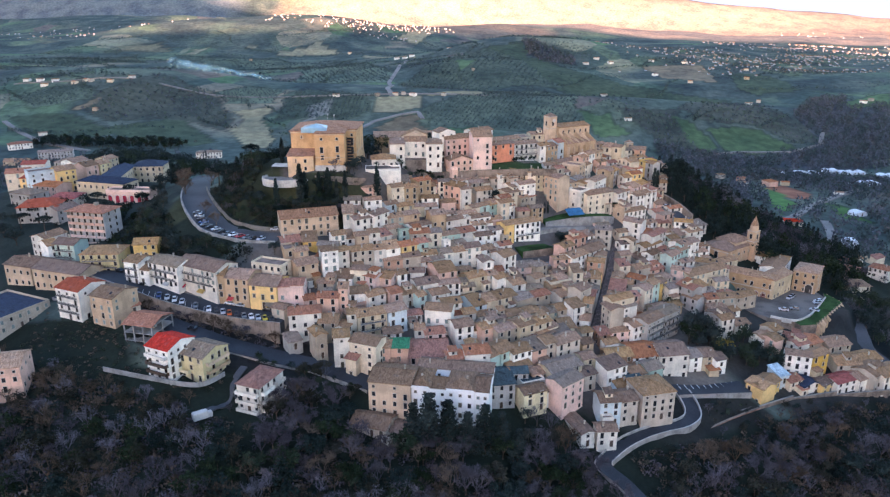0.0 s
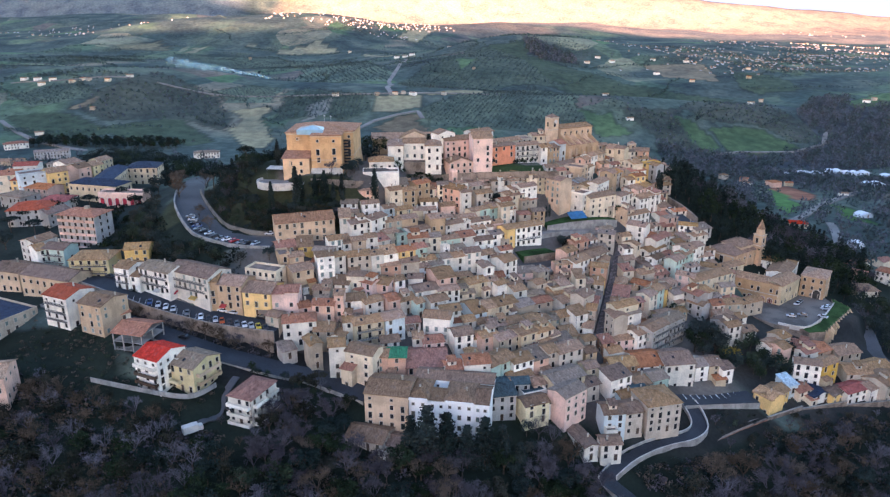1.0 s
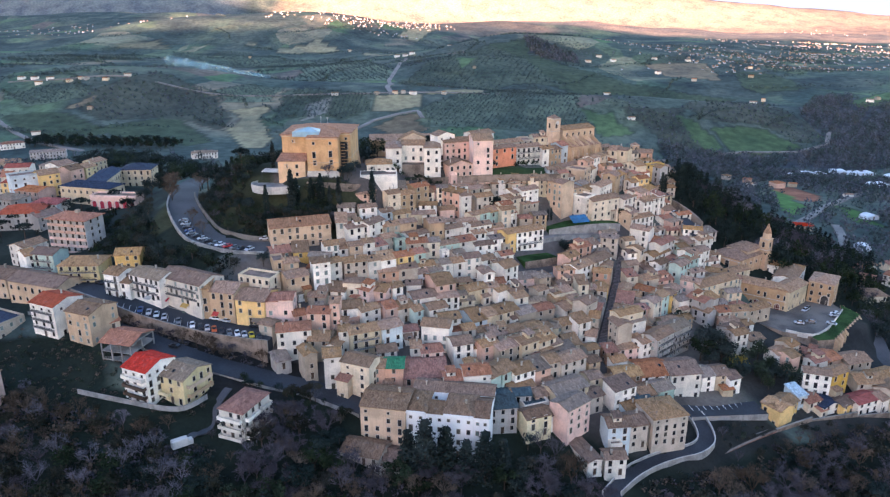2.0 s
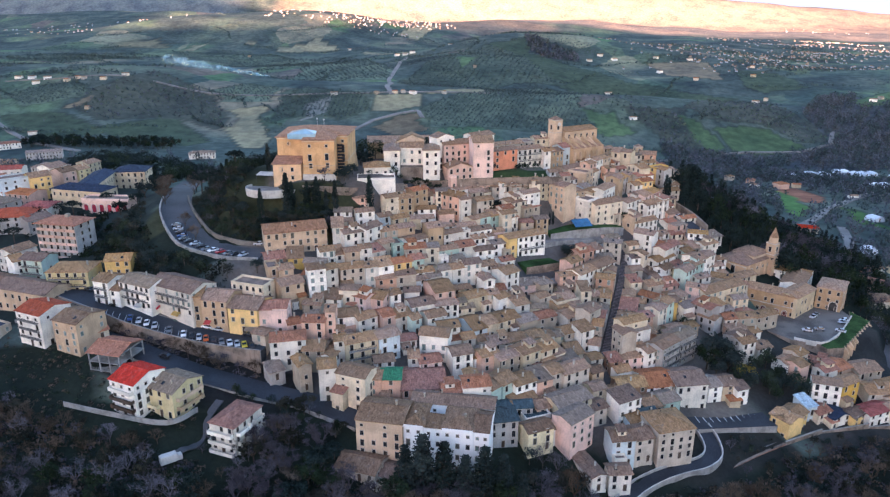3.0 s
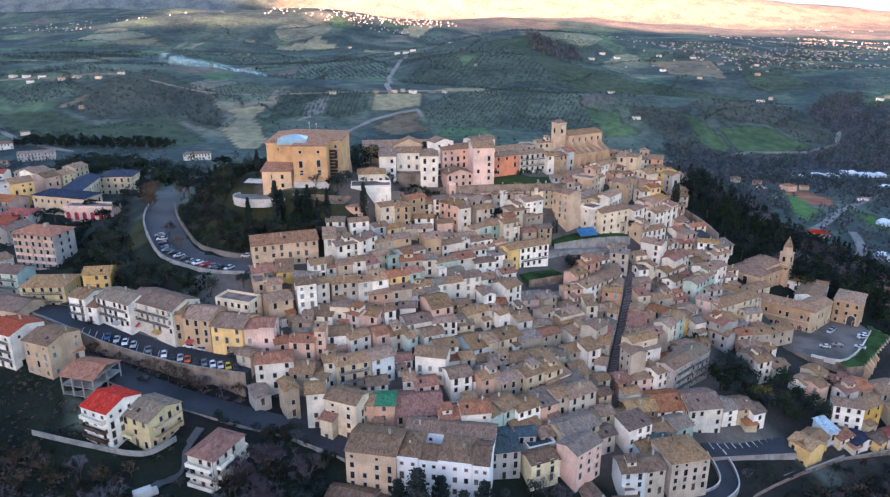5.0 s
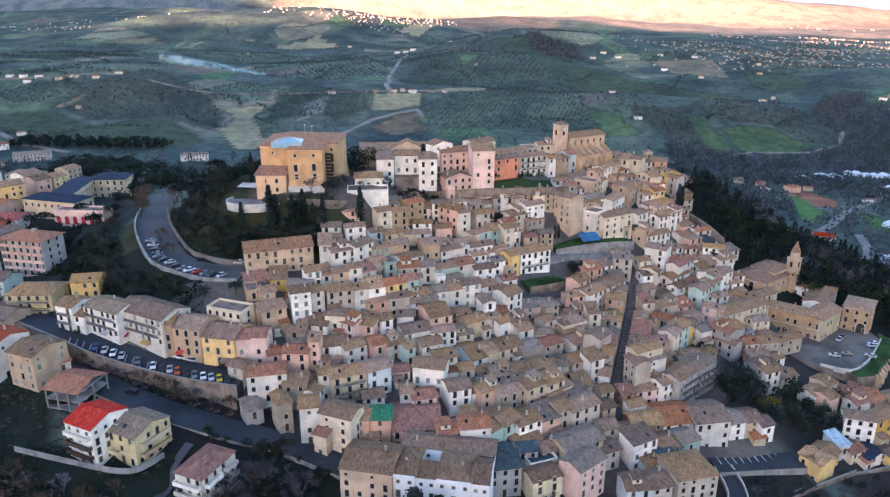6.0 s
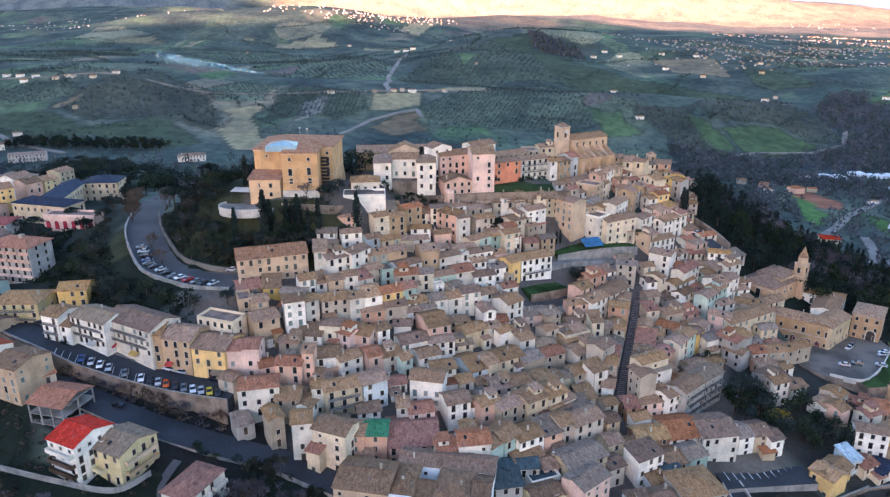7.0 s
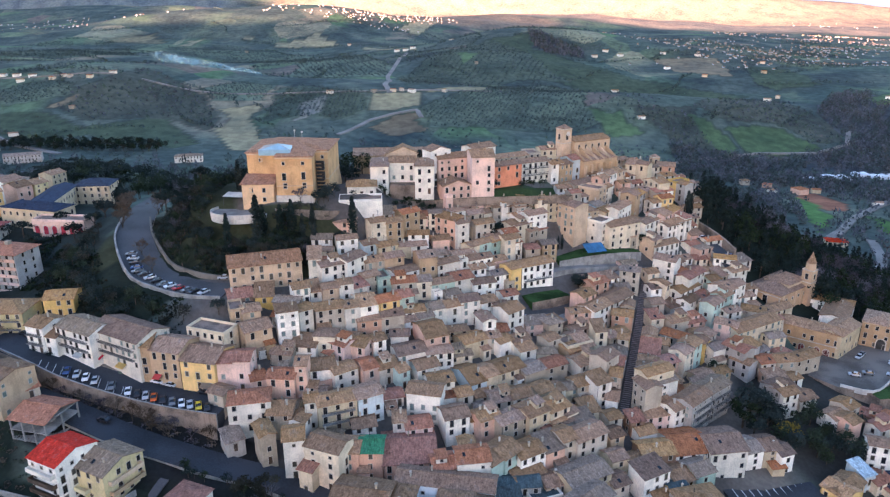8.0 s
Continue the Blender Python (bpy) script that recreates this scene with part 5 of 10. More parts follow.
# convent square, lawn and its buttressed wall
polygon("square", [(131, 296), (141, 283), (152, 278), (160, 284.5), (177, 305), (176, 316), (160, 320), (140, 315)], -7.6, 9, (material("dull_paving", (0.18, 0.155, 0.13), 0.9, vary=0.25, grain=(0.12, 3), bump=0.2), BRICKWALL), "paved square before the convent", "square")
polygon("lawn", [(151, 274.5), (158, 275.5), (182, 300), (179, 311), (176.5, 305), (160, 284), (150, 278)], -7.35, 12, (GRASS, BRICKWALL), "green lawn strip above the buttressed wall", "lawn")
strip("square_wall", [(142, 283.5, -6.6), (151, 279, -6.6), (160, 285.2, -6.6), (168, 294, -6.6), (176.5, 304.5, -6.6)], 0.4, (WHITEWALL, WHITEWALL), "low pale wall between square and lawn", "wall", 2, steps=3)
bastion = tagged(new("bastion"), "tall brick retaining wall with sloping buttresses", "wall", kind="structure")
bm = bmesh.new()
prism(bm, [(-0.5, -1.6), (0.5, -1.6), (0.4, 0.3), (-0.4, 0.3)], -14, [-9.2, -9.2, -7.2, -7.2])
butt = made_mesh("buttress", bm, WALL["ochre"])
for k in range(11):
    q = Vector((158, 275.5, 0)).lerp(Vector((182, 300, 0)), (k + 0.5) / 11)
    mesh_part("buttress", butt, bastion, "", pose(q.x, q.y, 0, 0, 0, 45.6))
for k in range(3):
    q = Vector((182.2, 300, 0)).lerp(Vector((179.4, 311, 0)), (k + 0.5) / 3)
    mesh_part("buttress", butt, bastion, "", pose(q.x, q.y, 0, 0, 0, 104))


def arched_wall(p, q, top, bays, high, label):
    """A retaining wall on arches between two points of the plan."""
    p, q = Vector(p), Vector(q)
    n = (q - p).length / bays
    ob = tagged(new("arched_wall"), label, "wall", kind="structure")
    ob.matrix_world = pose(p.x, p.y, top, 0, 0, math.degrees(math.atan2((q - p).y, (q - p).x)))
    for k in range(bays):
        bm = bmesh.new()
        rim = [(0.55, -high)] + [(n / 2 - (n / 2 - 0.55) * math.cos(a), -2.6 + (n / 2 - 0.55) * 0.9 * math.sin(a)) for a in np.linspace(0, math.pi, 9)] + [(n - 0.55, -high)]
        top_line = [(0, -high)] + [(n * i / 8, 0.9) for i in range(9)] + [(n, -high)]
        f = [[bm.verts.new((x, y, z)) for x, z in s] for s, y in ((top_line, 0), (rim, 0), (rim, 1.6))]
        for i in range(len(rim) - 1):
            bm.faces.new((f[0][i], f[1][i], f[1][i + 1], f[0][i + 1]))
            bm.faces.new((f[1][i], f[2][i], f[2][i + 1], f[1][i + 1]))
        bm.faces.new(f[2])
        bmesh.ops.recalc_face_normals(bm, faces=bm.faces)
        part("arch", bm, BRICKWALL, ob, "", pose(n * k, 0, 0))
    bm = bmesh.new()
    box(bm, 0, n * bays, -0.05, 0.5, 0.9, 1.05)
    part("coping", bm, CONCRETE, ob)


strip("brick_wall", [(90, 213, -18.6), (102, 220.5, -18.6), (115, 227.5, -18.4)], 0.8, (BRICKWALL, material("red_brick", (0.34, 0.17, 0.11), 0.92, vary=0.25, grain=(0.3, 3), bump=0.4, streak=0.4)), "red brick wall below the yellow houses", "wall", 6)
arched_wall((115, 227), (131, 234.5), -18.6, 4, 8, "brick wall on low arches below the yellow houses")
arched_wall((131, 234.5), (150, 239.5), -19.6, 4, 9, "weathered brick wall on arches below the eastern houses")
arched_wall((150, 239.5), (176, 243.5), -21.0, 6, 10, "tall brick wall on arches below the eastern houses")
strip("street", [(106, 227, -18.2), (113, 231, -18.4), (125, 236.4, -18.7)], 5, (PAVING, BRICKWALL), "street along the top of the arched wall", "road", 6)
strip("garden_wall", [(-113, 209.5, 8.0), (-96, 205.6, 6.7), (-80, 203.2, 5.6), (-73, 209.5, 6.2)], 0.25, (CONCRETE, CONCRETE), "pale garden wall round two houses", "wall", 1.7)
strip("track", draped([(-76, 194), (-73.5, 197), (-72, 200), (-71, 204), (-70.5, 208), (-69, 212), (-68, 215)], 0.55), 2.6, (WORN, WORN), "narrow paved drive to an apartment house", "road", 0.4)


def shell(x, y, z, w, d, storeys, turn):
    """An unfinished concrete frame: slabs on posts under a tiled roof."""
    ob = tagged(new("unfinished_building"), "unfinished grey concrete frame building under a reddish tile roof", "building")
    ob.matrix_world = pose(x, y, z, 0, 0, turn)
    for s in range(storeys + 1):
        bm = bmesh.new()
        box(bm, -w / 2, w / 2, 0, d, 3 * s - 0.28, 3 * s)
        part("floor_slab", bm, CONCRETE, ob)
    bm = bmesh.new()
    box(bm, -0.18, 0.18, -0.18, 0.18, -5, 3 * storeys)
    post = made_mesh("post", bm, CONCRETE)
    for i in range(4):
        for j in range(3):
            mesh_part("post", post, ob, "", pose(-w / 2 + 0.2 + (w - 0.4) * i / 3, 0.2 + (d - 0.4) * j / 2, 0))
    bm = bmesh.new()
    box(bm, -w / 2 + 3, w / 2 - 3, d * 0.45, d * 0.55, 0, 3 * storeys)
    part("inner_wall", bm, CONCRETE, ob)
    rb, rise = roof_mesh("g", w, d, 3 * storeys)
    part("roof", rb, ROOF["red"], ob)


def shop_awning(x, y, z, turn, wide, colour, words):
    """A sloping shop awning with a hanging valance on two thin arms."""
    ob = tagged(new("awning"), f"{words} canvas awning over a shop front", "awning")
    ob.matrix_world = pose(x, y, z, 0, 0, turn)
    cloth = material(f"{words}_canvas", colour, 0.8, vary=0.12, bump=0.1)
    bm = bmesh.new()
    slab(bm, (-wide / 2, -1.6, 2.3), (wide / 2, -1.6, 2.3), (wide / 2, 0, 3.0), (-wide / 2, 0, 3.0), 0.05, 5, 3, 0.02)
    part("canvas", bm, cloth, ob)
    bm = bmesh.new()
    box(bm, -wide / 2, wide / 2, -1.62, -1.58, 2.02, 2.3)
    part("valance", bm, cloth, ob)
    for px in (-wide / 2 + 0.1, wide / 2 - 0.15):
        bm = bmesh.new()
        box(bm, px, px + 0.05, -1.55, 0, 2.2, 2.25)
        part("arm", bm, IRON, ob)


def on_front(x, y, turn, u):
    """A point along a house front, a hand before the wall."""
    return x + u * math.cos(radians(turn)) + 0.08 * math.sin(radians(turn)), y + u * math.sin(radians(turn)) - 0.08 * math.cos(radians(turn))


for base, level, u, wide, colour, words in (((-95.1, 252.8, -28), 16.2, -6.5, 2.6, (0.5, 0.02, 0.05), "crimson"), ((-95.1, 252.8, -28), 15.6, 3.0, 3.4, (0.55, 0.36, 0.10), "ochre"),
                                            ((-67.7, 244.5, -12), 13.3, 2.4, 3.0, (0.22, 0.17, 0.12), "brown"), ((-78.1, 247.2, -14), 14.0, -2.6, 2.4, (0.45, 0.06, 0.05), "red"),
                                            ((-108.7, 255.9, -26), 17.2, 2.0, 3.0, (0.5, 0.5, 0.46), "pale grey")):
    px, py = on_front(*base, u)
    shop_awning(px, py, level, base[2], wide, colour, words)


def brick_flats():
    """Five storeys: pink brick balconies along the front, plain pale end walls, a low hipped roof."""
    ob = tagged(new("apartment_building"), "five-storey apartment building with pink brick balconies and clay tile roof", "apartment building", "buildings of the town")
    ob.matrix_world = pose(-160.0, 303.2, 19.6, 0, 0, -12)
    w, d, n, tall = 18.5, 12.0, 5, 3.0
    bm = bmesh.new()
    box(bm, -w / 2, w / 2, 1.5, d, -6, n * tall)
    for x in (-w / 2, w / 2 - 0.3):
        box(bm, x, x + 0.3, 0, 1.5, -6, n * tall)
    part("wall", bm, WALL["grey"], ob)
    rb, rise = roof_mesh("h", w, d, n * tall, over=0.8, pitch=0.28)
    part("roof", rb, ROOF["red"], ob)
    for s in range(n):
        bm = bmesh.new()
        box(bm, -w / 2 + 0.3, w / 2 - 0.3, 0.05, 1.5, s * tall - 0.2, s * tall)
        for x0, x1 in ((-w / 2 + 0.3, -1.2), (-0.6, 4.0), (4.6, w / 2 - 0.3)):
            box(bm, x0, x1, -0.05, 0.12, s * tall, s * tall + 1.05)
        part("balcony", bm, WALL["pink"], ob, "pink brick balcony front")
        for k in range(6):
            window(ob, "tall", pose(-7.6 + 3.04 * k, 1.5, s * tall + 0.15), (0, 1, 0)[(k + s) % 3], False)
        for k in range(2):
            window(ob, "mid", pose(w / 2, 4 + 4.4 * k, s * tall + 0.95, 0, 0, 90), 0, False)
    bm = bmesh.new()
    box(bm, -0.8, 0.8, -0.8, 0.8, -1.0, 1.3)
    part("chimney", bm, WALL["stone"], ob, "", pose(2.0, d / 2, n * tall + rise))
    return ob


brick_flats()
strip("east_road", [(178, 318, -12.5), (184, 306, -14.6), (187, 296, -15.6), (184, 284, -17.2), (182, 274, -19), (188, 262, -22), (200, 250, -27)], 6, (WORN, CONCRETE), "asphalt road running down below the bastion", "road", 6, 0.3)
shell(-106.5, 224.0, 7.2, 11.5, 12, 3, -14)

# The town, house by house: x, y, ground level, width, depth, eaves height, turn, wall, roof, form, storeys
house(-56.3, 284.2, 28.7, 23.7, 13, 9.0, 19, "ochre", "castle", "g", 3, rows=2.9)
house(-40.9, 288.9, 28.8, 4.3, 8, 9.0, 10, "white", "tan", "f", 3)
house(-33.9, 288.0, 27.1, 9.4, 6.468, 9.0, 31, "white", "tan", "g", 3)
house(-26.9, 292.8, 27.8, 9.7, 6.468, 9.0, 55, "white", "tan", "g", 3)
house(-23.1, 303.9, 31.9, 5.9, 5.808, 6.0, 32, "blue", "tan", "g", 2)
house(-31.6, 304.0, 33.8, 7.6, 5.808, 6.0, 19, "white", "tan", "g", 2)
house(-17.1, 305.1, 30.9, 7.7, 5.808, 6.0, 31, "cream", "tan", "g", 2)
house(-14.7, 300.4, 28.2, 7.4, 6.468, 6.0, 24, "ochre", "tan", "g", 2)
house(-21.2, 296.6, 28.2, 7.2, 5.808, 6.0, 30, "stone", "tan", "g", 2)
house(-9.8, 295.3, 24.7, 9.7, 6.468, 6.0, 35, "white", "tan", "g", 2)
house(-33.8, 277.9, 22.7, 5.3, 5.808, 9.0, 21, "ochre", "tan", "g", 3)
house(-29.2, 280.7, 23.0, 4.8, 5.808, 9.0, 23, "white", "tan", "g", 3)
house(-24.8, 284.2, 23.6, 5.6, 5.808, 6.0, 35, "white", "red", "s", 2)
house(-21.5, 289.9, 25.3, 5.6, 5.2, 6.0, 37, "stone", "tan", "g", 2)
house(-17.4, 289.9, 24.4, 4.7, 8, 6.0, 25, "mint", "tan", "f", 2)
house(-10.6, 289.7, 22.3, 8.5, 6.52327, 6.7, 14, "stone", "red", "g", 2)
house(-3.9, 291.5, 22.3, 5.4, 6.67791, 6.3, 14, "cream", "grey", "g", 2)
house(-43.0, 276.4, 23.5, 5.6, 5.808, 9.0, 26, "white", "tan", "g", 3)
house(-39.1, 279.0, 24.0, 3.6, 7, 6.0, 20, "white", "tan", "f", 2)
house(-55.0, 274.3, 24.2, 5.7, 8, 6.0, 12, "yellow", "tan", "f", 2)
house(-62.1, 273.3, 24.4, 7.5, 9, 6.0, 23, "brown", "red", "g", 2)
house(-61.1, 264.7, 20.8, 4.3, 8, 9.0, 23, "ochre", "tan", "f", 3)
house(-56.6, 264.9, 20.4, 5.4, 6.468, 9.0, 24, "ochre", "tan", "g", 3)
house(-53.0, 258.1, 17.3, 8.4, 8.448, 9.0, 33, "ochre", "tan", "g", 3)
house(-45.0, 262.9, 18.2, 6.5, 7.128, 12.0, 20, "white", "old", "h", 4)
house(-40.3, 267.9, 19.6, 4.7, 5.808, 9.0, 36, "white", "tan", "g", 3)
house(-33.1, 269.7, 19.1, 8.9, 6.468, 9.0, 19, "stone", "tan", "g", 3)
house(-26.0, 270.9, 18.4, 5.0, 6.4782, 9.7, 23, "white", "tan", "g", 3)
house(-21.0, 273.5, 18.4, 6.2, 10.8134, 9.3, 24, "white", "ochre", "f", 3)
house(-14.7, 276.3, 18.3, 7.2, 6.51417, 9.7, 26, "yellow", "red", "g", 3)
house(-9.3, 279.4, 18.3, 5.3, 7.00078, 9.7, 25, "mint", "red", "g", 3)
house(-20.8, 270.9, 17.1, 7.7, 6.21443, 6.3, 16, "salmon", "ochre", "s", 2)
house(-13.5, 273.0, 17.1, 7.6, 6.19274, 7.0, 16, "stone", "tan", "s", 2)
house(-6.6, 278.4, 17.3, 7.1, 5.808, 6.0, 19, "white", "tan", "g", 2)
house(-30.4, 259.6, 14.9, 7.2, 5.808, 6.0, -33, "pink", "red", "g", 2)
house(-24.5, 259.8, 14.1, 7.0, 8, 6.0, -20, "pink", "tan", "f", 2)
house(-16.9, 263.7, 14.2, 4.2, 5.2, 6.0, 29, "white", "tan", "g", 2)
house(-6.4, 260.4, 11.3, 9.5, 8, 6.0, 24, "white", "tan", "f", 2)
house(-50.9, 257.7, 17.0, 5.1, 5.2, 3.0, 22, "white", "grey", "g", 1)
house(14.5, 316.2, 26.4, 4.6, 5.4672, 6.7, 40, "cream", "tan", "g", 2)
house(18.7, 319.6, 26.4, 6.1, 5.2, 6.7, 40, "mint", "tan", "g", 2)
house(23.8, 323.7, 26.4, 7.0, 6.08216, 6.3, 41, "mint", "ochre", "g", 2)
house(29.4, 323.3, 24.5, 7.2, 6.468, 9.0, 28, "cream", "tan", "g", 3)
house(27.4, 335.2, 30.3, 6.1, 5.2, 3.0, 27, "white", "tan", "h", 1)
house(10.4, 311.2, 25.5, 8.9, 5.808, 6.0, 21, "white", "tan", "g", 2)
house(16.7, 310.9, 23.0, 9.7, 5.41122, 7.0, 26, "white", "tan", "g", 2)
house(23.9, 314.1, 23.0, 5.9, 5.243, 5.2, 26, "pink", "tan", "g", 2)
house(29.7, 307.9, 18.2, 5.1, 7.128, 9.0, 35, "yellow", "tan", "g", 3)
house(38.2, 313.3, 17.7, 13.9, 7.788, 9.0, 26, "white", "tan", "g", 3, balconies=1)
house(15.7, 305.9, 21.8, 5.6, 5.808, 6.0, 23, "white", "tan", "g", 2)
house(24.4, 306.6, 19.3, 8.1, 5.808, 6.0, 26, "white", "grey", "g", 2)
house(17.5, 299.5, 18.8, 8.3, 5.808, 6.0, 19, "white", "old", "g", 2)
house(4.6, 304.7, 24.6, 9.8, 5.808, 6.0, 32, "white", "tan", "g", 2)
house(10.3, 308.0, 24.2, 3.8, 7, 6.0, 36, "white", "tan", "f", 2)
house(-2.6, 300.7, 25.0, 6.9, 8.448, 9.0, 19, "ochre", "tan", "g", 3)
house(2.5, 294.1, 20.9, 9.4, 5.808, 6.0, 25, "mint", "tan", "g", 2)
house(10.2, 299.1, 20.7, 7.7, 8, 6.0, 27, "white", "red", "f", 2)
house(12.1, 285.1, 15.2, 7.0, 6.468, 9.0, 21, "white", "old", "g", 3)
house(7.1, 290.0, 18.2, 5.1, 6.468, 6.0, 30, "stone", "grey", "g", 2)
house(-7.3, 275.2, 16.2, 5.0, 6.62767, 5.2, 30, "blue", "tan", "g", 2)
house(-2.7, 277.4, 16.2, 5.3, 6.27704, 5.6, 28, "white", "grey", "g", 2)
house(1.7, 281.2, 16.1, 5.1, 6.67343, 7.0, 26, "white", "grey", "g", 2)
house(6.6, 283.1, 16.1, 5.5, 6.36213, 7.0, 26, "white", "tan", "g", 2)
house(18.8, 291.0, 15.4, 6.5, 5.808, 6.0, 29, "white", "tan", "g", 2)
house(23.6, 289.9, 13.8, 5.6, 5.808, 6.0, 26, "white", "tan", "g", 2)
house(27.0, 297.0, 15.1, 6.2, 5.808, 6.0, 25, "white", "red", "g", 2)
house(27.8, 285.5, 11.3, 7.4, 8, 9.0, 40, "white", "tan", "f", 3)
house(18.2, 277.6, 11.4, 4.7, 7.128, 9.0, 21, "white", "tan", "x", 3)
house(1.2, 265.6, 11.5, 7.7, 13, 9.0, 24, "pink", "tan", "g", 3)
house(13.6, 270.4, 10.4, 8.8, 7.128, 6.0, 32, "cream", "tan", "g", 2)
house(19.4, 273.8, 10.0, 5.2, 5.808, 6.0, 18, "stone", "tan", "g", 2)
house(23.7, 273.2, 8.9, 5.8, 5.808, 6.0, 39, "white", "tan", "g", 2)
house(28.9, 275.4, 8.3, 6.8, 5.808, 6.0, 28, "white", "old", "g", 2)
house(30.7, 271.1, 6.9, 5.9, 8, 6.0, 26, "white", "tan", "f", 2)
house(40.3, 279.3, 6.6, 5.6, 5.808, 6.0, 36, "stone", "tan", "g", 2)
house(47.3, 277.2, 4.3, 5.6, 8.20972, 5.2, 31, "ochre", "tan", "g", 2)
house(52.0, 279.5, 4.3, 4.9, 13.1665, 5.6, 30, "stone", "tan", "g", 2)
house(56.5, 304.0, 9.2, 7.2, 6.468, 9.0, 40, "salmon", "tan", "g", 3)
house(62.4, 313.0, 10.5, 8.0, 5.808, 9.0, 32, "salmon", "red", "g", 3)
house(61.1, 299.3, 6.6, 12.1, 7.788, 9.0, 43, "white", "tan", "g", 3)
house(69.9, 307.2, 6.7, 12.4, 7.788, 9.0, 44, "white", "tan", "g", 3, balconies=2)
house(57.2, 284.5, 3.9, 4.3, 7, 9.0, 8, "cream", "tan", "f", 3)
house(62.2, 286.5, 3.0, 4.5, 5.70723, 7.0, 33, "stone", "tan", "g", 2)
house(66.4, 289.5, 3.0, 5.8, 6.10195, 6.7, 32, "yellow", "tan", "g", 2)
house(73.0, 345.4, 21.6, 4.8, 7.35056, 8.2, 35, "yellow", "red", "s", 3)
house(77.3, 348.6, 21.6, 5.8, 7.98255, 8.2, 33, "cream", "tan", "g", 3)
house(82.7, 352.0, 21.6, 7.0, 7.50808, 9.0, 34, "cream", "tan", "g", 3)
house(105.7, 360.8, 19.7, 14.4, 6.468, 9.0, 34, "white", "tan", "g", 3)
house(97.3, 348.8, 16.4, 14.2, 5.808, 6.0, 30, "white", "tan", "g", 2)
house(91.9, 334.2, 11.7, 9.2, 7.128, 9.0, -36, "white", "tan", "g", 3)
house(90.7, 322.1, 6.1, 3.4, 7.128, 9.0, 45, "cream", "tan", "g", 3)
house(99.1, 333.5, 9.4, 8.8, 6.468, 6.0, -62, "stone", "red", "g", 2)
house(104.6, 330.1, 7.0, 13.8, 5.808, 9.0, 46, "white", "red", "g", 3)
house(100.8, 325.1, 5.9, 14.3, 6.468, 6.0, 41, "white", "tan", "g", 2)
house(100.5, 318.5, 3.8, 7.8, 5.808, 6.0, 44, "white", "old", "g", 2)
house(94.6, 318.0, 4.7, 9.5, 5.808, 3.0, 30, "grey", "old", "s", 1)
house(104.6, 316.7, 2.5, 4.5, 6.468, 6.0, -26, "yellow", "ochre", "g", 2)
house(108.4, 314.1, 1.5, 8.7, 5.78443, 9.3, 44, "mint", "tan", "g", 3)
house(114.1, 319.8, 1.5, 7.4, 5.91054, 10.0, 41, "mint", "tan", "g", 3)
house(116.9, 324.1, 2.8, 6.4, 9.05079, 9.3, 34, "white", "tan", "f", 3)
house(121.9, 327.9, 2.8, 6.2, 6.44894, 9.7, 35, "white", "tan", "g", 3)
house(120.5, 343.8, 8.8, 8.7, 5.808, 9.0, -17, "white", "ochre", "g", 3)
house(124.9, 337.8, 5.7, 8.6, 5.808, 9.0, 28, "white", "tan", "g", 3)
house(114.1, 334.1, 6.6, 5.6, 5.98555, 5.6, 27, "mint", "tan", "g", 2)
house(118.5, 336.8, 6.6, 4.7, 5.85456, 6.7, 27, "stone", "tan", "s", 2)
house(106.8, 302.0, -1.7, 8.3, 5.808, 9.0, -30, "pink", "tan", "g", 3)
house(120.8, 304.1, -3.2, 24.5, 7.788, 9.0, 30, "cream", "tan", "g", 3)
house(104.9, 288.5, -4.3, 8.5, 6.468, 9.0, -56, "grey", "red", "g", 3)
house(112.1, 289.4, -5.0, 10.9, 9, 9.0, 37, "grey", "tan", "f", 3)
house(84.7, 294.3, 0.2, 8.9, 6.468, 6.0, -39, "grey", "red", "g", 2)
house(87.8, 282.9, -2.5, 6.8, 6.34472, 8.6, 45, "cream", "tan", "g", 3)
house(92.3, 287.6, -2.5, 6.1, 6.26857, 9.3, 47, "mint", "tan", "g", 3)
house(96.6, 291.5, -2.5, 5.5, 5.72828, 8.2, 46, "yellow", "tan", "g", 3)
house(100.1, 295.3, -2.5, 4.7, 6.30519, 9.0, 44, "stone", "tan", "g", 3)
house(79.5, 288.8, 0.0, 5.4, 5.808, 6.0, -17, "stone", "tan", "g", 2)
house(90.5, 303.3, 1.0, 8.0, 6.55117, 7.0, 23, "stone", "tan", "g", 2)
house(97.8, 306.6, 1.0, 8.0, 5.90453, 5.2, 22, "salmon", "red", "g", 2)
house(-43.3, 241.3, 10.3, 8.0, 6.468, 9.0, -3, "salmon", "red", "g", 3)
house(-37.8, 243.3, 10.3, 3.3, 6.468, 12.0, 0, "salmon", "tan", "g", 4)
house(-49.9, 243.2, 11.7, 4.3, 6.468, 6.0, 23, "pink", "red", "g", 2)
house(-32.9, 249.3, 11.7, 8.0, 8, 6.0, 13, "white", "tan", "f", 2)
house(-30.9, 248.4, 11.1, 13.7, 7, 3.0, 26, "salmon", "red", "f", 1)
house(-25.6, 249.7, 10.9, 7.7, 6.468, 6.0, 36, "white", "tan", "g", 2)
house(-49.9, 231.9, 8.0, 11.5, 7.788, 9.0, 12, "white", "red", "h", 3)
house(-42.7, 222.5, 4.3, 4.1, 7.128, 9.0, 30, "stone", "tan", "x", 3)
house(-52.4, 225.4, 6.3, 5.1, 5.808, 3.0, 33, "grey", "grey", "s", 1)
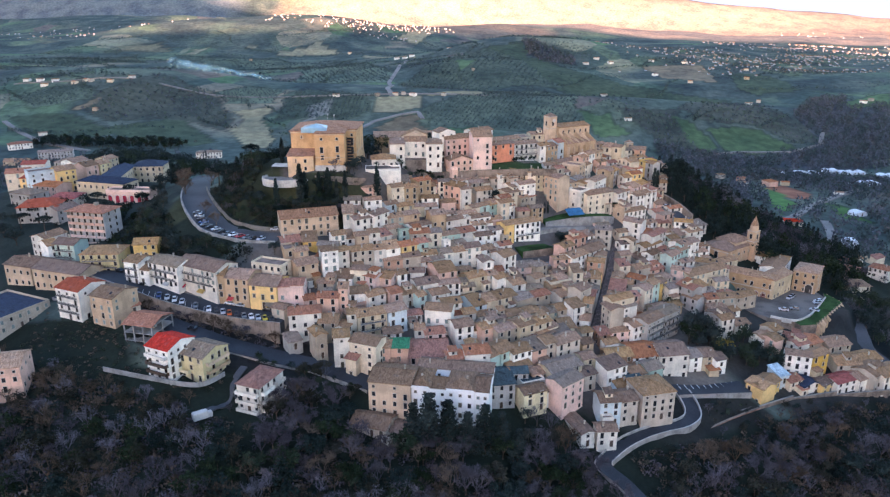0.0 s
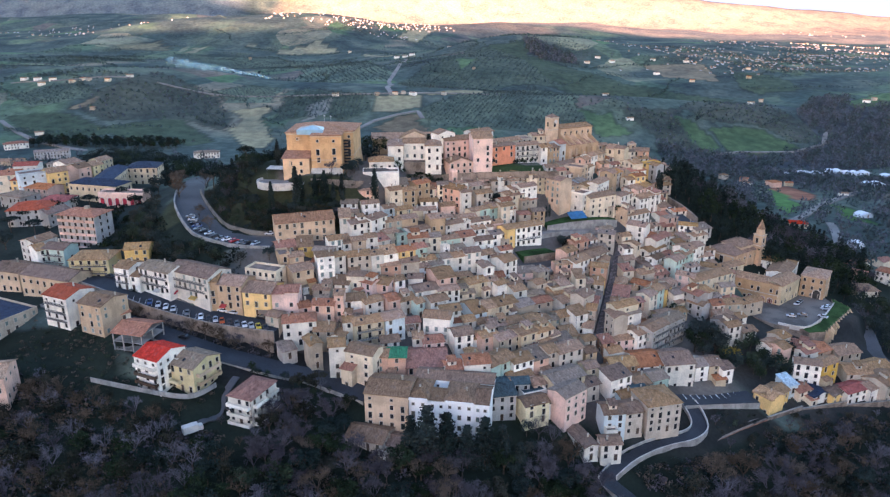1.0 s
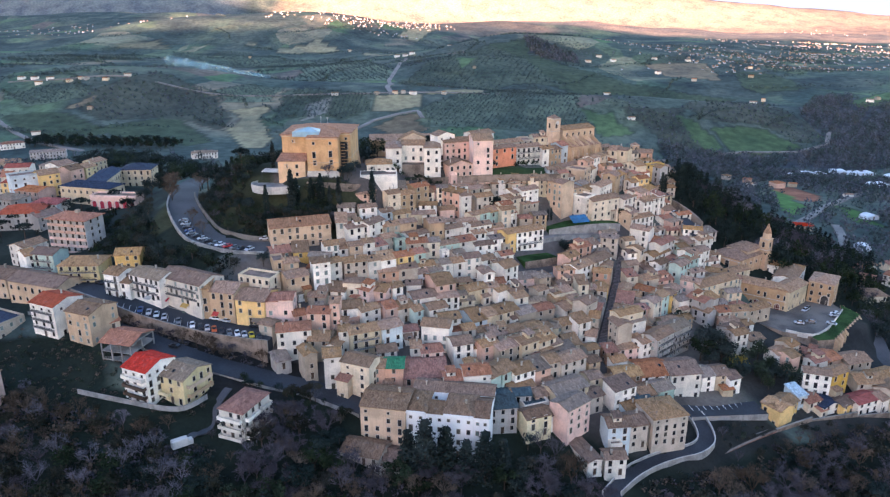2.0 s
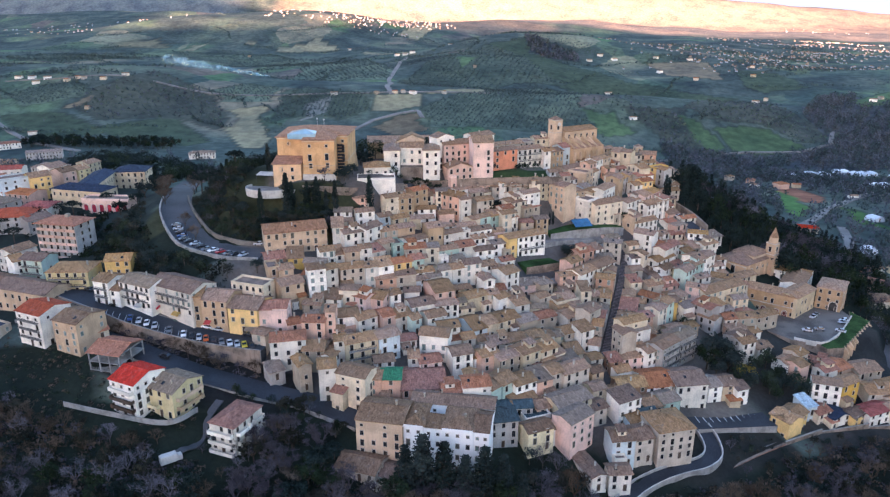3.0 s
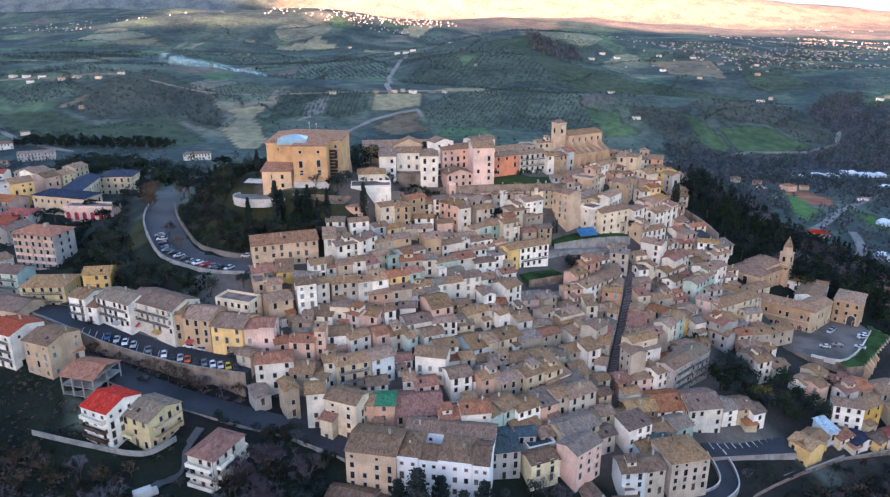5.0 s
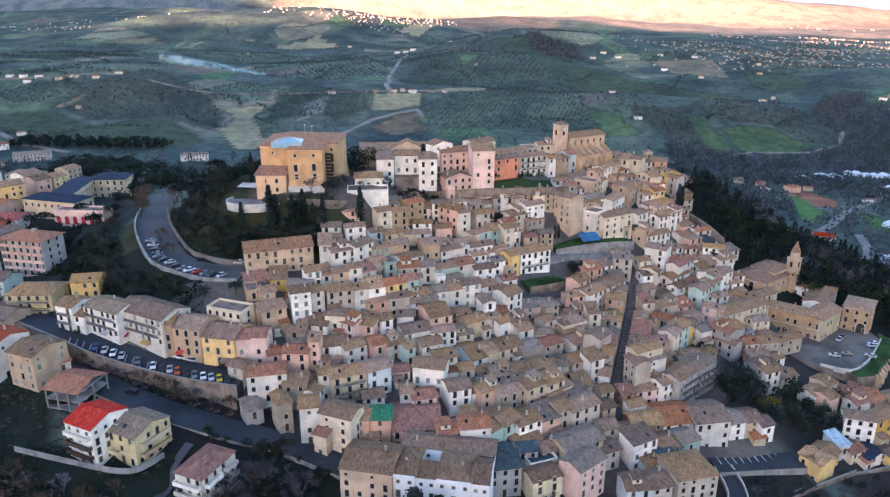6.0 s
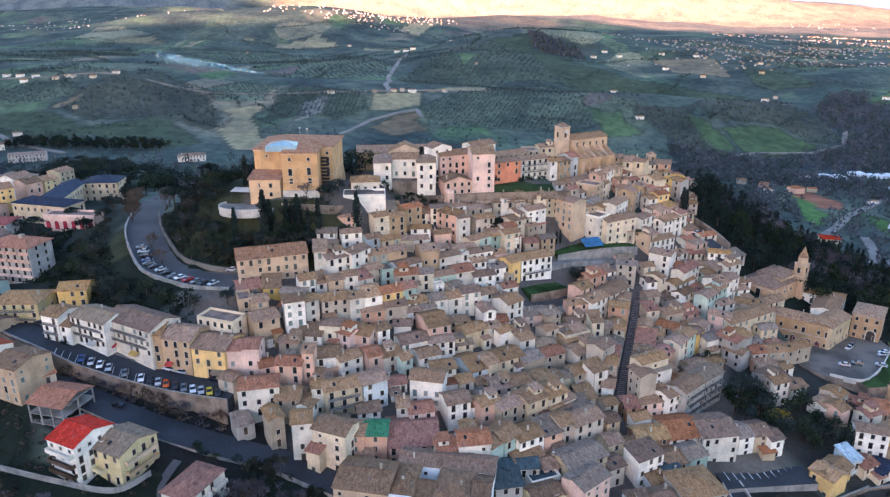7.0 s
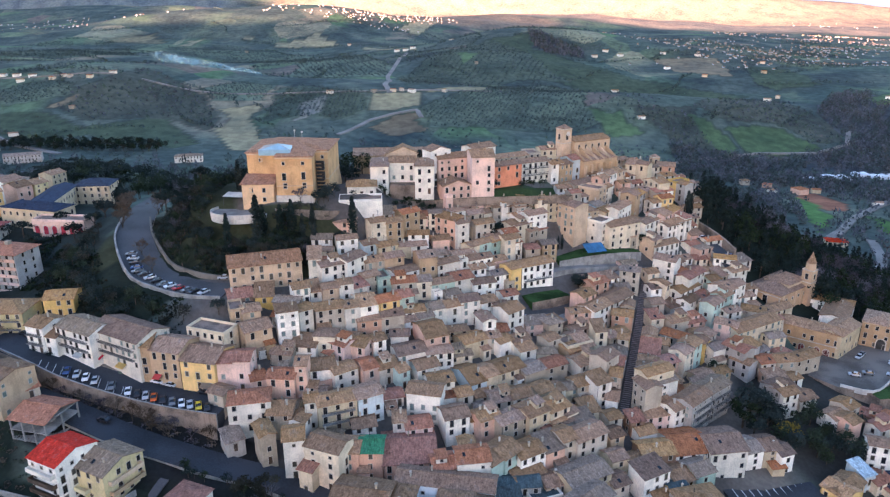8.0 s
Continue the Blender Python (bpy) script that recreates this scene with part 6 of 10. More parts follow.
house(-37.5, 230.3, 6.2, 5.8, 5.808, 6.0, -14, "white", "tan", "x", 2)
house(-33.3, 234.2, 6.9, 3.8, 5.808, 9.0, 12, "white", "tan", "g", 3)
house(-26.1, 234.8, 6.3, 11.0, 7.128, 9.0, 23, "cream", "tan", "g", 3, balconies=2)
house(-17.3, 238.6, 6.4, 7.6, 7.128, 9.0, 29, "blue", "tan", "g", 3)
house(-18.3, 251.2, 10.4, 4.8, 7.58621, 6.7, 30, "pink", "red", "g", 2)
house(-13.4, 253.8, 10.4, 6.3, 7.94334, 5.6, 30, "stone", "tan", "g", 2)
house(-8.6, 252.7, 9.4, 3.8, 5.808, 6.0, 37, "mint", "tan", "g", 2)
house(-1.4, 255.4, 9.0, 7.4, 7.128, 6.0, 26, "white", "tan", "g", 2)
house(-2.7, 241.3, 5.3, 9.9, 7.128, 9.0, -12, "white", "tan", "g", 3)
house(-11.3, 245.4, 7.6, 5.7, 5.808, 3.0, 17, "white", "red", "g", 1)
house(-35.2, 218.8, 2.3, 5.3, 7.128, 12.0, 11, "white", "tan", "g", 4)
house(-27.9, 216.7, 0.8, 10.2, 7.788, 12.0, -22, "cream", "tan", "g", 4)
house(-21.2, 219.4, 1.0, 4.8, 7.788, 9.0, -4, "salmon", "tan", "g", 3)
house(-15.8, 220.2, 0.6, 6.2, 7.788, 9.0, 0, "salmon", "green", "g", 3)
house(-5.5, 221.1, -0.3, 14.0, 15, 6.0, 6, "salmon", "red", "g", 2)
house(-9.0, 233.6, 3.9, 3.8, 6.468, 6.0, 6, "white", "tan", "g", 2)
house(-3.4, 232.5, 2.9, 7.4, 6.468, 6.0, 14, "pink", "red", "g", 2)
house(13.9, 253.3, 5.9, 5.7, 13.1862, 5.2, 32, "blue", "tan", "g", 2)
house(18.1, 256.2, 5.9, 4.6, 8.2409, 6.0, 33, "cream", "tan", "g", 2)
house(24.5, 260.2, 5.6, 9.9, 8.448, 6.0, 31, "cream", "tan", "g", 2)
house(32.1, 261.4, 4.4, 7.8, 7.128, 6.0, 33, "stone", "grey", "g", 2)
house(39.3, 266.0, 3.9, 8.6, 6.468, 6.0, 27, "stone", "red", "g", 2)
house(20.9, 246.7, 2.8, 6.5, 7.40857, 6.0, 20, "stone", "tan", "g", 2)
house(27.1, 248.4, 2.8, 6.4, 6.97163, 6.3, 22, "white", "tan", "g", 2)
house(9.7, 246.3, 4.8, 4.7, 5.808, 6.0, 21, "stone", "tan", "g", 2)
house(15.6, 250.6, 5.0, 5.8, 5.808, 3.0, 17, "stone", "tan", "g", 1)
house(34.7, 253.2, 2.2, 6.4, 6.468, 6.0, 33, "stone", "tan", "g", 2)
house(38.9, 254.5, 1.7, 4.1, 5.808, 6.0, 32, "white", "tan", "g", 2)
house(30.7, 238.6, -0.4, 7.9, 7.92678, 10.0, 35, "cream", "tan", "g", 3)
house(37.2, 242.9, -0.4, 7.6, 7.37183, 9.0, 35, "cream", "tan", "g", 3)
house(7.2, 234.4, 2.0, 7.0, 7.128, 9.0, 19, "white", "tan", "g", 3)
house(12.1, 237.1, 2.1, 2.7, 5.808, 6.0, 16, "white", "tan", "g", 2)
house(16.6, 235.4, 1.0, 6.9, 6.468, 9.0, 29, "salmon", "tan", "g", 3)
house(23.5, 235.8, 0.1, 9.9, 6.468, 9.0, 32, "stone", "tan", "g", 3)
house(53.0, 257.8, -0.5, 5.8, 5.808, 9.0, 28, "white", "tan", "s", 3)
house(51.4, 271.0, 2.4, 9.6, 8, 6.0, 35, "white", "tan", "f", 2)
house(49.2, 279.4, 4.6, 10.6, 8, 6.0, 27, "cream", "tan", "f", 2)
house(57.4, 267.3, 0.4, 7.5, 6.468, 12.0, 46, "stone", "tan", "g", 4)
house(48.1, 259.6, 0.9, 7.3, 6.468, 6.0, 26, "stone", "tan", "g", 2)
house(36.9, 241.4, -0.7, 5.3, 6.21198, 6.0, 34, "cream", "tan", "g", 2)
house(41.1, 244.5, -0.7, 5.0, 5.88178, 6.7, 36, "cream", "tan", "g", 2)
house(45.2, 242.1, -2.1, 6.5, 6.468, 6.0, 24, "white", "grey", "s", 2)
house(27.5, 225.0, -3.5, 8.2, 7.788, 9.0, 30, "white", "tan", "g", 3)
house(33.9, 228.3, -3.5, 6.2, 7.17662, 8.2, 28, "salmon", "grey", "s", 3)
house(38.5, 231.4, -3.5, 4.9, 7.55786, 9.3, 29, "stone", "tan", "g", 3)
house(45.3, 234.2, -4.0, 10.8, 7.128, 9.0, 31, "stone", "tan", "g", 3)
house(17.5, 220.1, -3.2, 4.7, 7.77983, 10.0, 45, "mint", "tan", "g", 3)
house(22.0, 223.7, -3.2, 6.7, 8.12713, 10.0, 44, "mint", "tan", "g", 3)
house(11.3, 217.6, -3.5, 8.8, 7.788, 12.0, 9, "white", "red", "g", 4)
house(4.0, 217.7, -2.5, 6.1, 7.128, 9.0, 12, "white", "red", "g", 3)
house(10.1, 223.9, -1.3, 4.4, 6.468, 9.0, 9, "white", "tan", "x", 3)
house(63.3, 255.9, -2.6, 7.0, 5.808, 12.0, -72, "stone", "tan", "g", 4)
house(73.5, 259.2, -3.9, 7.0, 12, 12.0, 25, "white", "grey", "f", 4)
house(70.5, 259.0, -3.6, 11.0, 5.808, 15.0, 27, "cream", "tan", "g", 5)
house(69.1, 250.9, -4.9, 9.8, 6.468, 6.0, 15, "pink", "tan", "h", 2)
house(76.6, 252.5, -6.0, 8.2, 6.468, 9.0, 34, "white", "tan", "g", 3)
house(83.0, 254.8, -6.7, 11.6, 7.128, 11.0, 42, "grey", "tan", "g", 4, balconies=3, rows=2.4)
house(91.6, 262.3, -6.9, 10.8, 7.128, 11.0, 39, "grey", "grey", "g", 4, balconies=3, rows=2.4)
house(75.2, 237.5, -10.9, 10.8, 13, 8.0, 10, "white", "red", "g", 3)
house(85.7, 237.5, -12.4, 11.4, 12.5, 10.2, 9, "white", "old", "g", 3, rows=2.8)
house(95.6, 242.1, -13.0, 5.7, 8.448, 7.4, 19, "white", "grey", "g", 3)
house(101.3, 243.7, -13.4, 5.7, 8.448, 7.3, 11, "cream", "old", "g", 3)
house(105.7, 242.8, -14.0, 5.1, 7.128, 7.0, 21, "white", "old", "g", 2)
house(64.8, 234.9, -7.5, 9.9, 7.788, 6.0, 10, "brown", "ochre", "g", 2)
house(117.0, 268.1, -9.2, 8.4, 9.0, 8.6, 28, "grey", "old", "g", 3)
house(116.4, 266.6, -9.7, 6.4, 5.808, 9.0, 21, "white", "tan", "g", 3)
house(117.2, 286.3, -6.6, 6.0, 6.47498, 6.7, 13, "stone", "red", "g", 2)
house(124.0, 287.2, -6.6, 7.6, 6.44742, 6.7, 10, "stone", "tan", "g", 2)
house(134.0, 292.1, -7.2, 12.7, 5.94, 6.0, 25, "stone", "tan", "g", 2)
house(106.3, 285.4, -5.0, 7.4, 5.808, 6.0, -51, "grey", "tan", "g", 2)
house(-17.9, 201.4, -5.7, 14.0, 13, 12.0, -11, "ochre", "old", "g", 4, rows=3.2)
house(19.0, 209.0, -7.5, 9.2, 5.808, 9.0, 11, "grey", "blue", "s", 3)
house(21.9, 217.3, -5.0, 13.8, 6.468, 6.0, 4, "grey", "blue", "g", 2)
house(30.3, 207.9, -7.8, 8.7, 6.468, 7.0, 23, "lemon", "old", "g", 3)
house(37.6, 213.4, -8.8, 6.9, 6.468, 6.0, 30, "white", "old", "g", 2)
house(43.2, 211.0, -10.6, 10.8, 7.788, 12.0, 40, "pink", "grey", "g", 4)
house(42.6, 220.1, -7.5, 13.1, 8.448, 9.0, 29, "cream", "grey", "g", 3)
house(26.7, 221.2, -4.5, 9.3, 7.128, 6.0, 27, "pink", "tan", "g", 2)
house(33.5, 219.6, -6.1, 6.7, 6.468, 6.0, 19, "ochre", "tan", "g", 2)
house(30.4, 215.3, -7.0, 8.6, 9, 6.0, 21, "white", "blue", "f", 2)
house(55.7, 208.4, -13.7, 7.2, 7.788, 9.0, 7, "blue", "old", "g", 3)
house(62.6, 210.6, -13.9, 6.7, 8.448, 8.2, 15, "stone", "old", "g", 3)

house(72.9, 212.2, -13.9, 12.2, 12, 10.4, 14, "stone", "tan", "h", 4, sides=["front", "right"], rows=2.7)
house(63.1, 220.9, -11.1, 5.5, 6.3496, 5.2, 23, "blue", "tan", "g", 2)
house(68.1, 222.9, -11.1, 5.2, 6.26558, 6.0, 21, "yellow", "blue", "g", 2)
house(70.3, 227.3, -10.9, 6.5, 8.38453, 6.3, 23, "grey", "tan", "g", 2)
house(76.5, 229.6, -10.9, 6.8, 7.73922, 7.0, 23, "mint", "grey", "g", 2)
house(61.2, 224.6, -9.5, 9.2, 6.468, 9.0, 28, "white", "old", "s", 3)
house(46.6, 199.0, -15.6, 5.2, 15.0, 5.0, 21, "white", "old", "x", 2)
house(53.0, 199.6, -16.2, 6.6, 5.4, 6.0, 4, "white", "tan", "g", 2)
house(27.4, 341.6, 35.2, 10.1, 6.468, 6.0, 18, "stone", "tan", "g", 2)
house(34.6, 341.8, 34.5, 6.6, 6.00584, 6.7, 31, "stone", "tan", "g", 2)
house(40.7, 345.2, 34.5, 7.2, 6.44587, 6.0, 31, "stone", "tan", "g", 2)
house(15.1, 335.9, 34.1, 5.6, 5.71261, 6.3, 27, "yellow", "tan", "g", 2)
house(19.8, 338.2, 34.1, 4.9, 5.82203, 5.2, 28, "cream", "tan", "g", 2)
house(123.4, 317.6, -0.3, 8.8, 6.468, 6.0, -26, "stone", "tan", "g", 2)
house(135.2, 320.9, -1.4, 16.5, 5.94, 6.0, 29, "cream", "tan", "g", 2)
house(18.7, 327.0, 29.6, 8.4, 5.808, 9.0, 26, "stone", "tan", "g", 3)
house(34.6, 333.4, 27.2, 8.2, 5.808, 9.0, 35, "cream", "tan", "g", 3)
house(38.8, 334.1, 26.4, 5.6, 6.11967, 7.0, 42, "stone", "tan", "g", 2)
house(42.7, 338.0, 26.4, 5.5, 5.68286, 6.3, 41, "stone", "red", "g", 2)
house(128.9, 312.4, -2.4, 12.7, 5.808, 6.0, 23, "stone", "red", "g", 2)
house(36.6, 343.1, 33.6, 10.3, 5.808, 9.0, 24, "stone", "tan", "g", 3)
house(43.1, 343.7, 33.7, 4.8, 5.20971, 10.0, 33, "cream", "tan", "g", 3)
house(48.1, 346.8, 33.7, 6.9, 5.52373, 9.0, 34, "cream", "tan", "g", 3)
house(54.9, 357.7, 31.8, 5.9, 5.49403, 8.2, 25, "stone", "tan", "g", 3)
house(59.6, 360.6, 31.8, 5.1, 5.24886, 10.0, 23, "stone", "red", "g", 3)
house(35.7, 338.6, 29.1, 9.5, 6.468, 9.0, 31, "white", "tan", "g", 3)
house(-24.4, 193.8, -7.9, 12.5, 9.8, 3.0, -19, "stone", "old", "g", 1)
house(-15.5, 192.9, -9.4, 7.5, 7.8, 3.0, -26, "stone", "old", "g", 1)
house(18.4, 342.6, 46.2, 9.2, 14, 15.0, 7, "pink", "tan", "g", 5)
house(7.4, 354.3, 46.5, 15.0, 8.448, 12.0, 23, "pink", "tan", "g", 4)
house(8.1, 340.7, 41.1, 11.9, 8.448, 9.0, 19, "pink", "tan", "x", 3)
house(29.4, 354.1, 46.5, 13.5, 7.128, 9.0, 30, "orange", "tan", "g", 3)
house(44.0, 380.2, 42.0, 15.0, 7.788, 9.0, 25, "white", "tan", "g", 3, balconies=2)
house(20.2, 371.5, 44.4, 12.8, 8.448, 15.0, 38, "white", "tan", "g", 5)
house(33.0, 381.8, 44.0, 18.9, 7.128, 9.0, 29, "stone", "tan", "g", 3)
house(45.2, 395.6, 43.2, 6.3, 10.3177, 8.2, 14, "stone", "red", "f", 3)
house(53.1, 397.2, 43.2, 10.0, 7.55123, 10.0, 14, "cream", "tan", "g", 3)
house(1.2, 354.6, 46.5, 9.5, 7.128, 15.0, 31, "white", "tan", "x", 5)
house(58.8, 384.9, 40.3, 8.2, 8.33225, 8.6, 38, "ochre", "tan", "g", 3)
house(64.5, 389.5, 40.3, 6.4, 8.01313, 10.0, 38, "blue", "red", "g", 3)
house(54.3, 382.6, 40.7, 6.9, 6.468, 9.0, 33, "white", "tan", "g", 3)
house(92.4, 400.9, 35.9, 5.3, 10.9934, 9.3, -35, "cream", "ochre", "g", 3)
house(96.8, 397.5, 35.9, 5.8, 6.6799, 10.0, -34, "cream", "tan", "g", 3)
house(113.3, 414.1, 32.2, 9.0, 9, 9.0, -17, "salmon", "tan", "g", 3)
house(222.1, 721.0, -48.9, 23.5, 9, 9.0, 40, "salmon", "tan", "g", 3)
house(111.2, 395.7, 29.8, 5.6, 9.23921, 8.2, -58, "yellow", "ochre", "f", 3)
house(114.3, 391.2, 29.8, 5.5, 5.83063, 8.2, -58, "grey", "tan", "g", 3)
house(221.0, 679.7, -45.7, 21.5, 10, 6.0, 24, "cream", "tan", "g", 2)
house(98.7, 385.7, 31.6, 10.3, 6.468, 9.0, -62, "cream", "tan", "x", 3)
house(75.8, 377.4, 35.3, 6.6, 5.84603, 9.0, 49, "salmon", "tan", "g", 3)
house(80.1, 383.0, 35.3, 7.5, 6.40934, 9.7, 50, "white", "tan", "g", 3)
house(85.3, 388.5, 35.3, 7.5, 6.32417, 9.7, 50, "ochre", "ochre", "g", 3)
house(72.5, 368.1, 32.5, 7.9, 10.2074, 9.3, 55, "ochre", "tan", "f", 3)
house(76.7, 374.7, 32.5, 7.6, 5.69015, 8.2, 54, "cream", "tan", "g", 3)
house(84.9, 376.4, 31.9, 7.5, 6.468, 6.0, -44, "white", "tan", "g", 2)
house(88.5, 369.5, 29.4, 6.3, 6.82567, 9.3, 54, "ochre", "tan", "g", 3)
house(92.2, 375.2, 29.4, 7.3, 6.89419, 8.2, 54, "grey", "ochre", "g", 3)
house(96.2, 380.3, 29.4, 5.6, 6.80196, 8.6, 55, "ochre", "tan", "g", 3)
house(98.1, 371.1, 26.0, 4.9, 6.05305, 8.6, 26, "white", "tan", "g", 3)
house(103.3, 373.6, 26.0, 6.7, 5.88734, 10.0, 25, "yellow", "red", "g", 3)
house(101.3, 379.5, 28.6, 5.1, 6.88174, 8.6, 33, "stone", "red", "g", 3)
house(106.2, 382.8, 28.6, 6.7, 6.20988, 8.2, 33, "white", "red", "g", 3)
house(100.9, 362.3, 22.3, 7.7, 9.05618, 9.3, 49, "pink", "ochre", "f", 3)
house(106.2, 368.1, 22.3, 7.9, 6.32776, 9.7, 51, "pink", "ochre", "g", 3)
house(101.4, 357.2, 19.6, 6.4, 6.28847, 8.6, 38, "white", "tan", "g", 3)
house(106.0, 361.2, 19.6, 5.7, 6.86611, 8.2, 39, "white", "tan", "s", 3)
house(110.4, 364.1, 19.6, 4.9, 10.3335, 10.0, 39, "white", "red", "f", 3)
house(90.4, 353.4, 21.0, 7.4, 6.26815, 9.7, 47, "white", "tan", "g", 3)
house(94.9, 358.9, 21.0, 6.8, 5.71911, 9.3, 45, "white", "tan", "g", 3)
house(78.2, 346.2, 20.1, 16.7, 7.788, 12.0, 30, "cream", "tan", "g", 4)
house(70.3, 345.2, 21.8, 8.4, 8, 12.0, 44, "white", "tan", "f", 4)
house(70.3, 359.0, 27.7, 6.7, 6.63571, 9.0, 47, "blue", "grey", "g", 3)
house(72.9, 354.8, 26.3, 7.2, 6.8964, 9.3, 51, "cream", "tan", "g", 3)
house(78.0, 360.5, 26.3, 8.1, 6.21562, 8.6, 52, "cream", "tan", "g", 3)
house(80.3, 357.4, 24.8, 13.7, 5.808, 12.0, 54, "white", "tan", "g", 4)
house(63.3, 365.3, 32.8, 16.5, 6.468, 6.0, 37, "white", "tan", "g", 2)
house(50.7, 346.7, 28.9, 15.6, 8.448, 12.0, -49, "ochre", "tan", "g", 4)
house(62.2, 349.4, 25.7, 12.0, 8.448, 11.0, 24, "ochre", "tan", "h", 4)
house(32.4, 333.2, 27.8, 9.2, 5.808, 9.0, 44, "cream", "tan", "g", 3)
house(40.5, 337.5, 27.2, 9.5, 6.468, 12.0, 32, "white", "tan", "g", 4)
house(29.0, 342.2, 37.0, 6.6, 7, 6.0, 33, "white", "tan", "f", 2)
house(35.0, 342.2, 36.4, 7.8, 6.24665, 6.0, 24, "stone", "tan", "g", 2)
house(41.5, 345.8, 36.4, 7.0, 6.11838, 6.7, 26, "white", "grey", "g", 2)
house(67.8, 377.5, 36.4, 17.7, 6.468, 6.0, 39, "stone", "tan", "g", 2)
house(-21.0, 310.9, 34.4, 5.9, 6.03132, 9.7, 29, "cream", "tan", "g", 3)
house(-15.4, 314.0, 34.4, 6.9, 5.92297, 8.6, 27, "ochre", "tan", "g", 3)
house(-9.5, 321.2, 35.8, 7.7, 5.808, 9.0, 39, "ochre", "red", "g", 3)
house(3.3, 323.0, 32.7, 10.0, 7.788, 9.0, -39, "salmon", "tan", "g", 3)
house(9.0, 329.6, 33.7, 5.0, 5.808, 9.0, 30, "white", "tan", "h", 3)
house(10.1, 319.4, 29.1, 5.0, 5.2, 12.0, 27, "white", "tan", "g", 4)
house(15.5, 331.0, 32.3, 6.7, 5.808, 9.0, 29, "stone", "tan", "g", 3)
house(29.1, 326.6, 26.0, 6.0, 5.808, 9.0, 30, "white", "red", "g", 3)
house(23.2, 324.8, 27.2, 7.6, 6.468, 6.0, 23, "mint", "tan", "g", 2)
house(92.7, 347.5, 16.2, 6.7, 6.48454, 9.0, 46, "ochre", "tan", "g", 3)
house(-121.9, 258.8, 17.9, 6.9, 9, 9.0, -20, "white", "tan", "g", 3, balconies=2)
house(-117.4, 257.7, 18.1, 6.0, 9, 6.0, -18, "white", "tan", "g", 2)
house(-108.7, 255.9, 18.3, 15.0, 10, 8.6, -26, "white", "grey", "g", 3, balconies=2, rows=2.5)
house(-95.1, 252.8, 17.7, 20.8, 12, 9.0, -28, "white", "old", "g", 3, balconies=2, sides=["front", "right"], rows=2.5)
house(-84.6, 248.7, 16.3, 3.6, 11, 9.0, 0, "ochre", "tan", "g", 3)
house(-78.1, 247.2, 15.5, 9.6, 11, 9.0, -14, "ochre", "tan", "g", 3)
house(-68.6, 255.8, 17.9, 13.4, 7, 9.0, -20, "cream", "tan", "f", 3)
house(-67.7, 244.5, 13.8, 10.8, 12, 9.0, -12, "yellow", "tan", "g", 3)
house(-60.5, 244.7, 13.1, 4.9, 8.31577, 9.3, 3, "pink", "red", "g", 3)
house(-55.3, 244.7, 13.1, 5.4, 8.23024, 9.7, 2, "pink", "red", "g", 3)
house(-60.8, 237.2, 10.8, 5.4, 5.2, 6.0, -23, "stone", "tan", "g", 2)
house(-156.4, 236.9, 8.7, 27.8, 24, 6.0, 65, "stone", "slate", "f", 2)
house(-476.9, 792.2, -29.9, 24.0, 11, 6.0, 35, "white", "red", "h", 2)
house(-415.8, 750.0, -34.0, 33.4, 13, 9.0, 22, "grey", "grey", "g", 3)
house(-440.0, 715.5, -34.0, 22.3, 11, 6.0, 7, "ochre", "ochre", "g", 2)
house(-398.6, 655.3, -33.7, 13.9, 11, 9.0, 32, "cream", "red", "g", 3)
house(-213.5, 368.8, 26.1, 12.5, 10, 12.0, 41, "blue", "grey", "f", 4)
house(-202.9, 373.6, 26.1, 9.6, 10, 12.0, 47, "yellow", "tan", "g", 4)
house(-207.2, 398.8, 25.7, 10.2, 10, 12.0, 68, "white", "tan", "g", 4)
house(-197.6, 391.0, 25.9, 8.0, 10, 11.0, 64, "pink", "old", "g", 4)
house(-193.6, 398.6, 25.9, 7.0, 10, 10.5, 64, "lemon", "tan", "g", 4)
house(-215.3, 453.9, 19.0, 9.7, 10, 9.0, 70, "cream", "tan", "g", 3)
house(-215.1, 348.5, 24.3, 14.6, 11, 7.0, -22, "grey", "grey", "h", 2)
house(-222, 372, 25.0, 11.0, 10, 9.0, 12, "yellow", "clay", "h", 3)
house(-236, 384, 25.0, 12.0, 10, 9.0, 20, "cream", "red", "g", 3)
house(-243, 412, 25.0, 13.0, 10, 8.0, 12, "white", "clay", "g", 2)
house(-222, 410, 25.0, 17.0, 11, 9.5, -14, "grey", "grey", "h", 3)
house(-211.4, 363.4, 25.7, 16.9, 11, 6.0, -17, "pink", "red", "g", 2)
house(-197.6, 331.6, 21.0, 18.6, 16, 8.0, 10, "grey", "clay", "h", 3)
house(-193.9, 346.7, 23.3, 13.7, 12, 6.0, -0, "white", "clay", "h", 2)
house(-184.0, 334.7, 21.6, 11.9, 10, 6.0, 61, "grey", "old", "g", 2)


house(-179.0, 297.0, 15.7, 9.0, 11, 9.0, -25, "white", "tan", "x", 3)
house(-162.0, 285.6, 16.2, 10.0, 9, 9.0, -12, "mint", "old", "g", 3, balconies=2, sides=["front", "right"])
house(-166.7, 286.2, 15.8, 4.1, 9, 9.0, 48, "white", "tan", "g", 3)
house(-139.0, 268.8, 18.0, 15.4, 12, 8.6, 2, "lemon", "ochre", "h", 3, balconies=2, sides=["front", "right"])
house(-123.2, 276.3, 22.3, 9.3, 9, 6.0, 9, "yellow", "ochre", "g", 2)
house(-174.1, 270.9, 12.4, 13.5, 12, 8.6, -17, "ochre", "old", "g", 2)
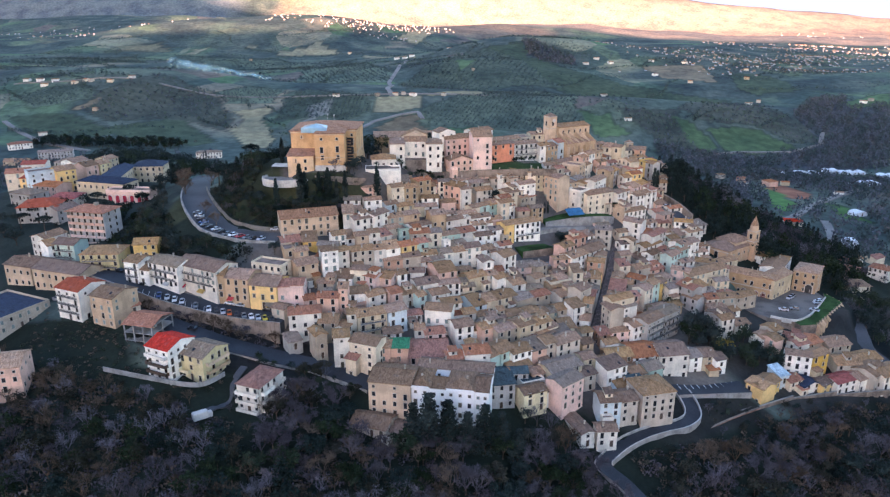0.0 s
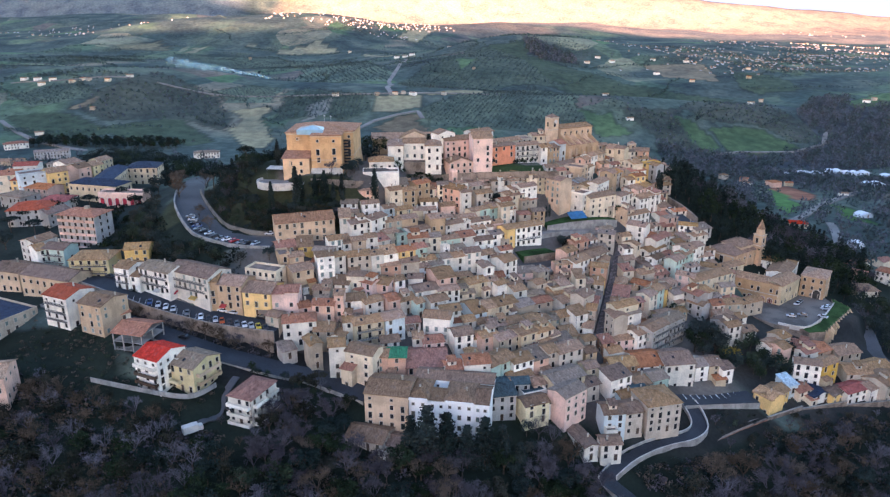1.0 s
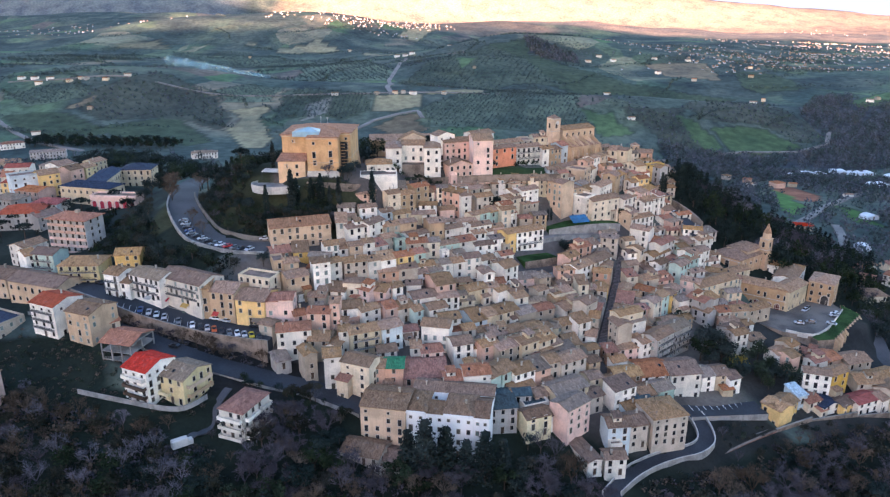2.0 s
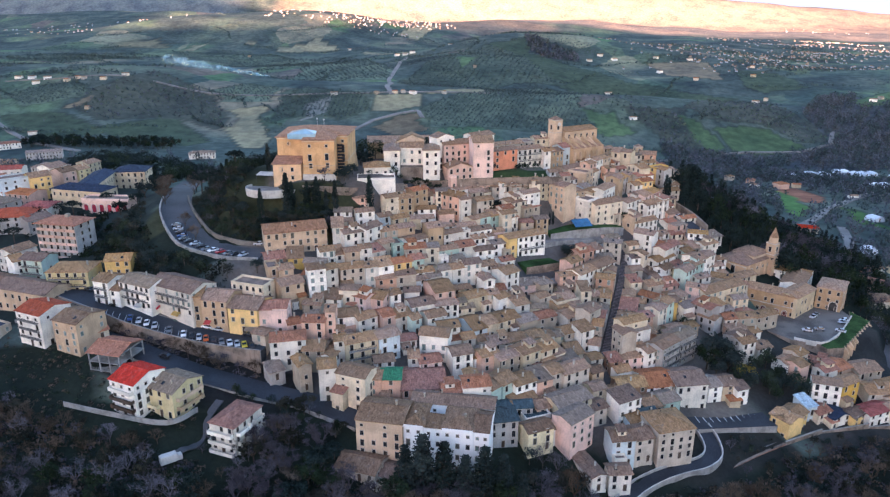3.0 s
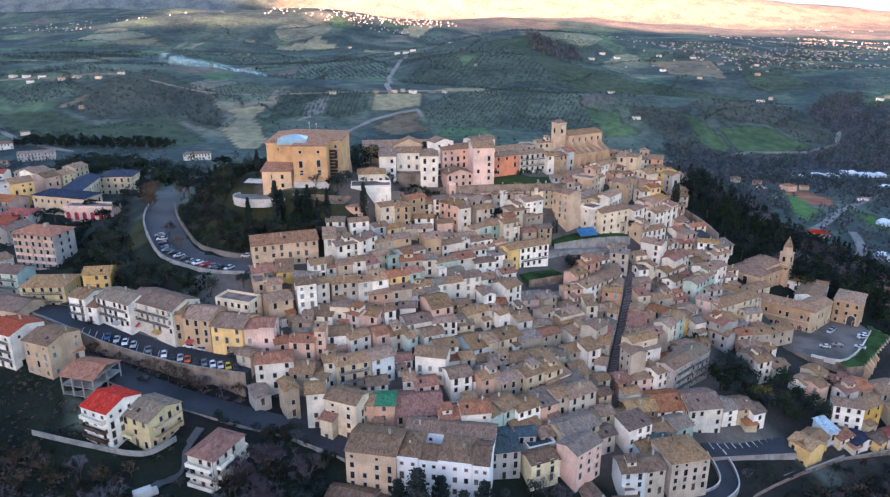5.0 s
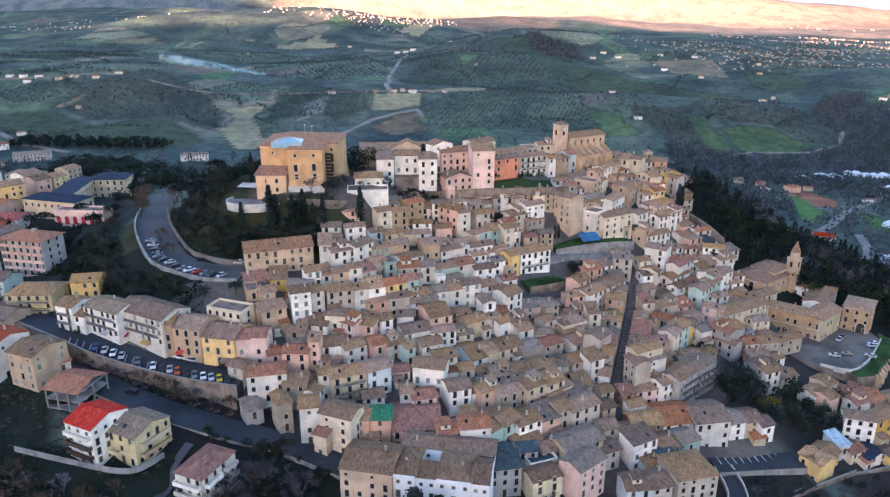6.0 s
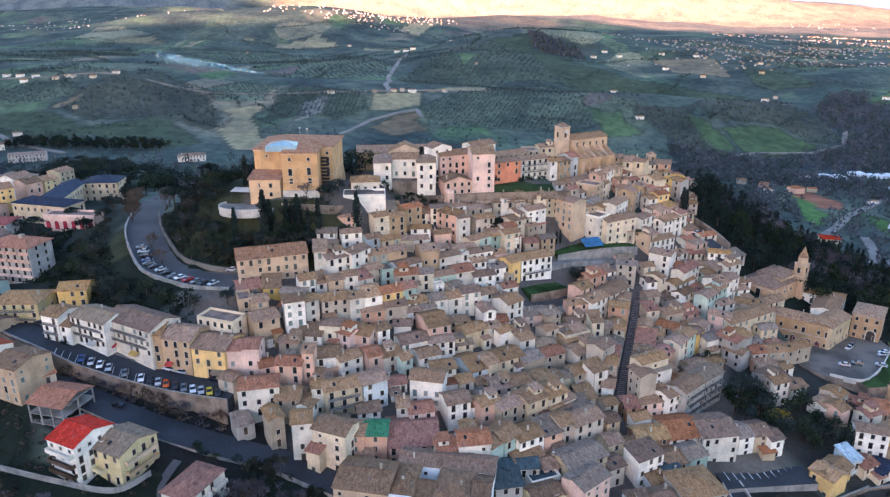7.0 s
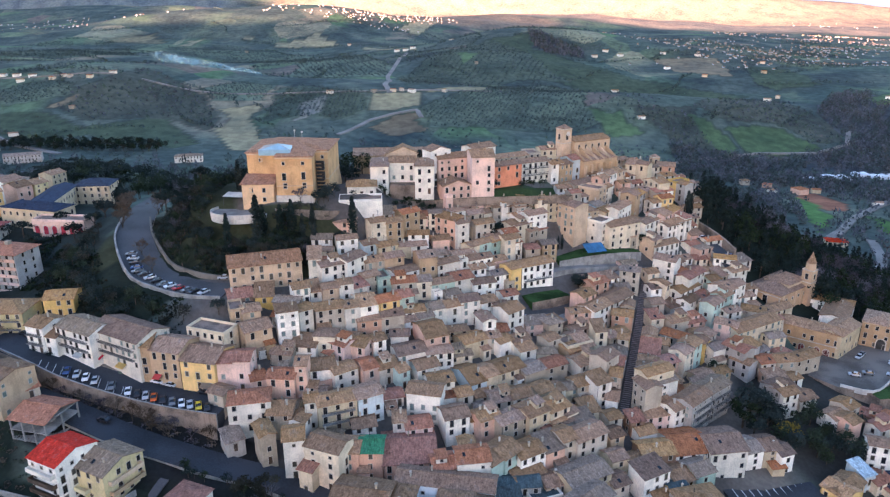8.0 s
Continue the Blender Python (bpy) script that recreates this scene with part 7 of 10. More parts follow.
house(-153.3, 261.4, 13.8, 24.0, 12, 8.2, -19, "ochre", "old", "g", 2)
house(-137.4, 238.9, 11.5, 11.6, 12, 12.0, -24, "white", "clay", "g", 4, balconies=3, sides=["front", "right"])
house(-122.6, 233.4, 11.4, 10.4, 12, 11.4, -22, "ochre", "old", "g", 4, sides=["front", "right"])
house(-114.1, 240.1, 13.6, 4.4, 6, 3.0, 46, "cream", "red", "g", 1)
flats = house(-93.6, 207.2, 4.4, 9.8, 12, 11.4, -25, "white", "vivid", "g", 4, sides=["front", "right"], rows=2.8)
for k in range(1, 4):
    loggia(flats, pose(0.2, 0, 2.85 * k), 8.8, DOOR if k < 3 else WALL["white"])
    loggia(flats, pose(4.9, 8.6, 2.85 * k, 0, 0, 90), 3.6, WALL["white"])
flats = house(-83.1, 207.8, 3.9, 10.4, 12, 9.0, -26, "lemon", "grey", "g", 3, sides=["front", "right"], rows=3.0)
for k in range(1, 3):
    loggia(flats, pose(5.2, 6.0, 3.0 * k, 0, 0, 90), 9.6, WALL["ochre"])
loggia(flats, pose(-2.2, 0, 3.0), 4.0, WALL["lemon"])
flats = house(-62.2, 197.6, -1.6, 8.6, 13, 9.2, -22, "white", "red", "h", 3, sides=["front", "right"], rows=2.8)
for k in range(3):
    loggia(flats, pose(0, 0, 3.05 * k + 0.2), 8.2, WALL["white"])
    loggia(flats, pose(4.3, 3.6, 3.05 * k + 0.2, 0, 0, 90), 5.6, WALL["white"])
    loggia(flats, pose(4.3, 10.2, 3.05 * k + 0.2, 0, 0, 90), 4.4, WALL["white"])
house(-139.0, 198.4, 1.4, 10.1, 12, 12.0, 13, "salmon", "ochre", "g", 4)
house(137.6, 247.5, -16.7, 9.4, 5.94, 9.0, -18, "white", "tan", "g", 3)
house(147.1, 249.4, -17.5, 9.6, 5.94, 9.0, 27, "yellow", "tan", "g", 3)
house(162.2, 262.7, -16.9, 10.9, 9, 6.0, 16, "stone", "tan", "g", 2)
house(160.1, 250.8, -19.3, 10.1, 9, 6.0, 3, "stone", "tan", "g", 2)
house(172.3, 256.0, -20.4, 11.1, 9, 6.0, 20, "white", "tan", "g", 2)
house(114.6, 232.6, -19.6, 7.4, 7.4, 7.4, -60, "yellow", "ochre", "g", 2)
house(121.9, 233.9, -19.8, 12.0, 6.8, 7.2, 38, "yellow", "tan", "g", 2, rows=3.0)
house(129.2, 239.7, -19.4, 4.6, 6.468, 7.4, 22, "blue", "sheet", "s", 2)
house(134.0, 239.6, -20.0, 6.8, 6.468, 5.6, 26, "cream", "red", "g", 2)
house(140.2, 239.3, -20.5, 8.4, 6.4, 4.6, 23, "white", "slate", "x", 2)
house(147.0, 240.6, -20.8, 7.4, 5.94, 4.8, 32, "yellow", "old", "g", 2)
house(155.0, 242.2, -21.2, 10.6, 6.6, 5.4, 23, "white", "clay", "g", 2)
house(163.4, 244.6, -21.6, 7.6, 8, 5.4, 30, "white", "tan", "g", 2)
house(170.5, 246.2, -22.2, 11.0, 9, 8.0, 36, "stone", "tan", "g", 3)
house(175.5, 245.3, -23.6, 12.4, 9, 9.0, 21, "white", "tan", "g", 3)
house(130.8, 260.9, -12.6, 7.3, 5.28, 6.0, -59, "salmon", "tan", "x", 2)
house(132.1, 263.0, -12.4, 7.3, 6.05363, 5.2, 32, "white", "tan", "g", 2)
house(137.7, 266.2, -12.4, 5.5, 7.01051, 7.0, 32, "stone", "tan", "g", 2)
house(143.2, 268.0, -12.8, 8.8, 5.94, 3.0, -38, "brown", "red", "g", 1)
house(145.0, 259.1, -15.1, 7.1, 5.39354, 6.7, 24, "white", "red", "g", 2)
house(151.7, 262.2, -15.1, 7.7, 8.53429, 5.6, 26, "brown", "red", "g", 2)
house(229.4, 378.0, -27.2, 9.7, 10, 6.0, -35, "pink", "red", "h", 2)
house(262.3, 402.8, -35.3, 10.9, 10, 6.0, -47, "white", "red", "h", 2)
house(220.3, 349.3, -25.4, 11.4, 11, 6.0, -0, "cream", "tan", "h", 2)
house(257.5, 501.9, -32.0, 12.7, 9, 3.0, -14, "cream", "vivid", "h", 1)
house(-256.2, 761.9, -34.0, 26.5, 10, 6.0, 14, "white", "grey", "h", 2)
house(76.0, 292.1, 1.0, 5.0, 7.37457, 6.4, -18, "stone", "tan", "x", 2)
house(74.0, 283.6, -0.4, 6.6, 8.41792, 5.5, -18, "white", "red", "s", 2)
house(71.3, 275.6, -1.5, 6.7, 8.09363, 6.2, -18, "white", "tan", "g", 2)
house(68.8, 267.0, -2.5, 7.3, 8.66836, 8.4, -18, "stone", "tan", "x", 3)
house(75.6, 324.0, 11.0, 7.7, 5.95081, 8.9, -18, "stone", "grey", "g", 3)
house(70.2, 303.3, 5.2, 5.0, 6.48469, 8.7, -18, "stone", "tan", "x", 3)
house(67.0, 297.3, 4.2, 7.2, 6.40492, 8.9, -18, "salmon", "tan", "g", 3)
house(64.6, 284.2, 1.5, 3.6, 5.79814, 8.7, -18, "stone", "tan", "g", 3)
house(60.4, 276.9, 1.1, 6.9, 7.95989, 6.1, -18, "white", "grey", "x", 2)
house(57.6, 269.9, 0.2, 7.7, 7.1949, 8.4, -18, "stone", "red", "g", 3)
house(57.4, 262.6, -1.1, 3.6, 6.71898, 9.3, -18, "stone", "tan", "g", 3)
house(55.0, 255.6, -1.8, 3.6, 7.09418, 5.6, -18, "white", "tan", "g", 2)
house(-28.3, 226.8, 3.1, 7.5, 5.98362, 5.3, -4, "ochre", "grey", "g", 2)
house(-41.7, 230.7, 5.8, 7.0, 5.30073, 8.2, -0, "stone", "tan", "s", 3)
house(-18.6, 232.6, 3.8, 6.3, 6.43303, 5.3, 15, "white", "tan", "g", 2)
house(58.7, 232.2, -8.0, 4.6, 6.35017, 5.3, 22, "white", "tan", "g", 2)
house(-41.0, 235.9, 7.3, 6.4, 5.729, 5.3, -7, "cream", "grey", "g", 2)
house(-34.3, 241.3, 8.2, 6.3, 5.89327, 5.3, -2, "salmon", "tan", "g", 2)
house(-25.7, 241.8, 7.4, 6.4, 5.03133, 5.3, -4, "cream", "grey", "g", 2)
house(15.6, 243.1, 2.1, 6.4, 5.95492, 5.3, 11, "stone", "grey", "g", 2)
house(63.9, 244.3, -6.2, 6.0, 5.75597, 5.3, 20, "white", "tan", "g", 2)
house(-42.8, 247.3, 11.2, 7.3, 6.23888, 5.3, 5, "white", "grey", "g", 2)
house(2.8, 248.9, 5.6, 7.6, 6.52806, 8.2, 17, "white", "tan", "g", 3)
house(44.2, 247.5, -1.8, 7.9, 5.28239, 5.3, 28, "cream", "tan", "h", 2)
house(48.0, 249.7, -2.1, 5.4, 6.04823, 5.3, 16, "cream", "tan", "s", 2)
house(-46.2, 255.0, 14.4, 6.7, 5.57222, 5.3, -7, "stone", "tan", "g", 2)
house(-40.2, 258.7, 15.0, 7.9, 6.46863, 5.3, -7, "white", "tan", "s", 2)
house(-33.9, 260.7, 14.8, 6.8, 5.70605, 8.2, -6, "cream", "tan", "h", 3)
house(2.1, 260.7, 8.9, 8.3, 6.10707, 8.2, 13, "white", "tan", "h", 3)
house(42.1, 257.8, 0.7, 7.7, 5.18665, 5.3, 21, "cream", "grey", "g", 2)
house(76.8, 260.9, -5.5, 8.3, 5.2639, 5.3, 17, "white", "tan", "g", 2)
house(-27.6, 263.9, 15.0, 7.1, 5.62114, 5.3, -8, "ochre", "tan", "g", 2)
house(8.5, 264.5, 8.8, 7.7, 5.10057, 5.3, 16, "cream", "grey", "g", 2)
house(78.9, 266.1, -5.0, 5.9, 5.03543, 5.3, 16, "cream", "red", "g", 2)
house(83.2, 264.8, -6.0, 6.7, 5.42416, 5.3, 16, "white", "tan", "s", 2)
house(-47.6, 271.8, 21.2, 8.2, 5.67437, 8.2, -5, "ochre", "grey", "g", 3)
house(-11.2, 268.6, 13.8, 5.7, 5.79186, 5.3, 3, "white", "tan", "g", 2)
house(79.3, 270.4, -4.3, 7.1, 6.49039, 5.3, 24, "pink", "tan", "s", 2)
house(90.6, 270.0, -6.4, 6.1, 6.27141, 5.3, 20, "cream", "tan", "s", 2)
house(119.8, 270.7, -10.3, 7.6, 5.32662, 5.3, 22, "salmon", "tan", "g", 2)
house(125.1, 271.5, -10.8, 7.2, 6.36925, 5.3, 21, "white", "tan", "g", 2)
house(7.7, 275.4, 12.1, 8.0, 5.16811, 5.3, 14, "cream", "tan", "h", 2)
house(37.2, 273.5, 5.0, 6.8, 5.23152, 5.3, 6, "cream", "grey", "h", 2)
house(79.2, 276.8, -3.2, 8.0, 5.67975, 8.2, 26, "salmon", "red", "g", 3)
house(92.5, 276.3, -5.6, 6.8, 6.43903, 5.3, 24, "cream", "tan", "g", 2)
house(21.1, 279.3, 10.2, 7.6, 6.3567, 5.3, 15, "pink", "red", "g", 2)
house(99.4, 280.3, -6.0, 6.3, 5.76899, 5.3, 25, "ochre", "tan", "g", 2)
house(118.5, 281.0, -8.4, 7.6, 5.29978, 5.3, 14, "salmon", "tan", "s", 2)
house(125.3, 281.5, -9.1, 6.0, 5.47738, 5.3, 23, "white", "tan", "g", 2)
house(35.5, 287.5, 8.9, 8.4, 5.09192, 5.3, 14, "pink", "grey", "s", 2)
house(41.7, 286.3, 7.0, 5.9, 6.20881, 8.2, 28, "stone", "grey", "h", 3)
house(42.1, 292.0, 8.4, 6.0, 5.38193, 5.3, 26, "stone", "tan", "h", 2)
house(51.2, 290.3, 5.6, 7.7, 5.06767, 5.3, 24, "cream", "tan", "g", 2)
house(100.8, 289.6, -4.4, 5.8, 6.31765, 8.2, 26, "white", "grey", "g", 3)
house(-39.5, 298.6, 31.9, 6.3, 5.28495, 5.3, 0, "cream", "tan", "g", 2)
house(-33.7, 294.9, 29.1, 7.4, 6.08363, 5.3, -1, "ochre", "tan", "g", 2)
house(51.9, 295.4, 6.8, 7.8, 5.50579, 8.2, 13, "salmon", "tan", "g", 3)
house(118.7, 295.4, -5.7, 7.8, 5.00774, 5.3, 26, "white", "grey", "g", 2)
house(128.2, 296.0, -6.8, 7.0, 5.51651, 5.3, 27, "white", "red", "h", 2)
house(-41.0, 303.9, 34.5, 7.1, 6.19657, 5.3, 2, "white", "grey", "g", 2)
house(98.2, 301.6, -1.5, 8.2, 5.73874, 5.3, 13, "pink", "tan", "g", 2)
house(126.1, 300.6, -5.6, 7.3, 5.36825, 8.2, 14, "cream", "grey", "g", 3)
house(-12.2, 308.6, 30.1, 6.1, 6.16476, 5.3, 7, "cream", "tan", "h", 2)
house(1.8, 309.5, 26.5, 6.5, 5.94115, 5.3, 12, "white", "tan", "h", 2)
house(-33.5, 311.6, 38.3, 8.3, 6.56535, 5.3, -1, "salmon", "tan", "g", 2)
house(-6.5, 311.0, 29.6, 6.2, 5.05919, 5.3, 14, "white", "tan", "g", 2)
house(114.5, 313.6, -1.0, 7.3, 5.12344, 8.2, 23, "white", "tan", "g", 3)
house(-20.3, 318.5, 36.5, 6.8, 6.45635, 8.2, 4, "stone", "grey", "s", 3)
house(-6.8, 316.7, 32.1, 7.7, 5.30689, 5.3, 4, "white", "tan", "g", 2)
house(1.9, 317.4, 29.8, 6.9, 6.08213, 5.3, 17, "salmon", "tan", "g", 2)
house(59.0, 317.5, 12.1, 5.5, 5.43224, 5.3, 14, "cream", "tan", "s", 2)
house(62.4, 319.0, 11.7, 6.6, 5.36001, 5.3, 14, "stone", "tan", "g", 2)
house(72.7, 319.6, 9.2, 5.5, 5.79777, 5.3, 13, "stone", "grey", "g", 2)
house(118.6, 317.7, -0.5, 5.5, 6.46184, 5.3, 21, "cream", "grey", "h", 2)
house(-18.4, 323.7, 39.2, 6.1, 6.00958, 5.3, 9, "white", "tan", "g", 2)
house(-7.6, 324.7, 35.7, 6.8, 6.11474, 5.3, 16, "cream", "tan", "g", 2)
house(37.4, 323.7, 21.1, 5.7, 6.43138, 8.2, 8, "stone", "red", "h", 3)
house(69.1, 323.3, 11.6, 6.5, 5.51453, 5.3, 28, "white", "tan", "s", 2)
house(107.7, 324.2, 3.3, 5.7, 5.17275, 5.3, 26, "white", "red", "s", 2)
house(-4.5, 328.0, 36.1, 6.2, 6.22247, 5.3, 5, "pink", "red", "g", 2)
house(0.1, 327.2, 34.4, 6.6, 5.25015, 8.2, 6, "cream", "grey", "g", 3)
house(23.3, 330.5, 28.6, 7.7, 5.1953, 5.3, 2, "stone", "tan", "g", 2)
house(44.5, 329.0, 21.1, 6.2, 6.00632, 8.2, 16, "ochre", "grey", "g", 3)
house(125.4, 328.8, 1.6, 8.2, 5.60995, 5.3, 17, "white", "tan", "g", 2)
house(78.5, 334.2, 13.6, 6.8, 5.38454, 5.3, 20, "pink", "grey", "g", 2)
house(128.6, 334.7, 2.8, 7.9, 5.20542, 5.3, 14, "white", "tan", "h", 2)
house(100.0, 341.5, 11.6, 7.6, 5.1343, 5.3, 25, "white", "tan", "g", 2)
house(106.3, 339.0, 9.1, 6.9, 5.64574, 5.3, 13, "pink", "tan", "g", 2)
house(112.3, 340.4, 8.3, 8.2, 5.28554, 5.3, 13, "white", "tan", "g", 2)
house(105.1, 344.9, 11.8, 5.9, 5.91213, 5.3, 25, "white", "tan", "g", 2)
house(111.9, 346.9, 11.1, 6.1, 6.39171, 5.3, 15, "cream", "red", "g", 2)
house(125.8, 347.4, 7.9, 8.1, 5.12252, 5.3, 15, "ochre", "red", "s", 2)
house(114.8, 350.4, 11.8, 7.5, 5.13859, 8.2, 28, "pink", "grey", "h", 3)
house(121.2, 351.4, 10.6, 7.0, 6.22457, 5.3, 13, "salmon", "grey", "h", 2)
house(132.9, 352.6, 8.0, 7.8, 6.24229, 5.3, 24, "white", "grey", "s", 2)
house(85.4, 357.5, 22.5, 6.8, 6.14858, 8.2, 20, "white", "tan", "h", 3)
house(111.5, 355.3, 14.8, 5.7, 5.76785, 5.3, 27, "white", "red", "g", 2)
house(120.6, 357.3, 13.2, 8.0, 5.0466, 8.2, 20, "white", "red", "g", 3)
house(114.4, 362.0, 16.9, 5.9, 6.48181, 5.3, 16, "salmon", "tan", "s", 2)
house(112.8, 367.1, 19.5, 6.7, 6.51005, 5.3, 25, "white", "red", "g", 2)
house(56.2, 371.2, 35.9, 6.5, 5.2394, 5.3, 13, "white", "tan", "g", 2)
house(107.8, 372.9, 23.3, 6.7, 5.93403, 5.3, 14, "cream", "grey", "s", 2)
house(114.9, 372.9, 21.3, 8.0, 5.89216, 5.3, 19, "cream", "tan", "g", 2)
house(111.0, 377.3, 24.2, 7.6, 5.25795, 5.3, 25, "ochre", "tan", "g", 2)
house(86.0, 382.1, 32.7, 5.7, 5.06081, 8.2, 27, "salmon", "tan", "g", 3)
house(119.1, 382.5, 23.5, 8.3, 5.99761, 5.3, 14, "stone", "tan", "g", 2)
house(72.3, 390.0, 37.9, 7.9, 6.14651, 5.3, 24, "white", "tan", "g", 2)
house(93.8, 390.4, 33.3, 5.7, 5.1368, 5.3, 25, "white", "red", "g", 2)
house(107.4, 387.5, 28.8, 6.4, 5.92814, 5.3, 23, "white", "grey", "h", 2)
house(122.0, 389.7, 24.7, 6.6, 5.26478, 5.3, 22, "stone", "tan", "g", 2)
house(77.4, 392.7, 37.5, 5.6, 5.53075, 5.3, 26, "white", "red", "g", 2)
house(86.1, 392.7, 35.7, 8.0, 6.35871, 5.3, 14, "white", "red", "g", 2)
house(90.4, 395.9, 35.4, 8.2, 6.40106, 5.3, 24, "white", "tan", "h", 2)
house(104.7, 395.7, 31.7, 7.3, 5.14045, 5.3, 20, "white", "tan", "h", 2)
house(71.8, 399.1, 39.4, 6.0, 5.54957, 5.3, 18, "white", "red", "s", 2)
house(78.4, 397.8, 38.2, 7.9, 5.59263, 5.3, 26, "pink", "tan", "g", 2)
house(85.1, 399.9, 37.2, 5.4, 5.28603, 5.3, 18, "cream", "grey", "g", 2)
house(107.7, 401.0, 31.9, 6.9, 6.58822, 5.3, 20, "cream", "tan", "g", 2)
house(120.9, 400.2, 27.5, 8.3, 6.30118, 8.2, 13, "cream", "tan", "g", 3)
house(77.1, 403.2, 38.9, 8.3, 6.54588, 5.3, 20, "pink", "tan", "h", 2)
house(83.6, 404.1, 37.8, 5.6, 5.14549, 5.3, 14, "white", "red", "h", 2)
house(112.8, 403.9, 30.7, 6.3, 5.79957, 8.2, 21, "stone", "tan", "g", 3)
house(125.3, 404.3, 26.5, 6.0, 5.11663, 5.3, 16, "cream", "red", "s", 2)
house(79.3, 410.8, 38.5, 6.0, 6.16966, 8.2, 23, "salmon", "tan", "g", 3)
house(93.9, 409.8, 36.0, 5.7, 5.043, 5.3, 26, "ochre", "tan", "g", 2)
house(97.4, 410.6, 35.3, 7.5, 6.11282, 8.2, 17, "white", "tan", "g", 3)
house(106.3, 411.3, 33.1, 7.4, 6.03002, 8.2, 15, "cream", "grey", "g", 3)
house(121.8, 411.2, 28.4, 6.4, 6.42712, 5.3, 21, "cream", "red", "h", 2)
house(127.8, 409.4, 26.0, 7.1, 6.51856, 5.3, 22, "ochre", "grey", "g", 2)
house(86.5, 417.5, 36.9, 6.6, 5.74947, 5.3, 27, "white", "red", "s", 2)
house(91.6, 415.7, 36.2, 7.5, 5.18055, 8.2, 27, "ochre", "tan", "g", 3)
house(100.5, 417.2, 34.3, 7.9, 6.44455, 5.3, 14, "white", "red", "g", 2)
house(105.2, 417.6, 33.2, 7.8, 5.26546, 5.3, 19, "white", "tan", "s", 2)
house(93.0, 421.0, 35.3, 6.7, 6.19452, 5.3, 19, "white", "tan", "h", 2)
house(106.9, 422.6, 32.3, 6.0, 5.40254, 5.3, 13, "stone", "tan", "g", 2)
house(118.8, 420.4, 29.2, 6.5, 6.49398, 5.3, 13, "pink", "red", "s", 2)
house(127.4, 422.4, 26.1, 7.2, 5.39458, 5.3, 16, "white", "red", "g", 2)
house(132.6, 423.0, 24.0, 6.7, 6.47692, 5.3, 13, "stone", "tan", "g", 2)
house(84.1, 427.8, 34.9, 5.8, 5.57062, 8.2, 16, "ochre", "grey", "s", 3)
house(90.8, 426.0, 34.7, 5.6, 5.03968, 8.2, 27, "white", "tan", "h", 3)
house(98.8, 424.8, 33.6, 8.4, 5.15183, 8.2, 14, "stone", "red", "g", 3)
house(113.3, 425.9, 30.1, 6.2, 5.18188, 5.3, 22, "white", "red", "g", 2)
house(121.8, 425.1, 27.7, 6.0, 5.73517, 5.3, 17, "ochre", "tan", "s", 2)
house(92.6, 431.0, 33.0, 8.4, 6.13378, 5.3, 21, "salmon", "tan", "h", 2)
house(99.1, 433.5, 31.3, 6.2, 5.40649, 8.2, 21, "stone", "tan", "h", 3)
house(106.0, 432.4, 30.4, 6.1, 5.21003, 5.3, 27, "pink", "red", "s", 2)
house(112.2, 432.2, 29.0, 5.4, 6.33376, 5.3, 19, "cream", "red", "s", 2)
house(120.0, 430.6, 27.3, 5.7, 6.22137, 5.3, 18, "cream", "red", "s", 2)
house(128.4, 433.2, 23.9, 8.0, 5.43108, 5.3, 19, "white", "tan", "g", 2)

house(54.6, 247.0, -2.9, 4.6, 5.2, 5.6, 20, "stone", "tan", "g", 2)
house(53.6, 239.6, -4.3, 4.8, 5.4, 5.8, 24, "ochre", "old", "g", 2)
house(52.6, 230.6, -6.3, 5.4, 6.0, 6.2, 22, "cream", "tan", "g", 2)
house(51.4, 222.4, -8.4, 5.2, 6.0, 6.4, 26, "stone", "old", "g", 2)
house(61.5, 247.5, -4.1, 4.4, 5.0, 5.4, 14, "brown", "red", "s", 2)
house(87.0, 330.0, 10.5, 5.2, 6, 6.2, 18, "cream", "tan", "g", 2)
house(86.4, 321.5, 7.5, 5.0, 6, 6.0, 16, "white", "old", "g", 2)
house(84.6, 312.5, 4.9, 5.4, 6, 6.2, 16, "stone", "tan", "g", 2)
house(82.2, 303.5, 2.8, 5.2, 6, 6.2, 14, "cream", "red", "s", 2)


# ---- trees ----
BARK = material("bark", (0.10, 0.075, 0.055), 0.95, vary=0.25, grain=(1.5, 9), bump=0.4, spec=0.05)
TWIG = material("bare_twigs", (0.104, 0.089, 0.098), 0.95, vary=0.2, grain=(0.4, 4), bump=0, random_tint=0.3, spec=0.05)
TWIG_WARM = material("warm_bare_twigs", (0.135, 0.098, 0.068), 0.95, vary=0.2, grain=(0.4, 4), bump=0, random_tint=0.3, spec=0.05)


def leaf_material(name, c):
    return material(name, c, 0.85, vary=0.3, grain=(0.25, 2.5), bump=0, random_tint=0.4, spec=0.1)


LEAF_DARK = leaf_material("dark_evergreen_leaves", (0.033, 0.047, 0.040))
LEAF_OAK = leaf_material("olive_brown_leaves", (0.052, 0.050, 0.034))
LEAF_GREEN = leaf_material("green_leaves", (0.038, 0.054, 0.027))
LEAF_YELLOW = leaf_material("yellow_leaves", (0.42, 0.28, 0.02))
LEAF_OLIVE = leaf_material("olive_leaves", (0.050, 0.064, 0.044))


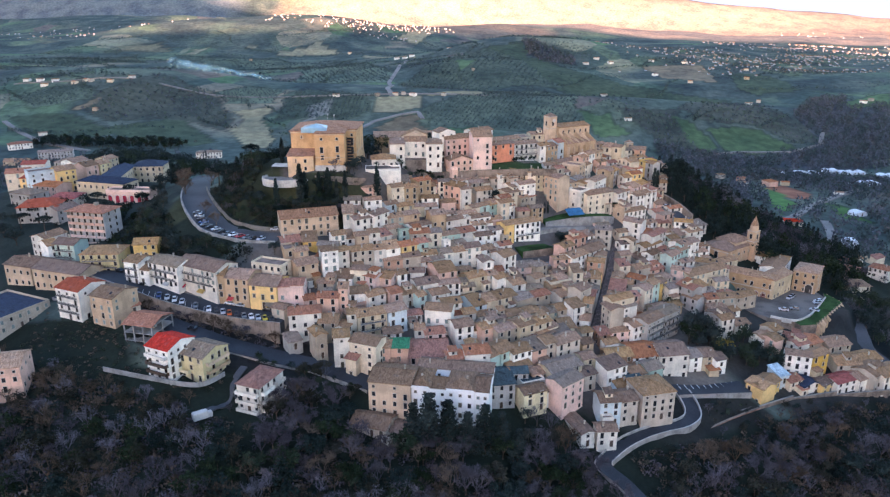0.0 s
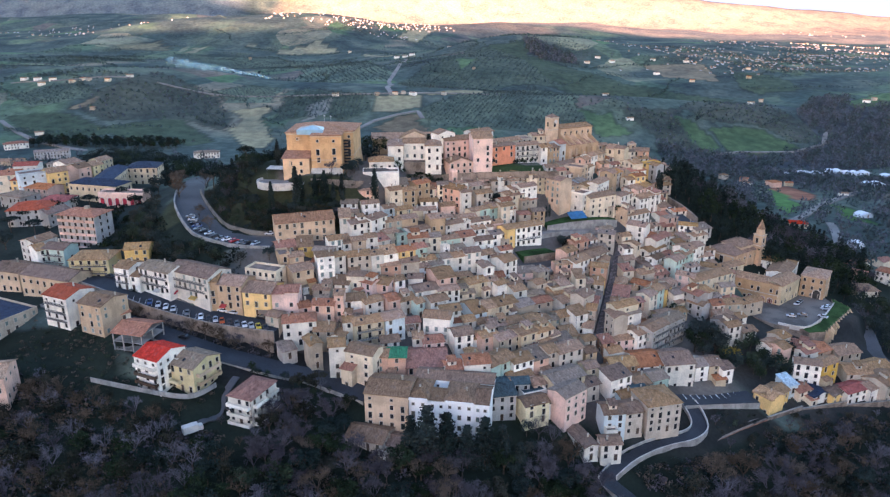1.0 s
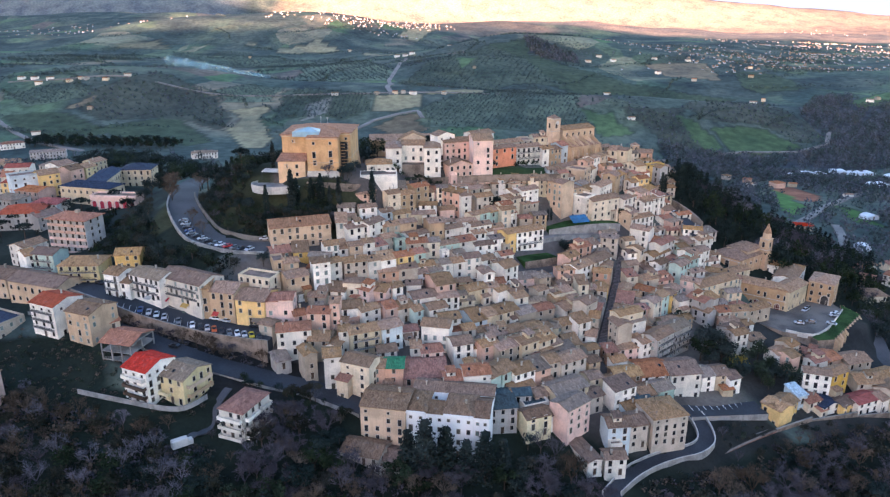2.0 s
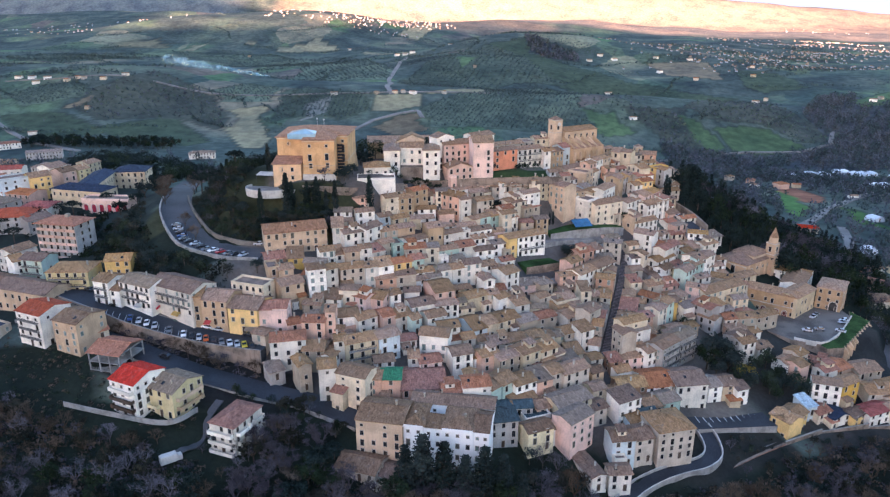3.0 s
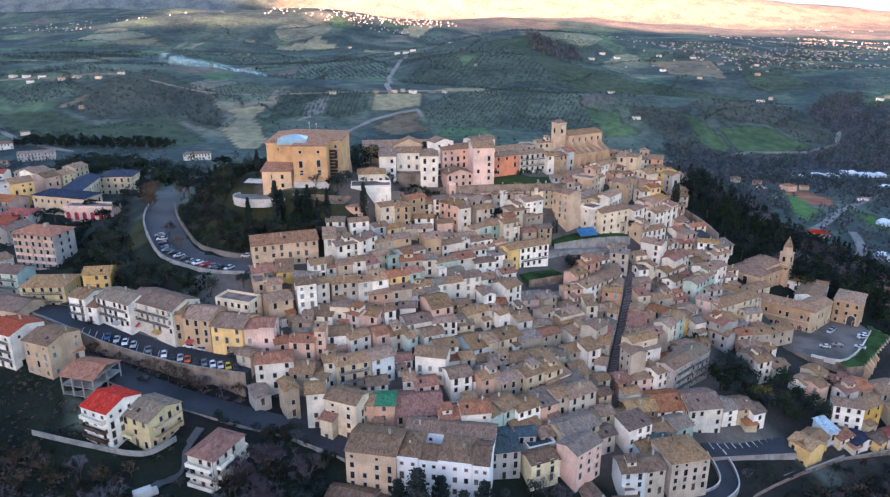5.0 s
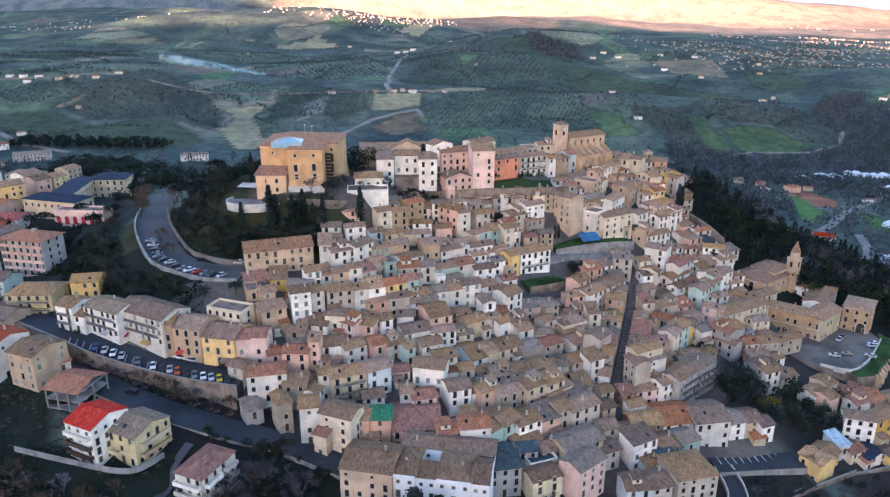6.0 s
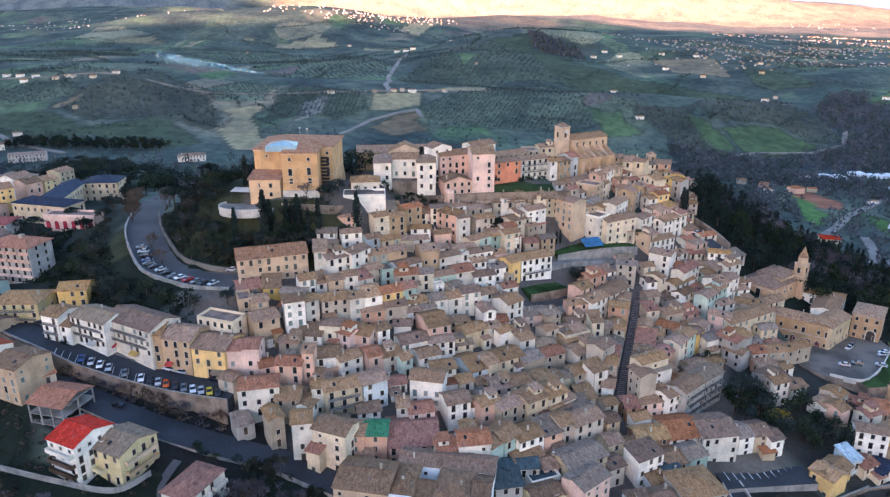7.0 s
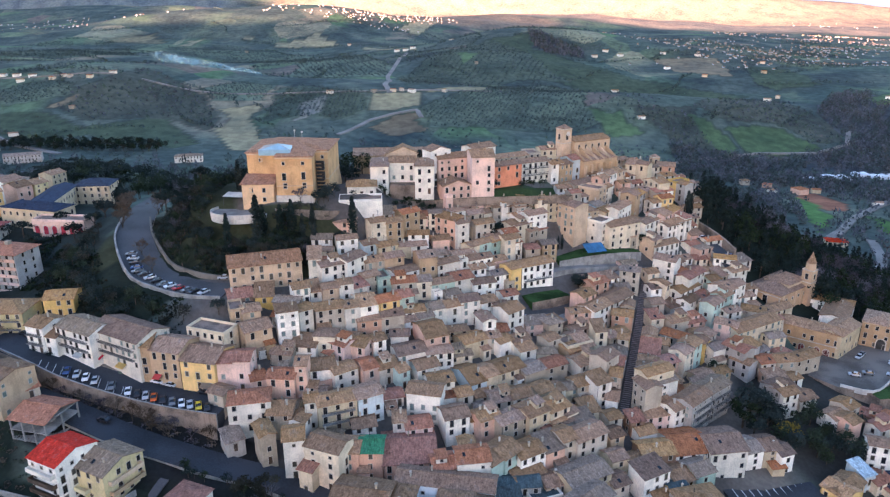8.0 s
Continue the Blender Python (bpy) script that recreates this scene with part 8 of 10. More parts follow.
def tube(verts, faces, a, b, ra, rb, sides=5):
    a, b = Vector(a), Vector(b)
    way = (b - a).normalized()
    s = way.orthogonal().normalized()
    t = way.cross(s)
    n = len(verts)
    for p, r in ((a, ra), (b, rb)):
        for k in range(sides):
            ang = 2 * math.pi * k / sides
            verts.append(p + (s * math.cos(ang) + t * math.sin(ang)) * r)
    for k in range(sides):
        faces.append((n + k, n + (k + 1) % sides, n + sides + (k + 1) % sides, n + sides + k))
    return verts, faces


def plain_mesh(name, verts, faces, mat):
    me = bpy.data.meshes.new(name)
    me.from_pydata([tuple(v) for v in verts], [], faces)
    me.materials.append(mat)
    return me


def leaves(rnd, verts, faces, centre, spread, count, size, flat=1.0):
    """Small leaf sprays, each a bent pair of faces, thrown round a centre."""
    for _ in range(count):
        while True:
            o = Vector((rnd.uniform(-1, 1), rnd.uniform(-1, 1), rnd.uniform(-1, 1)))
            if 0.1 < o.length < 1:
                break
        o = o.normalized() * o.length**0.5
        p = Vector(centre) + Vector((o.x * spread, o.y * spread, o.z * spread * flat))
        s = size * rnd.uniform(0.6, 1.3)
        a = (o + Vector((rnd.uniform(-0.7, 0.7), rnd.uniform(-0.7, 0.7), rnd.uniform(-0.4, 0.8)))).normalized()
        u = a.orthogonal().normalized()
        u.rotate(Euler((rnd.uniform(0, 6), rnd.uniform(0, 6), rnd.uniform(0, 6))))
        v = a.cross(u).normalized() if a.cross(u).length > 0.1 else a.orthogonal().normalized()
        n = len(verts)
        verts += [p - u * s, p + v * s * 0.8 + a * s * 0.3, p + u * s, p - v * s * 0.8 + a * s * 0.3]
        faces += [(n, n + 1, n + 2), (n, n + 2, n + 3)]


def branch_out(rnd, verts, faces, base, way, length, radius, depth, tips, spread=0.75):
    """A limb that divides again and again; its ends go to tips."""
    end = Vector(base) + way * length
    tube(verts, faces, base, end, radius, radius * 0.62, 5 if depth > 1 else 3)
    if depth == 0:
        tips.append(end)
        return
    for k in range(rnd.choice((2, 3, 3))):
        d = (way + Vector((rnd.uniform(-1, 1), rnd.uniform(-1, 1), rnd.uniform(-0.35, 0.75))) * spread).normalized()
        branch_out(rnd, verts, faces, Vector(base) + way * length * rnd.uniform(0.55, 1.0), d, length * rnd.uniform(0.6, 0.85), radius * 0.6, depth - 1, tips, spread)


def low_kind(kind, seed):
    """A lighter tree for the joined woods: one list of points and faces, with a material for each face."""
    rnd = random.Random(seed)
    v, f, tips = [], [], []
    tube(v, f, (0, 0, -0.5), (0, 0, 2.4), 0.24, 0.16, 4)
    if kind.startswith("bare"):
        for k in range(4):
            a = 1.57 * k + rnd.uniform(-0.5, 0.5)
            branch_out(rnd, v, f, (0, 0, 1.6), Vector((math.cos(a) * 0.6, math.sin(a) * 0.6, 1)).normalized(), 2.4, 0.12, 3, tips, 0.65)
        for t in tips:
            for _ in range(3):
                d = Vector((rnd.uniform(-1, 1), rnd.uniform(-1, 1), rnd.uniform(-0.2, 1))).normalized()
                tube(v, f, t, t + d * 1.1, 0.035, 0.015, 3)
        bark = 4
    else:
        bark = len(f)
        if kind == "conifer":
            for k in range(40):
                z = 1.2 + 10.5 * k / 39
                r, a = 2.9 * (1 - z / 12.4) + 0.2, 2.4 * k
                leaves(rnd, v, f, (math.cos(a) * r * 0.6, math.sin(a) * r * 0.6, z), r * 0.45 + 0.25, 9, 0.36, 0.7)
        else:
            for k in range(24):
                a, r = rnd.uniform(0, 6.3), 2.6 * math.sqrt(rnd.random())
                z = 7.0 if kind == "pine" else 3.0 + rnd.uniform(0, 4.2) * (1 - 0.1 * r)
                leaves(rnd, v, f, (math.cos(a) * r, math.sin(a) * r, z), 1.15, 14, 0.34, 0.5 if kind == "pine" else 0.8)
    return np.array([tuple(p) for p in v]), f, bark


def tree_kind(kind, seed):
    """Trunk and crown meshes of one tree about 1.0 tall times its height, standing on the origin."""
    rnd = random.Random(seed)
    tv, tf, cv, cf, tips = [], [], [], [], []
    if kind == "cypress":
        tube(tv, tf, (0, 0, -0.5), (0, 0, 9), 0.22, 0.05, 7)
        for k in range(46):
            z = 0.6 + 10.6 * k / 45
            r = 1.25 * math.sin(math.pi * min(1, (z + 1.2) / 13.5)) ** 0.8 * (1 - 0.5 * (z / 12) ** 2)
            for _ in range(3):
                a = rnd.uniform(0, 6.3)
                leaves(rnd, cv, cf, (math.cos(a) * r * 0.5, math.sin(a) * r * 0.5, z + rnd.uniform(-0.3, 0.3)), r * 0.55 + 0.1, 11, 0.24, 1.6)
        mats = (BARK, LEAF_DARK)
    elif kind == "conifer":
        tube(tv, tf, (0, 0, -0.5), (0, 0, 11), 0.28, 0.05, 7)
        for k in range(13):
            z = 1.5 + 10 * k / 12
            r = 3.1 * (1 - (z - 1.5) / 11.5) + 0.3
            n = 5 + int(r * 2)
            for i in range(n):
                a = 6.28 * i / n + rnd.uniform(-0.3, 0.3)
                rr = r * rnd.uniform(0.6, 1.05)
                tube(tv, tf, (0, 0, z + 0.3), (math.cos(a) * rr, math.sin(a) * rr, z - rr * 0.18), 0.05, 0.02, 3)
                for s in (0.4, 0.75, 1.0):
                    leaves(rnd, cv, cf, (math.cos(a) * rr * s, math.sin(a) * rr * s, z - rr * s * 0.18), 0.45 + 0.12 * r, 7, 0.26, 0.6)
        mats = (BARK, LEAF_DARK)
    elif kind == "pine":
        tube(tv, tf, (0, 0, -0.5), (0.2, 0, 5.5), 0.3, 0.2, 7)
        for i in range(9):
            a = 0.7 * i
            e = Vector((math.cos(a) * 2.6, math.sin(a) * 2.6, 7.2 + rnd.uniform(-0.3, 0.5)))
            tube(tv, tf, (0.2, 0, 5.3), e, 0.14, 0.05, 4)
        for i in range(60):
            a, r = rnd.uniform(0, 6.3), 3.6 * math.sqrt(rnd.random())
            leaves(rnd, cv, cf, (math.cos(a) * r, math.sin(a) * r, 7.6 - 0.09 * r * r + rnd.uniform(-0.3, 0.6)), 0.75, 15, 0.26, 0.6)
        mats = (BARK, LEAF_DARK)
    elif kind in ("bare", "bare_warm"):
        mat = TWIG if kind == "bare" else TWIG_WARM
        tube(tv, tf, (0, 0, -0.5), (0, 0, 2.0), 0.24, 0.18, 7)
        for k in range(4):
            a = 1.57 * k + rnd.uniform(-0.5, 0.5)
            branch_out(rnd, cv, cf, (0, 0, rnd.uniform(1.4, 2.1)), Vector((math.cos(a) * 0.6, math.sin(a) * 0.6, 1)).normalized(), 2.3, 0.13, 4, tips, 0.6)
        for t in tips:
            for _ in range(5):
                d = Vector((rnd.uniform(-1, 1), rnd.uniform(-1, 1), rnd.uniform(-0.2, 1))).normalized()
                tube(cv, cf, t, t + d * rnd.uniform(0.5, 1.1), 0.028, 0.012, 3)
        mats = (BARK, mat)
    else:
        mat = {"oak": LEAF_OAK, "green": LEAF_GREEN, "dark": LEAF_DARK, "yellow": LEAF_YELLOW, "olive": LEAF_OLIVE}[kind]
        tube(tv, tf, (0, 0, -0.5), (0, 0, 2.2), 0.26, 0.2, 7)
        for k in range(5):
            a = 1.26 * k + rnd.uniform(-0.4, 0.4)
            branch_out(rnd, tv, tf, (0, 0, rnd.uniform(1.6, 2.2)), Vector((math.cos(a) * 0.75, math.sin(a) * 0.75, 0.9)).normalized(), 2.1, 0.13, 2, tips, 0.6)
        for t in tips:
            leaves(rnd, cv, cf, t, rnd.uniform(0.8, 1.3), 26, 0.27, 0.75)
        mats = (BARK, mat)
    return plain_mesh("trunk", tv, tf, mats[0]), plain_mesh("crown", cv, cf, mats[1])


LABELS = {
    "cypress": "slender dark green cypress", "conifer": "dark green conifer with drooping boughs", "pine": "umbrella pine with flat dark crown", "bare": "leafless grey-brown tree with fine twigs",
    "bare_warm": "leafless tree with warm brown twigs", "oak": "broad tree with dull olive-brown leaves", "green": "broad evergreen tree with dark green leaves", "dark": "dense blackish green evergreen tree",
    "yellow": "round tree with bright yellow leaves", "olive": "grey-green olive tree",
}
KINDS = {k: [tree_kind(k, 40 + 7 * n + i) for i in range(2)] for n, k in enumerate(LABELS)}


LOW = {k: [low_kind(k, 300 + 9 * n + i) for i in range(3)] for n, k in enumerate(LABELS)}
CROWN = {"cypress": LEAF_DARK, "conifer": LEAF_DARK, "pine": LEAF_DARK, "dark": LEAF_DARK, "bare": TWIG, "bare_warm": TWIG_WARM, "oak": LEAF_OAK, "green": LEAF_GREEN, "yellow": LEAF_YELLOW, "olive": LEAF_OLIVE}
TALL = {"cypress": 11.5, "conifer": 12.0, "pine": 8.4}
TWIG_PALE = material("pale_bare_twigs", (0.150, 0.136, 0.152), 0.95, vary=0.2, grain=(0.4, 4), bump=0, spec=0.05)
CROWN_LIST = [BARK, LEAF_DARK, TWIG, TWIG_WARM, LEAF_OAK, LEAF_GREEN, LEAF_OLIVE, TWIG_PALE]


def tree(kind, x, y, size, rnd):
    trunk, crown = rnd.choice(KINDS[kind])
    ob = new("tree", None)
    s = size / TALL.get(kind, 8.0)
    ob.matrix_world = pose(x, y, gz(x, y), 0, 0, rnd.uniform(0, 360)) @ Matrix.Diagonal((s * rnd.uniform(0.9, 1.15), s * rnd.uniform(0.9, 1.15), s, 1))
    tagged(ob, LABELS[kind], "tree", "trees round the town")
    mesh_part("trunk", trunk, ob)
    mesh_part("crown", crown, ob)
    return ob


def joined_wood(places, rnd, label):
    """Many trees as one mesh."""
    verts, faces, mats, n = [], [], [], 0
    for kind, x, y, size in places:
        p, f, bark = rnd.choice(LOW[kind])
        s, a = size / TALL.get(kind, 8.0), rnd.uniform(0, 6.3)
        c, d = math.cos(a) * s, math.sin(a) * s
        verts.append(np.stack([p[:, 0] * c - p[:, 1] * d + x, p[:, 0] * d + p[:, 1] * c + y, p[:, 2] * s + gz(x, y)], 1))
        faces += [tuple(i + n for i in face) for face in f]
        k = CROWN_LIST.index(CROWN[kind])
        if kind == "bare" and rnd.random() < 0.4:
            k = len(CROWN_LIST) - 1
        mats += [0] * bark + [k] * (len(f) - bark)
        n += len(p)
    me = bpy.data.meshes.new("wood")
    me.from_pydata(np.concatenate(verts).tolist(), [], faces)
    for m in CROWN_LIST:
        me.materials.append(m)
    me.polygons.foreach_set("material_index", mats)
    return tagged(new("wood", me), label, "trees", kind="stuff")


def within(x, y, poly):
    r = False
    for (ax, ay), (bx, by) in zip(poly, poly[1:] + poly[:1]):
        if (ay > y) != (by > y) and x < (bx - ax) * (y - ay) / (by - ay) + ax:
            r = not r
    return r


FOOT = []           # footprints that trees keep clear of
for o in scene.objects:
    if o.parent is None and o.type == "EMPTY" and o.name.startswith(("house", "cottage", "apartment")):
        b = [c for c in o.children if c.name.startswith("wall")][0].data
        xs, ys = [v.co.x for v in b.vertices], [v.co.y for v in b.vertices]
        FOOT.append((o.matrix_world.inverted(), min(xs) - 1.6, max(xs) + 1.6, min(ys) - 1.6, max(ys) + 1.2))
ROADS = [(HAIRPIN, 8.0), (SQUARE, 7.0), (LOWER, 4.7), (LANE, 4.8), ([(84, 232, 0), (113, 237.5, 0)], 7), ([(-76, 194, 0), (-70, 207, 0), (-68, 215, 0)], 3.5), ([(87, 341, 0), (58, 254, 0)], 3),
         ([(113, 231, 0), (150, 243, 0), (178, 247, 0)], 4), ([(113, 372, 0), (123, 341, 0)], 5)]


def free(x, y, gap=0.0):
    for m, x0, x1, y0, y1 in FOOT:
        q = m @ Vector((x, y, m.inverted().translation.z))
        if x0 - gap < q.x < x1 + gap and y0 - gap < q.y < y1 + gap:
            return False
    for line, wide in ROADS:
        for p, q in zip(line, line[1:]):
            p, q = Vector(p).xy, Vector(q).xy
            t = max(0, min(1, (Vector((x, y)) - p).dot(q - p) / (q - p).length_squared))
            if (p.lerp(q, t) - Vector((x, y))).length < wide:
                return False
    return True


def wood(poly, step, kinds, size, seed, keep=1.0, single=None):
    """Trees of mixed kinds over a polygon of the plan; single: a stretch (x0, x1, y0, y1) where each is a thing, the others are joined."""
    rnd = random.Random(seed)
    xs, ys = [p[0] for p in poly], [p[1] for p in poly]
    rest = []
    y = min(ys)
    while y < max(ys):
        x = min(xs)
        while x < max(xs):
            px, py = x + rnd.uniform(-0.45, 0.45) * step, y + rnd.uniform(-0.45, 0.45) * step
            if rnd.random() < keep and within(px, py, poly) and free(px, py):
                kind, tall = rnd.choice(kinds), rnd.uniform(*size)
                if single and single[0] < px < single[1] and single[2] < py < single[3]:
                    tree(kind, px, py, tall, rnd)
                else:
                    rest.append((kind, px, py, tall))
            x += step
        y += step
    if rest:
        joined_wood(rest, rnd, "mixed wood of leafless and evergreen trees" if "bare" in kinds else "dense dark evergreen trees")


def undergrowth(poly, step, mats, size, seed):
    """Low scrub and brambles between the trees, as one mesh."""
    rnd = random.Random(seed)
    clumps = []
    for k in range(5):
        r = random.Random(seed + k)
        v, f = [], []
        leaves(r, v, f, (0, 0, 0.6), 1.1, 18, 0.32, 0.6)
        clumps.append((np.array([tuple(p) for p in v]), f))
    xs, ys = [p[0] for p in poly], [p[1] for p in poly]
    pts = []
    for _ in range(int((max(xs) - min(xs)) * (max(ys) - min(ys)) / step**2)):
        x, y = rnd.uniform(min(xs), max(xs)), rnd.uniform(min(ys), max(ys))
        if within(x, y, poly) and noise.noise((x * 0.05, y * 0.05, seed)) > -0.25 and free(x, y, -0.8):
            pts.append((x, y))
    xy = np.array(pts)
    zs = ground(xy[:, 0], xy[:, 1])
    verts, faces, idx, n = [], [], [], 0
    for (x, y), z in zip(pts, zs):
        p, f = rnd.choice(clumps)
        verts.append(p * rnd.uniform(*size) + (x, y, z))
        faces += [tuple(i + n for i in q) for q in f]
        idx += [rnd.randrange(len(mats))] * len(f)
        n += len(p)
    me = bpy.data.meshes.new("undergrowth")
    me.from_pydata(np.concatenate(verts).tolist(), [], faces)
    for m in mats:
        me.materials.append(m)
    me.polygons.foreach_set("material_index", idx)
    return tagged(new("undergrowth", me), "low dark scrub and brambles on the slope", "scrub", kind="stuff")


undergrowth([(-180, 160), (190, 160), (190, 232), (150, 234), (118, 222), (92, 208), (40, 196), (-20, 192), (-60, 190), (-84, 197), (-112, 203), (-130, 212), (-180, 226)], 1.9, (TWIG, TWIG_WARM, LEAF_OAK, LEAF_DARK), (0.7, 1.7), 50)
undergrowth([(-108, 326), (-100, 306), (-88, 297), (-72, 292), (-56, 294), (-32, 306), (-33, 313), (-57, 310), (-72, 302), (-83, 306), (-84, 345), (-106, 348)], 1.6, (LEAF_GREEN, LEAF_OAK, LEAF_DARK), (0.6, 1.4), 51)
undergrowth([(-86, 297), (-72, 291), (-56, 292), (-30, 299), (-27, 312), (-58, 309), (-72, 302.5), (-86, 306)], 1.25, (LEAF_GREEN, LEAF_OAK, LEAF_DARK, LEAF_DARK), (0.9, 1.9), 52)
undergrowth([(-122, 250), (-104, 243.5), (-86, 237), (-60, 230), (-60, 227.5), (-86, 233.5), (-106, 240.5), (-122, 247)], 1.3, (TWIG, TWIG_WARM, LEAF_OAK), (0.5, 1.1), 53)
undergrowth([(-150, 350), (-132, 320), (-112, 286), (-80, 272), (-78, 260), (-110, 270), (-150, 300), (-190, 330), (-170, 350)], 2.0, (LEAF_GREEN, LEAF_DARK, LEAF_OAK), (0.8, 1.7), 54)
MIXED = ["bare", "bare", "dark", "oak", "bare_warm", "green", "bare"]
# the wooded slope at the foot of the town
wood([(-150, 165), (-40, 158), (60, 158), (56, 185), (40, 196), (24, 192), (10, 190), (-20, 190), (-34, 199), (-52, 189), (-64, 187), (-80, 186), (-150, 190)], 5.2, MIXED, (6.5, 10.5), 1, single=(-60, 58, 176, 200))
wood([(-165, 190), (-80, 188), (-84, 199), (-112, 203), (-130, 212), (-165, 222)], 5.2, ["bare_warm", "bare", "bare_warm", "oak"], (4, 7.5), 2, 0.95)
wood([(-58, 188), (-30, 192), (-24, 206), (-44, 214), (-58, 206)], 5.5, ["bare", "dark", "bare", "oak"], (6, 9), 3, single=(-60, 0, 180, 220))
wood([(62, 165), (190, 165), (190, 225), (150, 226), (118, 213), (96, 203), (76, 198), (66, 182)], 5.6, ["bare", "dark", "bare_warm", "bare", "oak"], (6.5, 10), 4, single=(58, 140, 196, 235))
wood([(90, 214), (112, 229), (108, 232), (94, 228)], 6, ["dark", "green", "bare"], (3, 5), 41)
wood([(92, 204), (118, 214), (150, 227), (186, 232), (186, 240), (150, 236.5), (131, 231.5), (115, 224), (92, 210.5)], 3.6, ["dark", "bare", "oak", "bare_warm"], (2.2, 4.4), 42)
wood([(92, 214), (113, 226), (108, 231), (95, 227)], 3.2, ["oak", "green", "dark"], (1.4, 2.6), 43)
# the castle hill
wood([(-108, 322), (-101, 307), (-90, 299), (-74, 293), (-58, 295), (-42, 300), (-32, 306), (-33, 312), (-50, 312.5), (-57, 309), (-60, 303), (-72, 301.5), (-82, 304), (-84, 345), (-106, 350)], 3.7, ["dark", "green", "bare", "dark", "oak"], (3.5, 7), 5, single=(-84, -30, 290, 314))
wood([(-86, 297), (-70, 291), (-52, 293), (-30, 299), (-27, 311), (-58, 308.5), (-72, 302), (-86, 305)], 2.7, ["dark", "green", "oak", "dark"], (2.6, 5.5), 55)
wood([(-57, 303), (-31, 305), (-28, 313), (-57, 308)], 3.0, ["dark", "green", "dark"], (4.5, 7), 58)
wood([(-34, 313), (-20, 315), (-20, 322), (-34, 320)], 3, ["dark", "green"], (2.5, 4), 56)
wood([(-44, 312), (-38, 313), (-36, 322), (-42, 324)], 3, ["dark"], (5, 7), 57)
wood([(-108, 350), (-82, 345), (-72, 352), (-60, 358), (-30, 356), (-30, 366), (-70, 372), (-112, 372)], 6, ["dark", "green", "dark", "conifer"], (7, 11), 6)
# below the curving street
wood([(-137, 338), (-127, 310), (-112, 285), (-97, 275.5), (-76, 267), (-80, 262), (-98, 268), (-112, 272), (-120, 284), (-136, 300), (-146, 326)], 4.8, ["dark", "dark", "green", "oak"], (4.5, 7), 7)
# behind and beside the western quarter
wood([(-160, 425), (-120, 380), (-112, 400), (-130, 450), (-165, 470)], 7, ["dark", "conifer", "green", "bare"], (8, 13), 8)
wood([(-260, 470), (-165, 450), (-120, 470), (-140, 500), (-260, 520)], 6.5, ["dark", "green", "dark", "pine"], (7, 11), 9)
wood([(-225, 330), (-165, 310), (-150, 330), (-165, 345), (-200, 360), (-225, 370)], 10, ["dark", "pine", "green"], (5, 8), 10, 0.6)
# the eastern woods
wood([(128, 420), (150, 440), (165, 430), (215, 440), (250, 460), (262, 420), (222, 350), (200, 330), (186, 322), (166, 330), (156, 346), (134, 352), (130, 372), (120, 384)], 6.0, ["conifer", "dark", "conifer", "bare", "conifer", "green"], (8, 15), 11)
wood([(140, 440), (160, 460), (130, 490), (60, 470), (60, 440), (100, 445)], 7.5, ["bare", "bare", "dark"], (7, 10), 12)
wood([(186, 322), (222, 350), (250, 330), (230, 260), (190, 250), (188, 290)], 6, ["dark", "bare", "green", "conifer"], (6, 10), 13, 0.9)
wood([(183, 262), (200, 240), (235, 235), (240, 262), (196, 275)], 6, ["dark", "bare", "green"], (5, 9), 16, 0.9)
# bare trees at the foot of the parking wall, hedges under the upper houses
wood([(-118, 247.5), (-104, 241.5), (-86, 234.5), (-60, 228), (-60, 224.5), (-86, 230), (-106, 238.5)], 3.3, ["bare_warm", "bare", "bare_warm", "oak"], (4.5, 7), 31, single=(-120, -58, 222, 250))
wood([(4, 340.5), (30, 342.2), (52, 346.5), (52, 349), (28, 345), (4, 343)], 2.6, ["green", "dark"], (2, 4), 32)
wood([(-22, 331), (4, 336), (4, 339), (-22, 337)], 2.8, ["dark", "green"], (2.5, 4), 33)
# shrubs beside the lower street and round the white flats
wood([(-57, 190), (-44, 192), (-40, 204), (-50, 207), (-55, 203)], 3.2, ["bare", "bare", "bare_warm"], (4, 7), 44)
wood([(-50, 210), (-36, 208), (-28, 205), (-26, 209), (-40, 213.5), (-50, 215)], 2.8, ["dark", "bare", "green"], (2.5, 5), 45)
wood([(-66, 217), (-54, 213.5), (-50, 215), (-64, 220)], 2.8, ["dark", "green"], (3, 5), 46)
wood([(-150, 196), (-118, 196), (-116, 205), (-148, 210)], 3.6, ["bare_warm", "bare_warm", "oak"], (4, 7), 47)
# gardens inside the town and below its front
wood([(16, 192), (44, 194), (47, 207), (30, 207), (18, 198)], 4.0, ["dark", "oak", "bare", "dark"], (5, 8), 36)
wood([(-470, 800), (-300, 806), (-305, 838), (-475, 842)], 7, ["dark", "green", "dark", "oak"], (7, 11), 37)
wood([(-120, 196), (-84, 190), (-60, 186), (-58, 196), (-76, 200), (-100, 203), (-120, 207)], 6.5, ["bare_warm", "oak", "bare"], (3, 6), 38, 0.7)
wood([(104, 246), (134, 249), (142, 266), (120, 270), (108, 268)], 4.6, ["dark", "green", "dark"], (6, 9), 14)
wood([(22, 343), (60, 351), (62, 364), (44, 358), (24, 350)], 2.6, ["green", "dark"], (2, 3.5), 34)
wood([(66, 346), (84, 352), (84, 356), (68, 351)], 3, ["green", "dark"], (2, 3.5), 35)
wood([(116, 240), (134, 246), (136, 262), (124, 262)], 6, ["dark", "green"], (5, 7), 15)
rnd = random.Random(77)
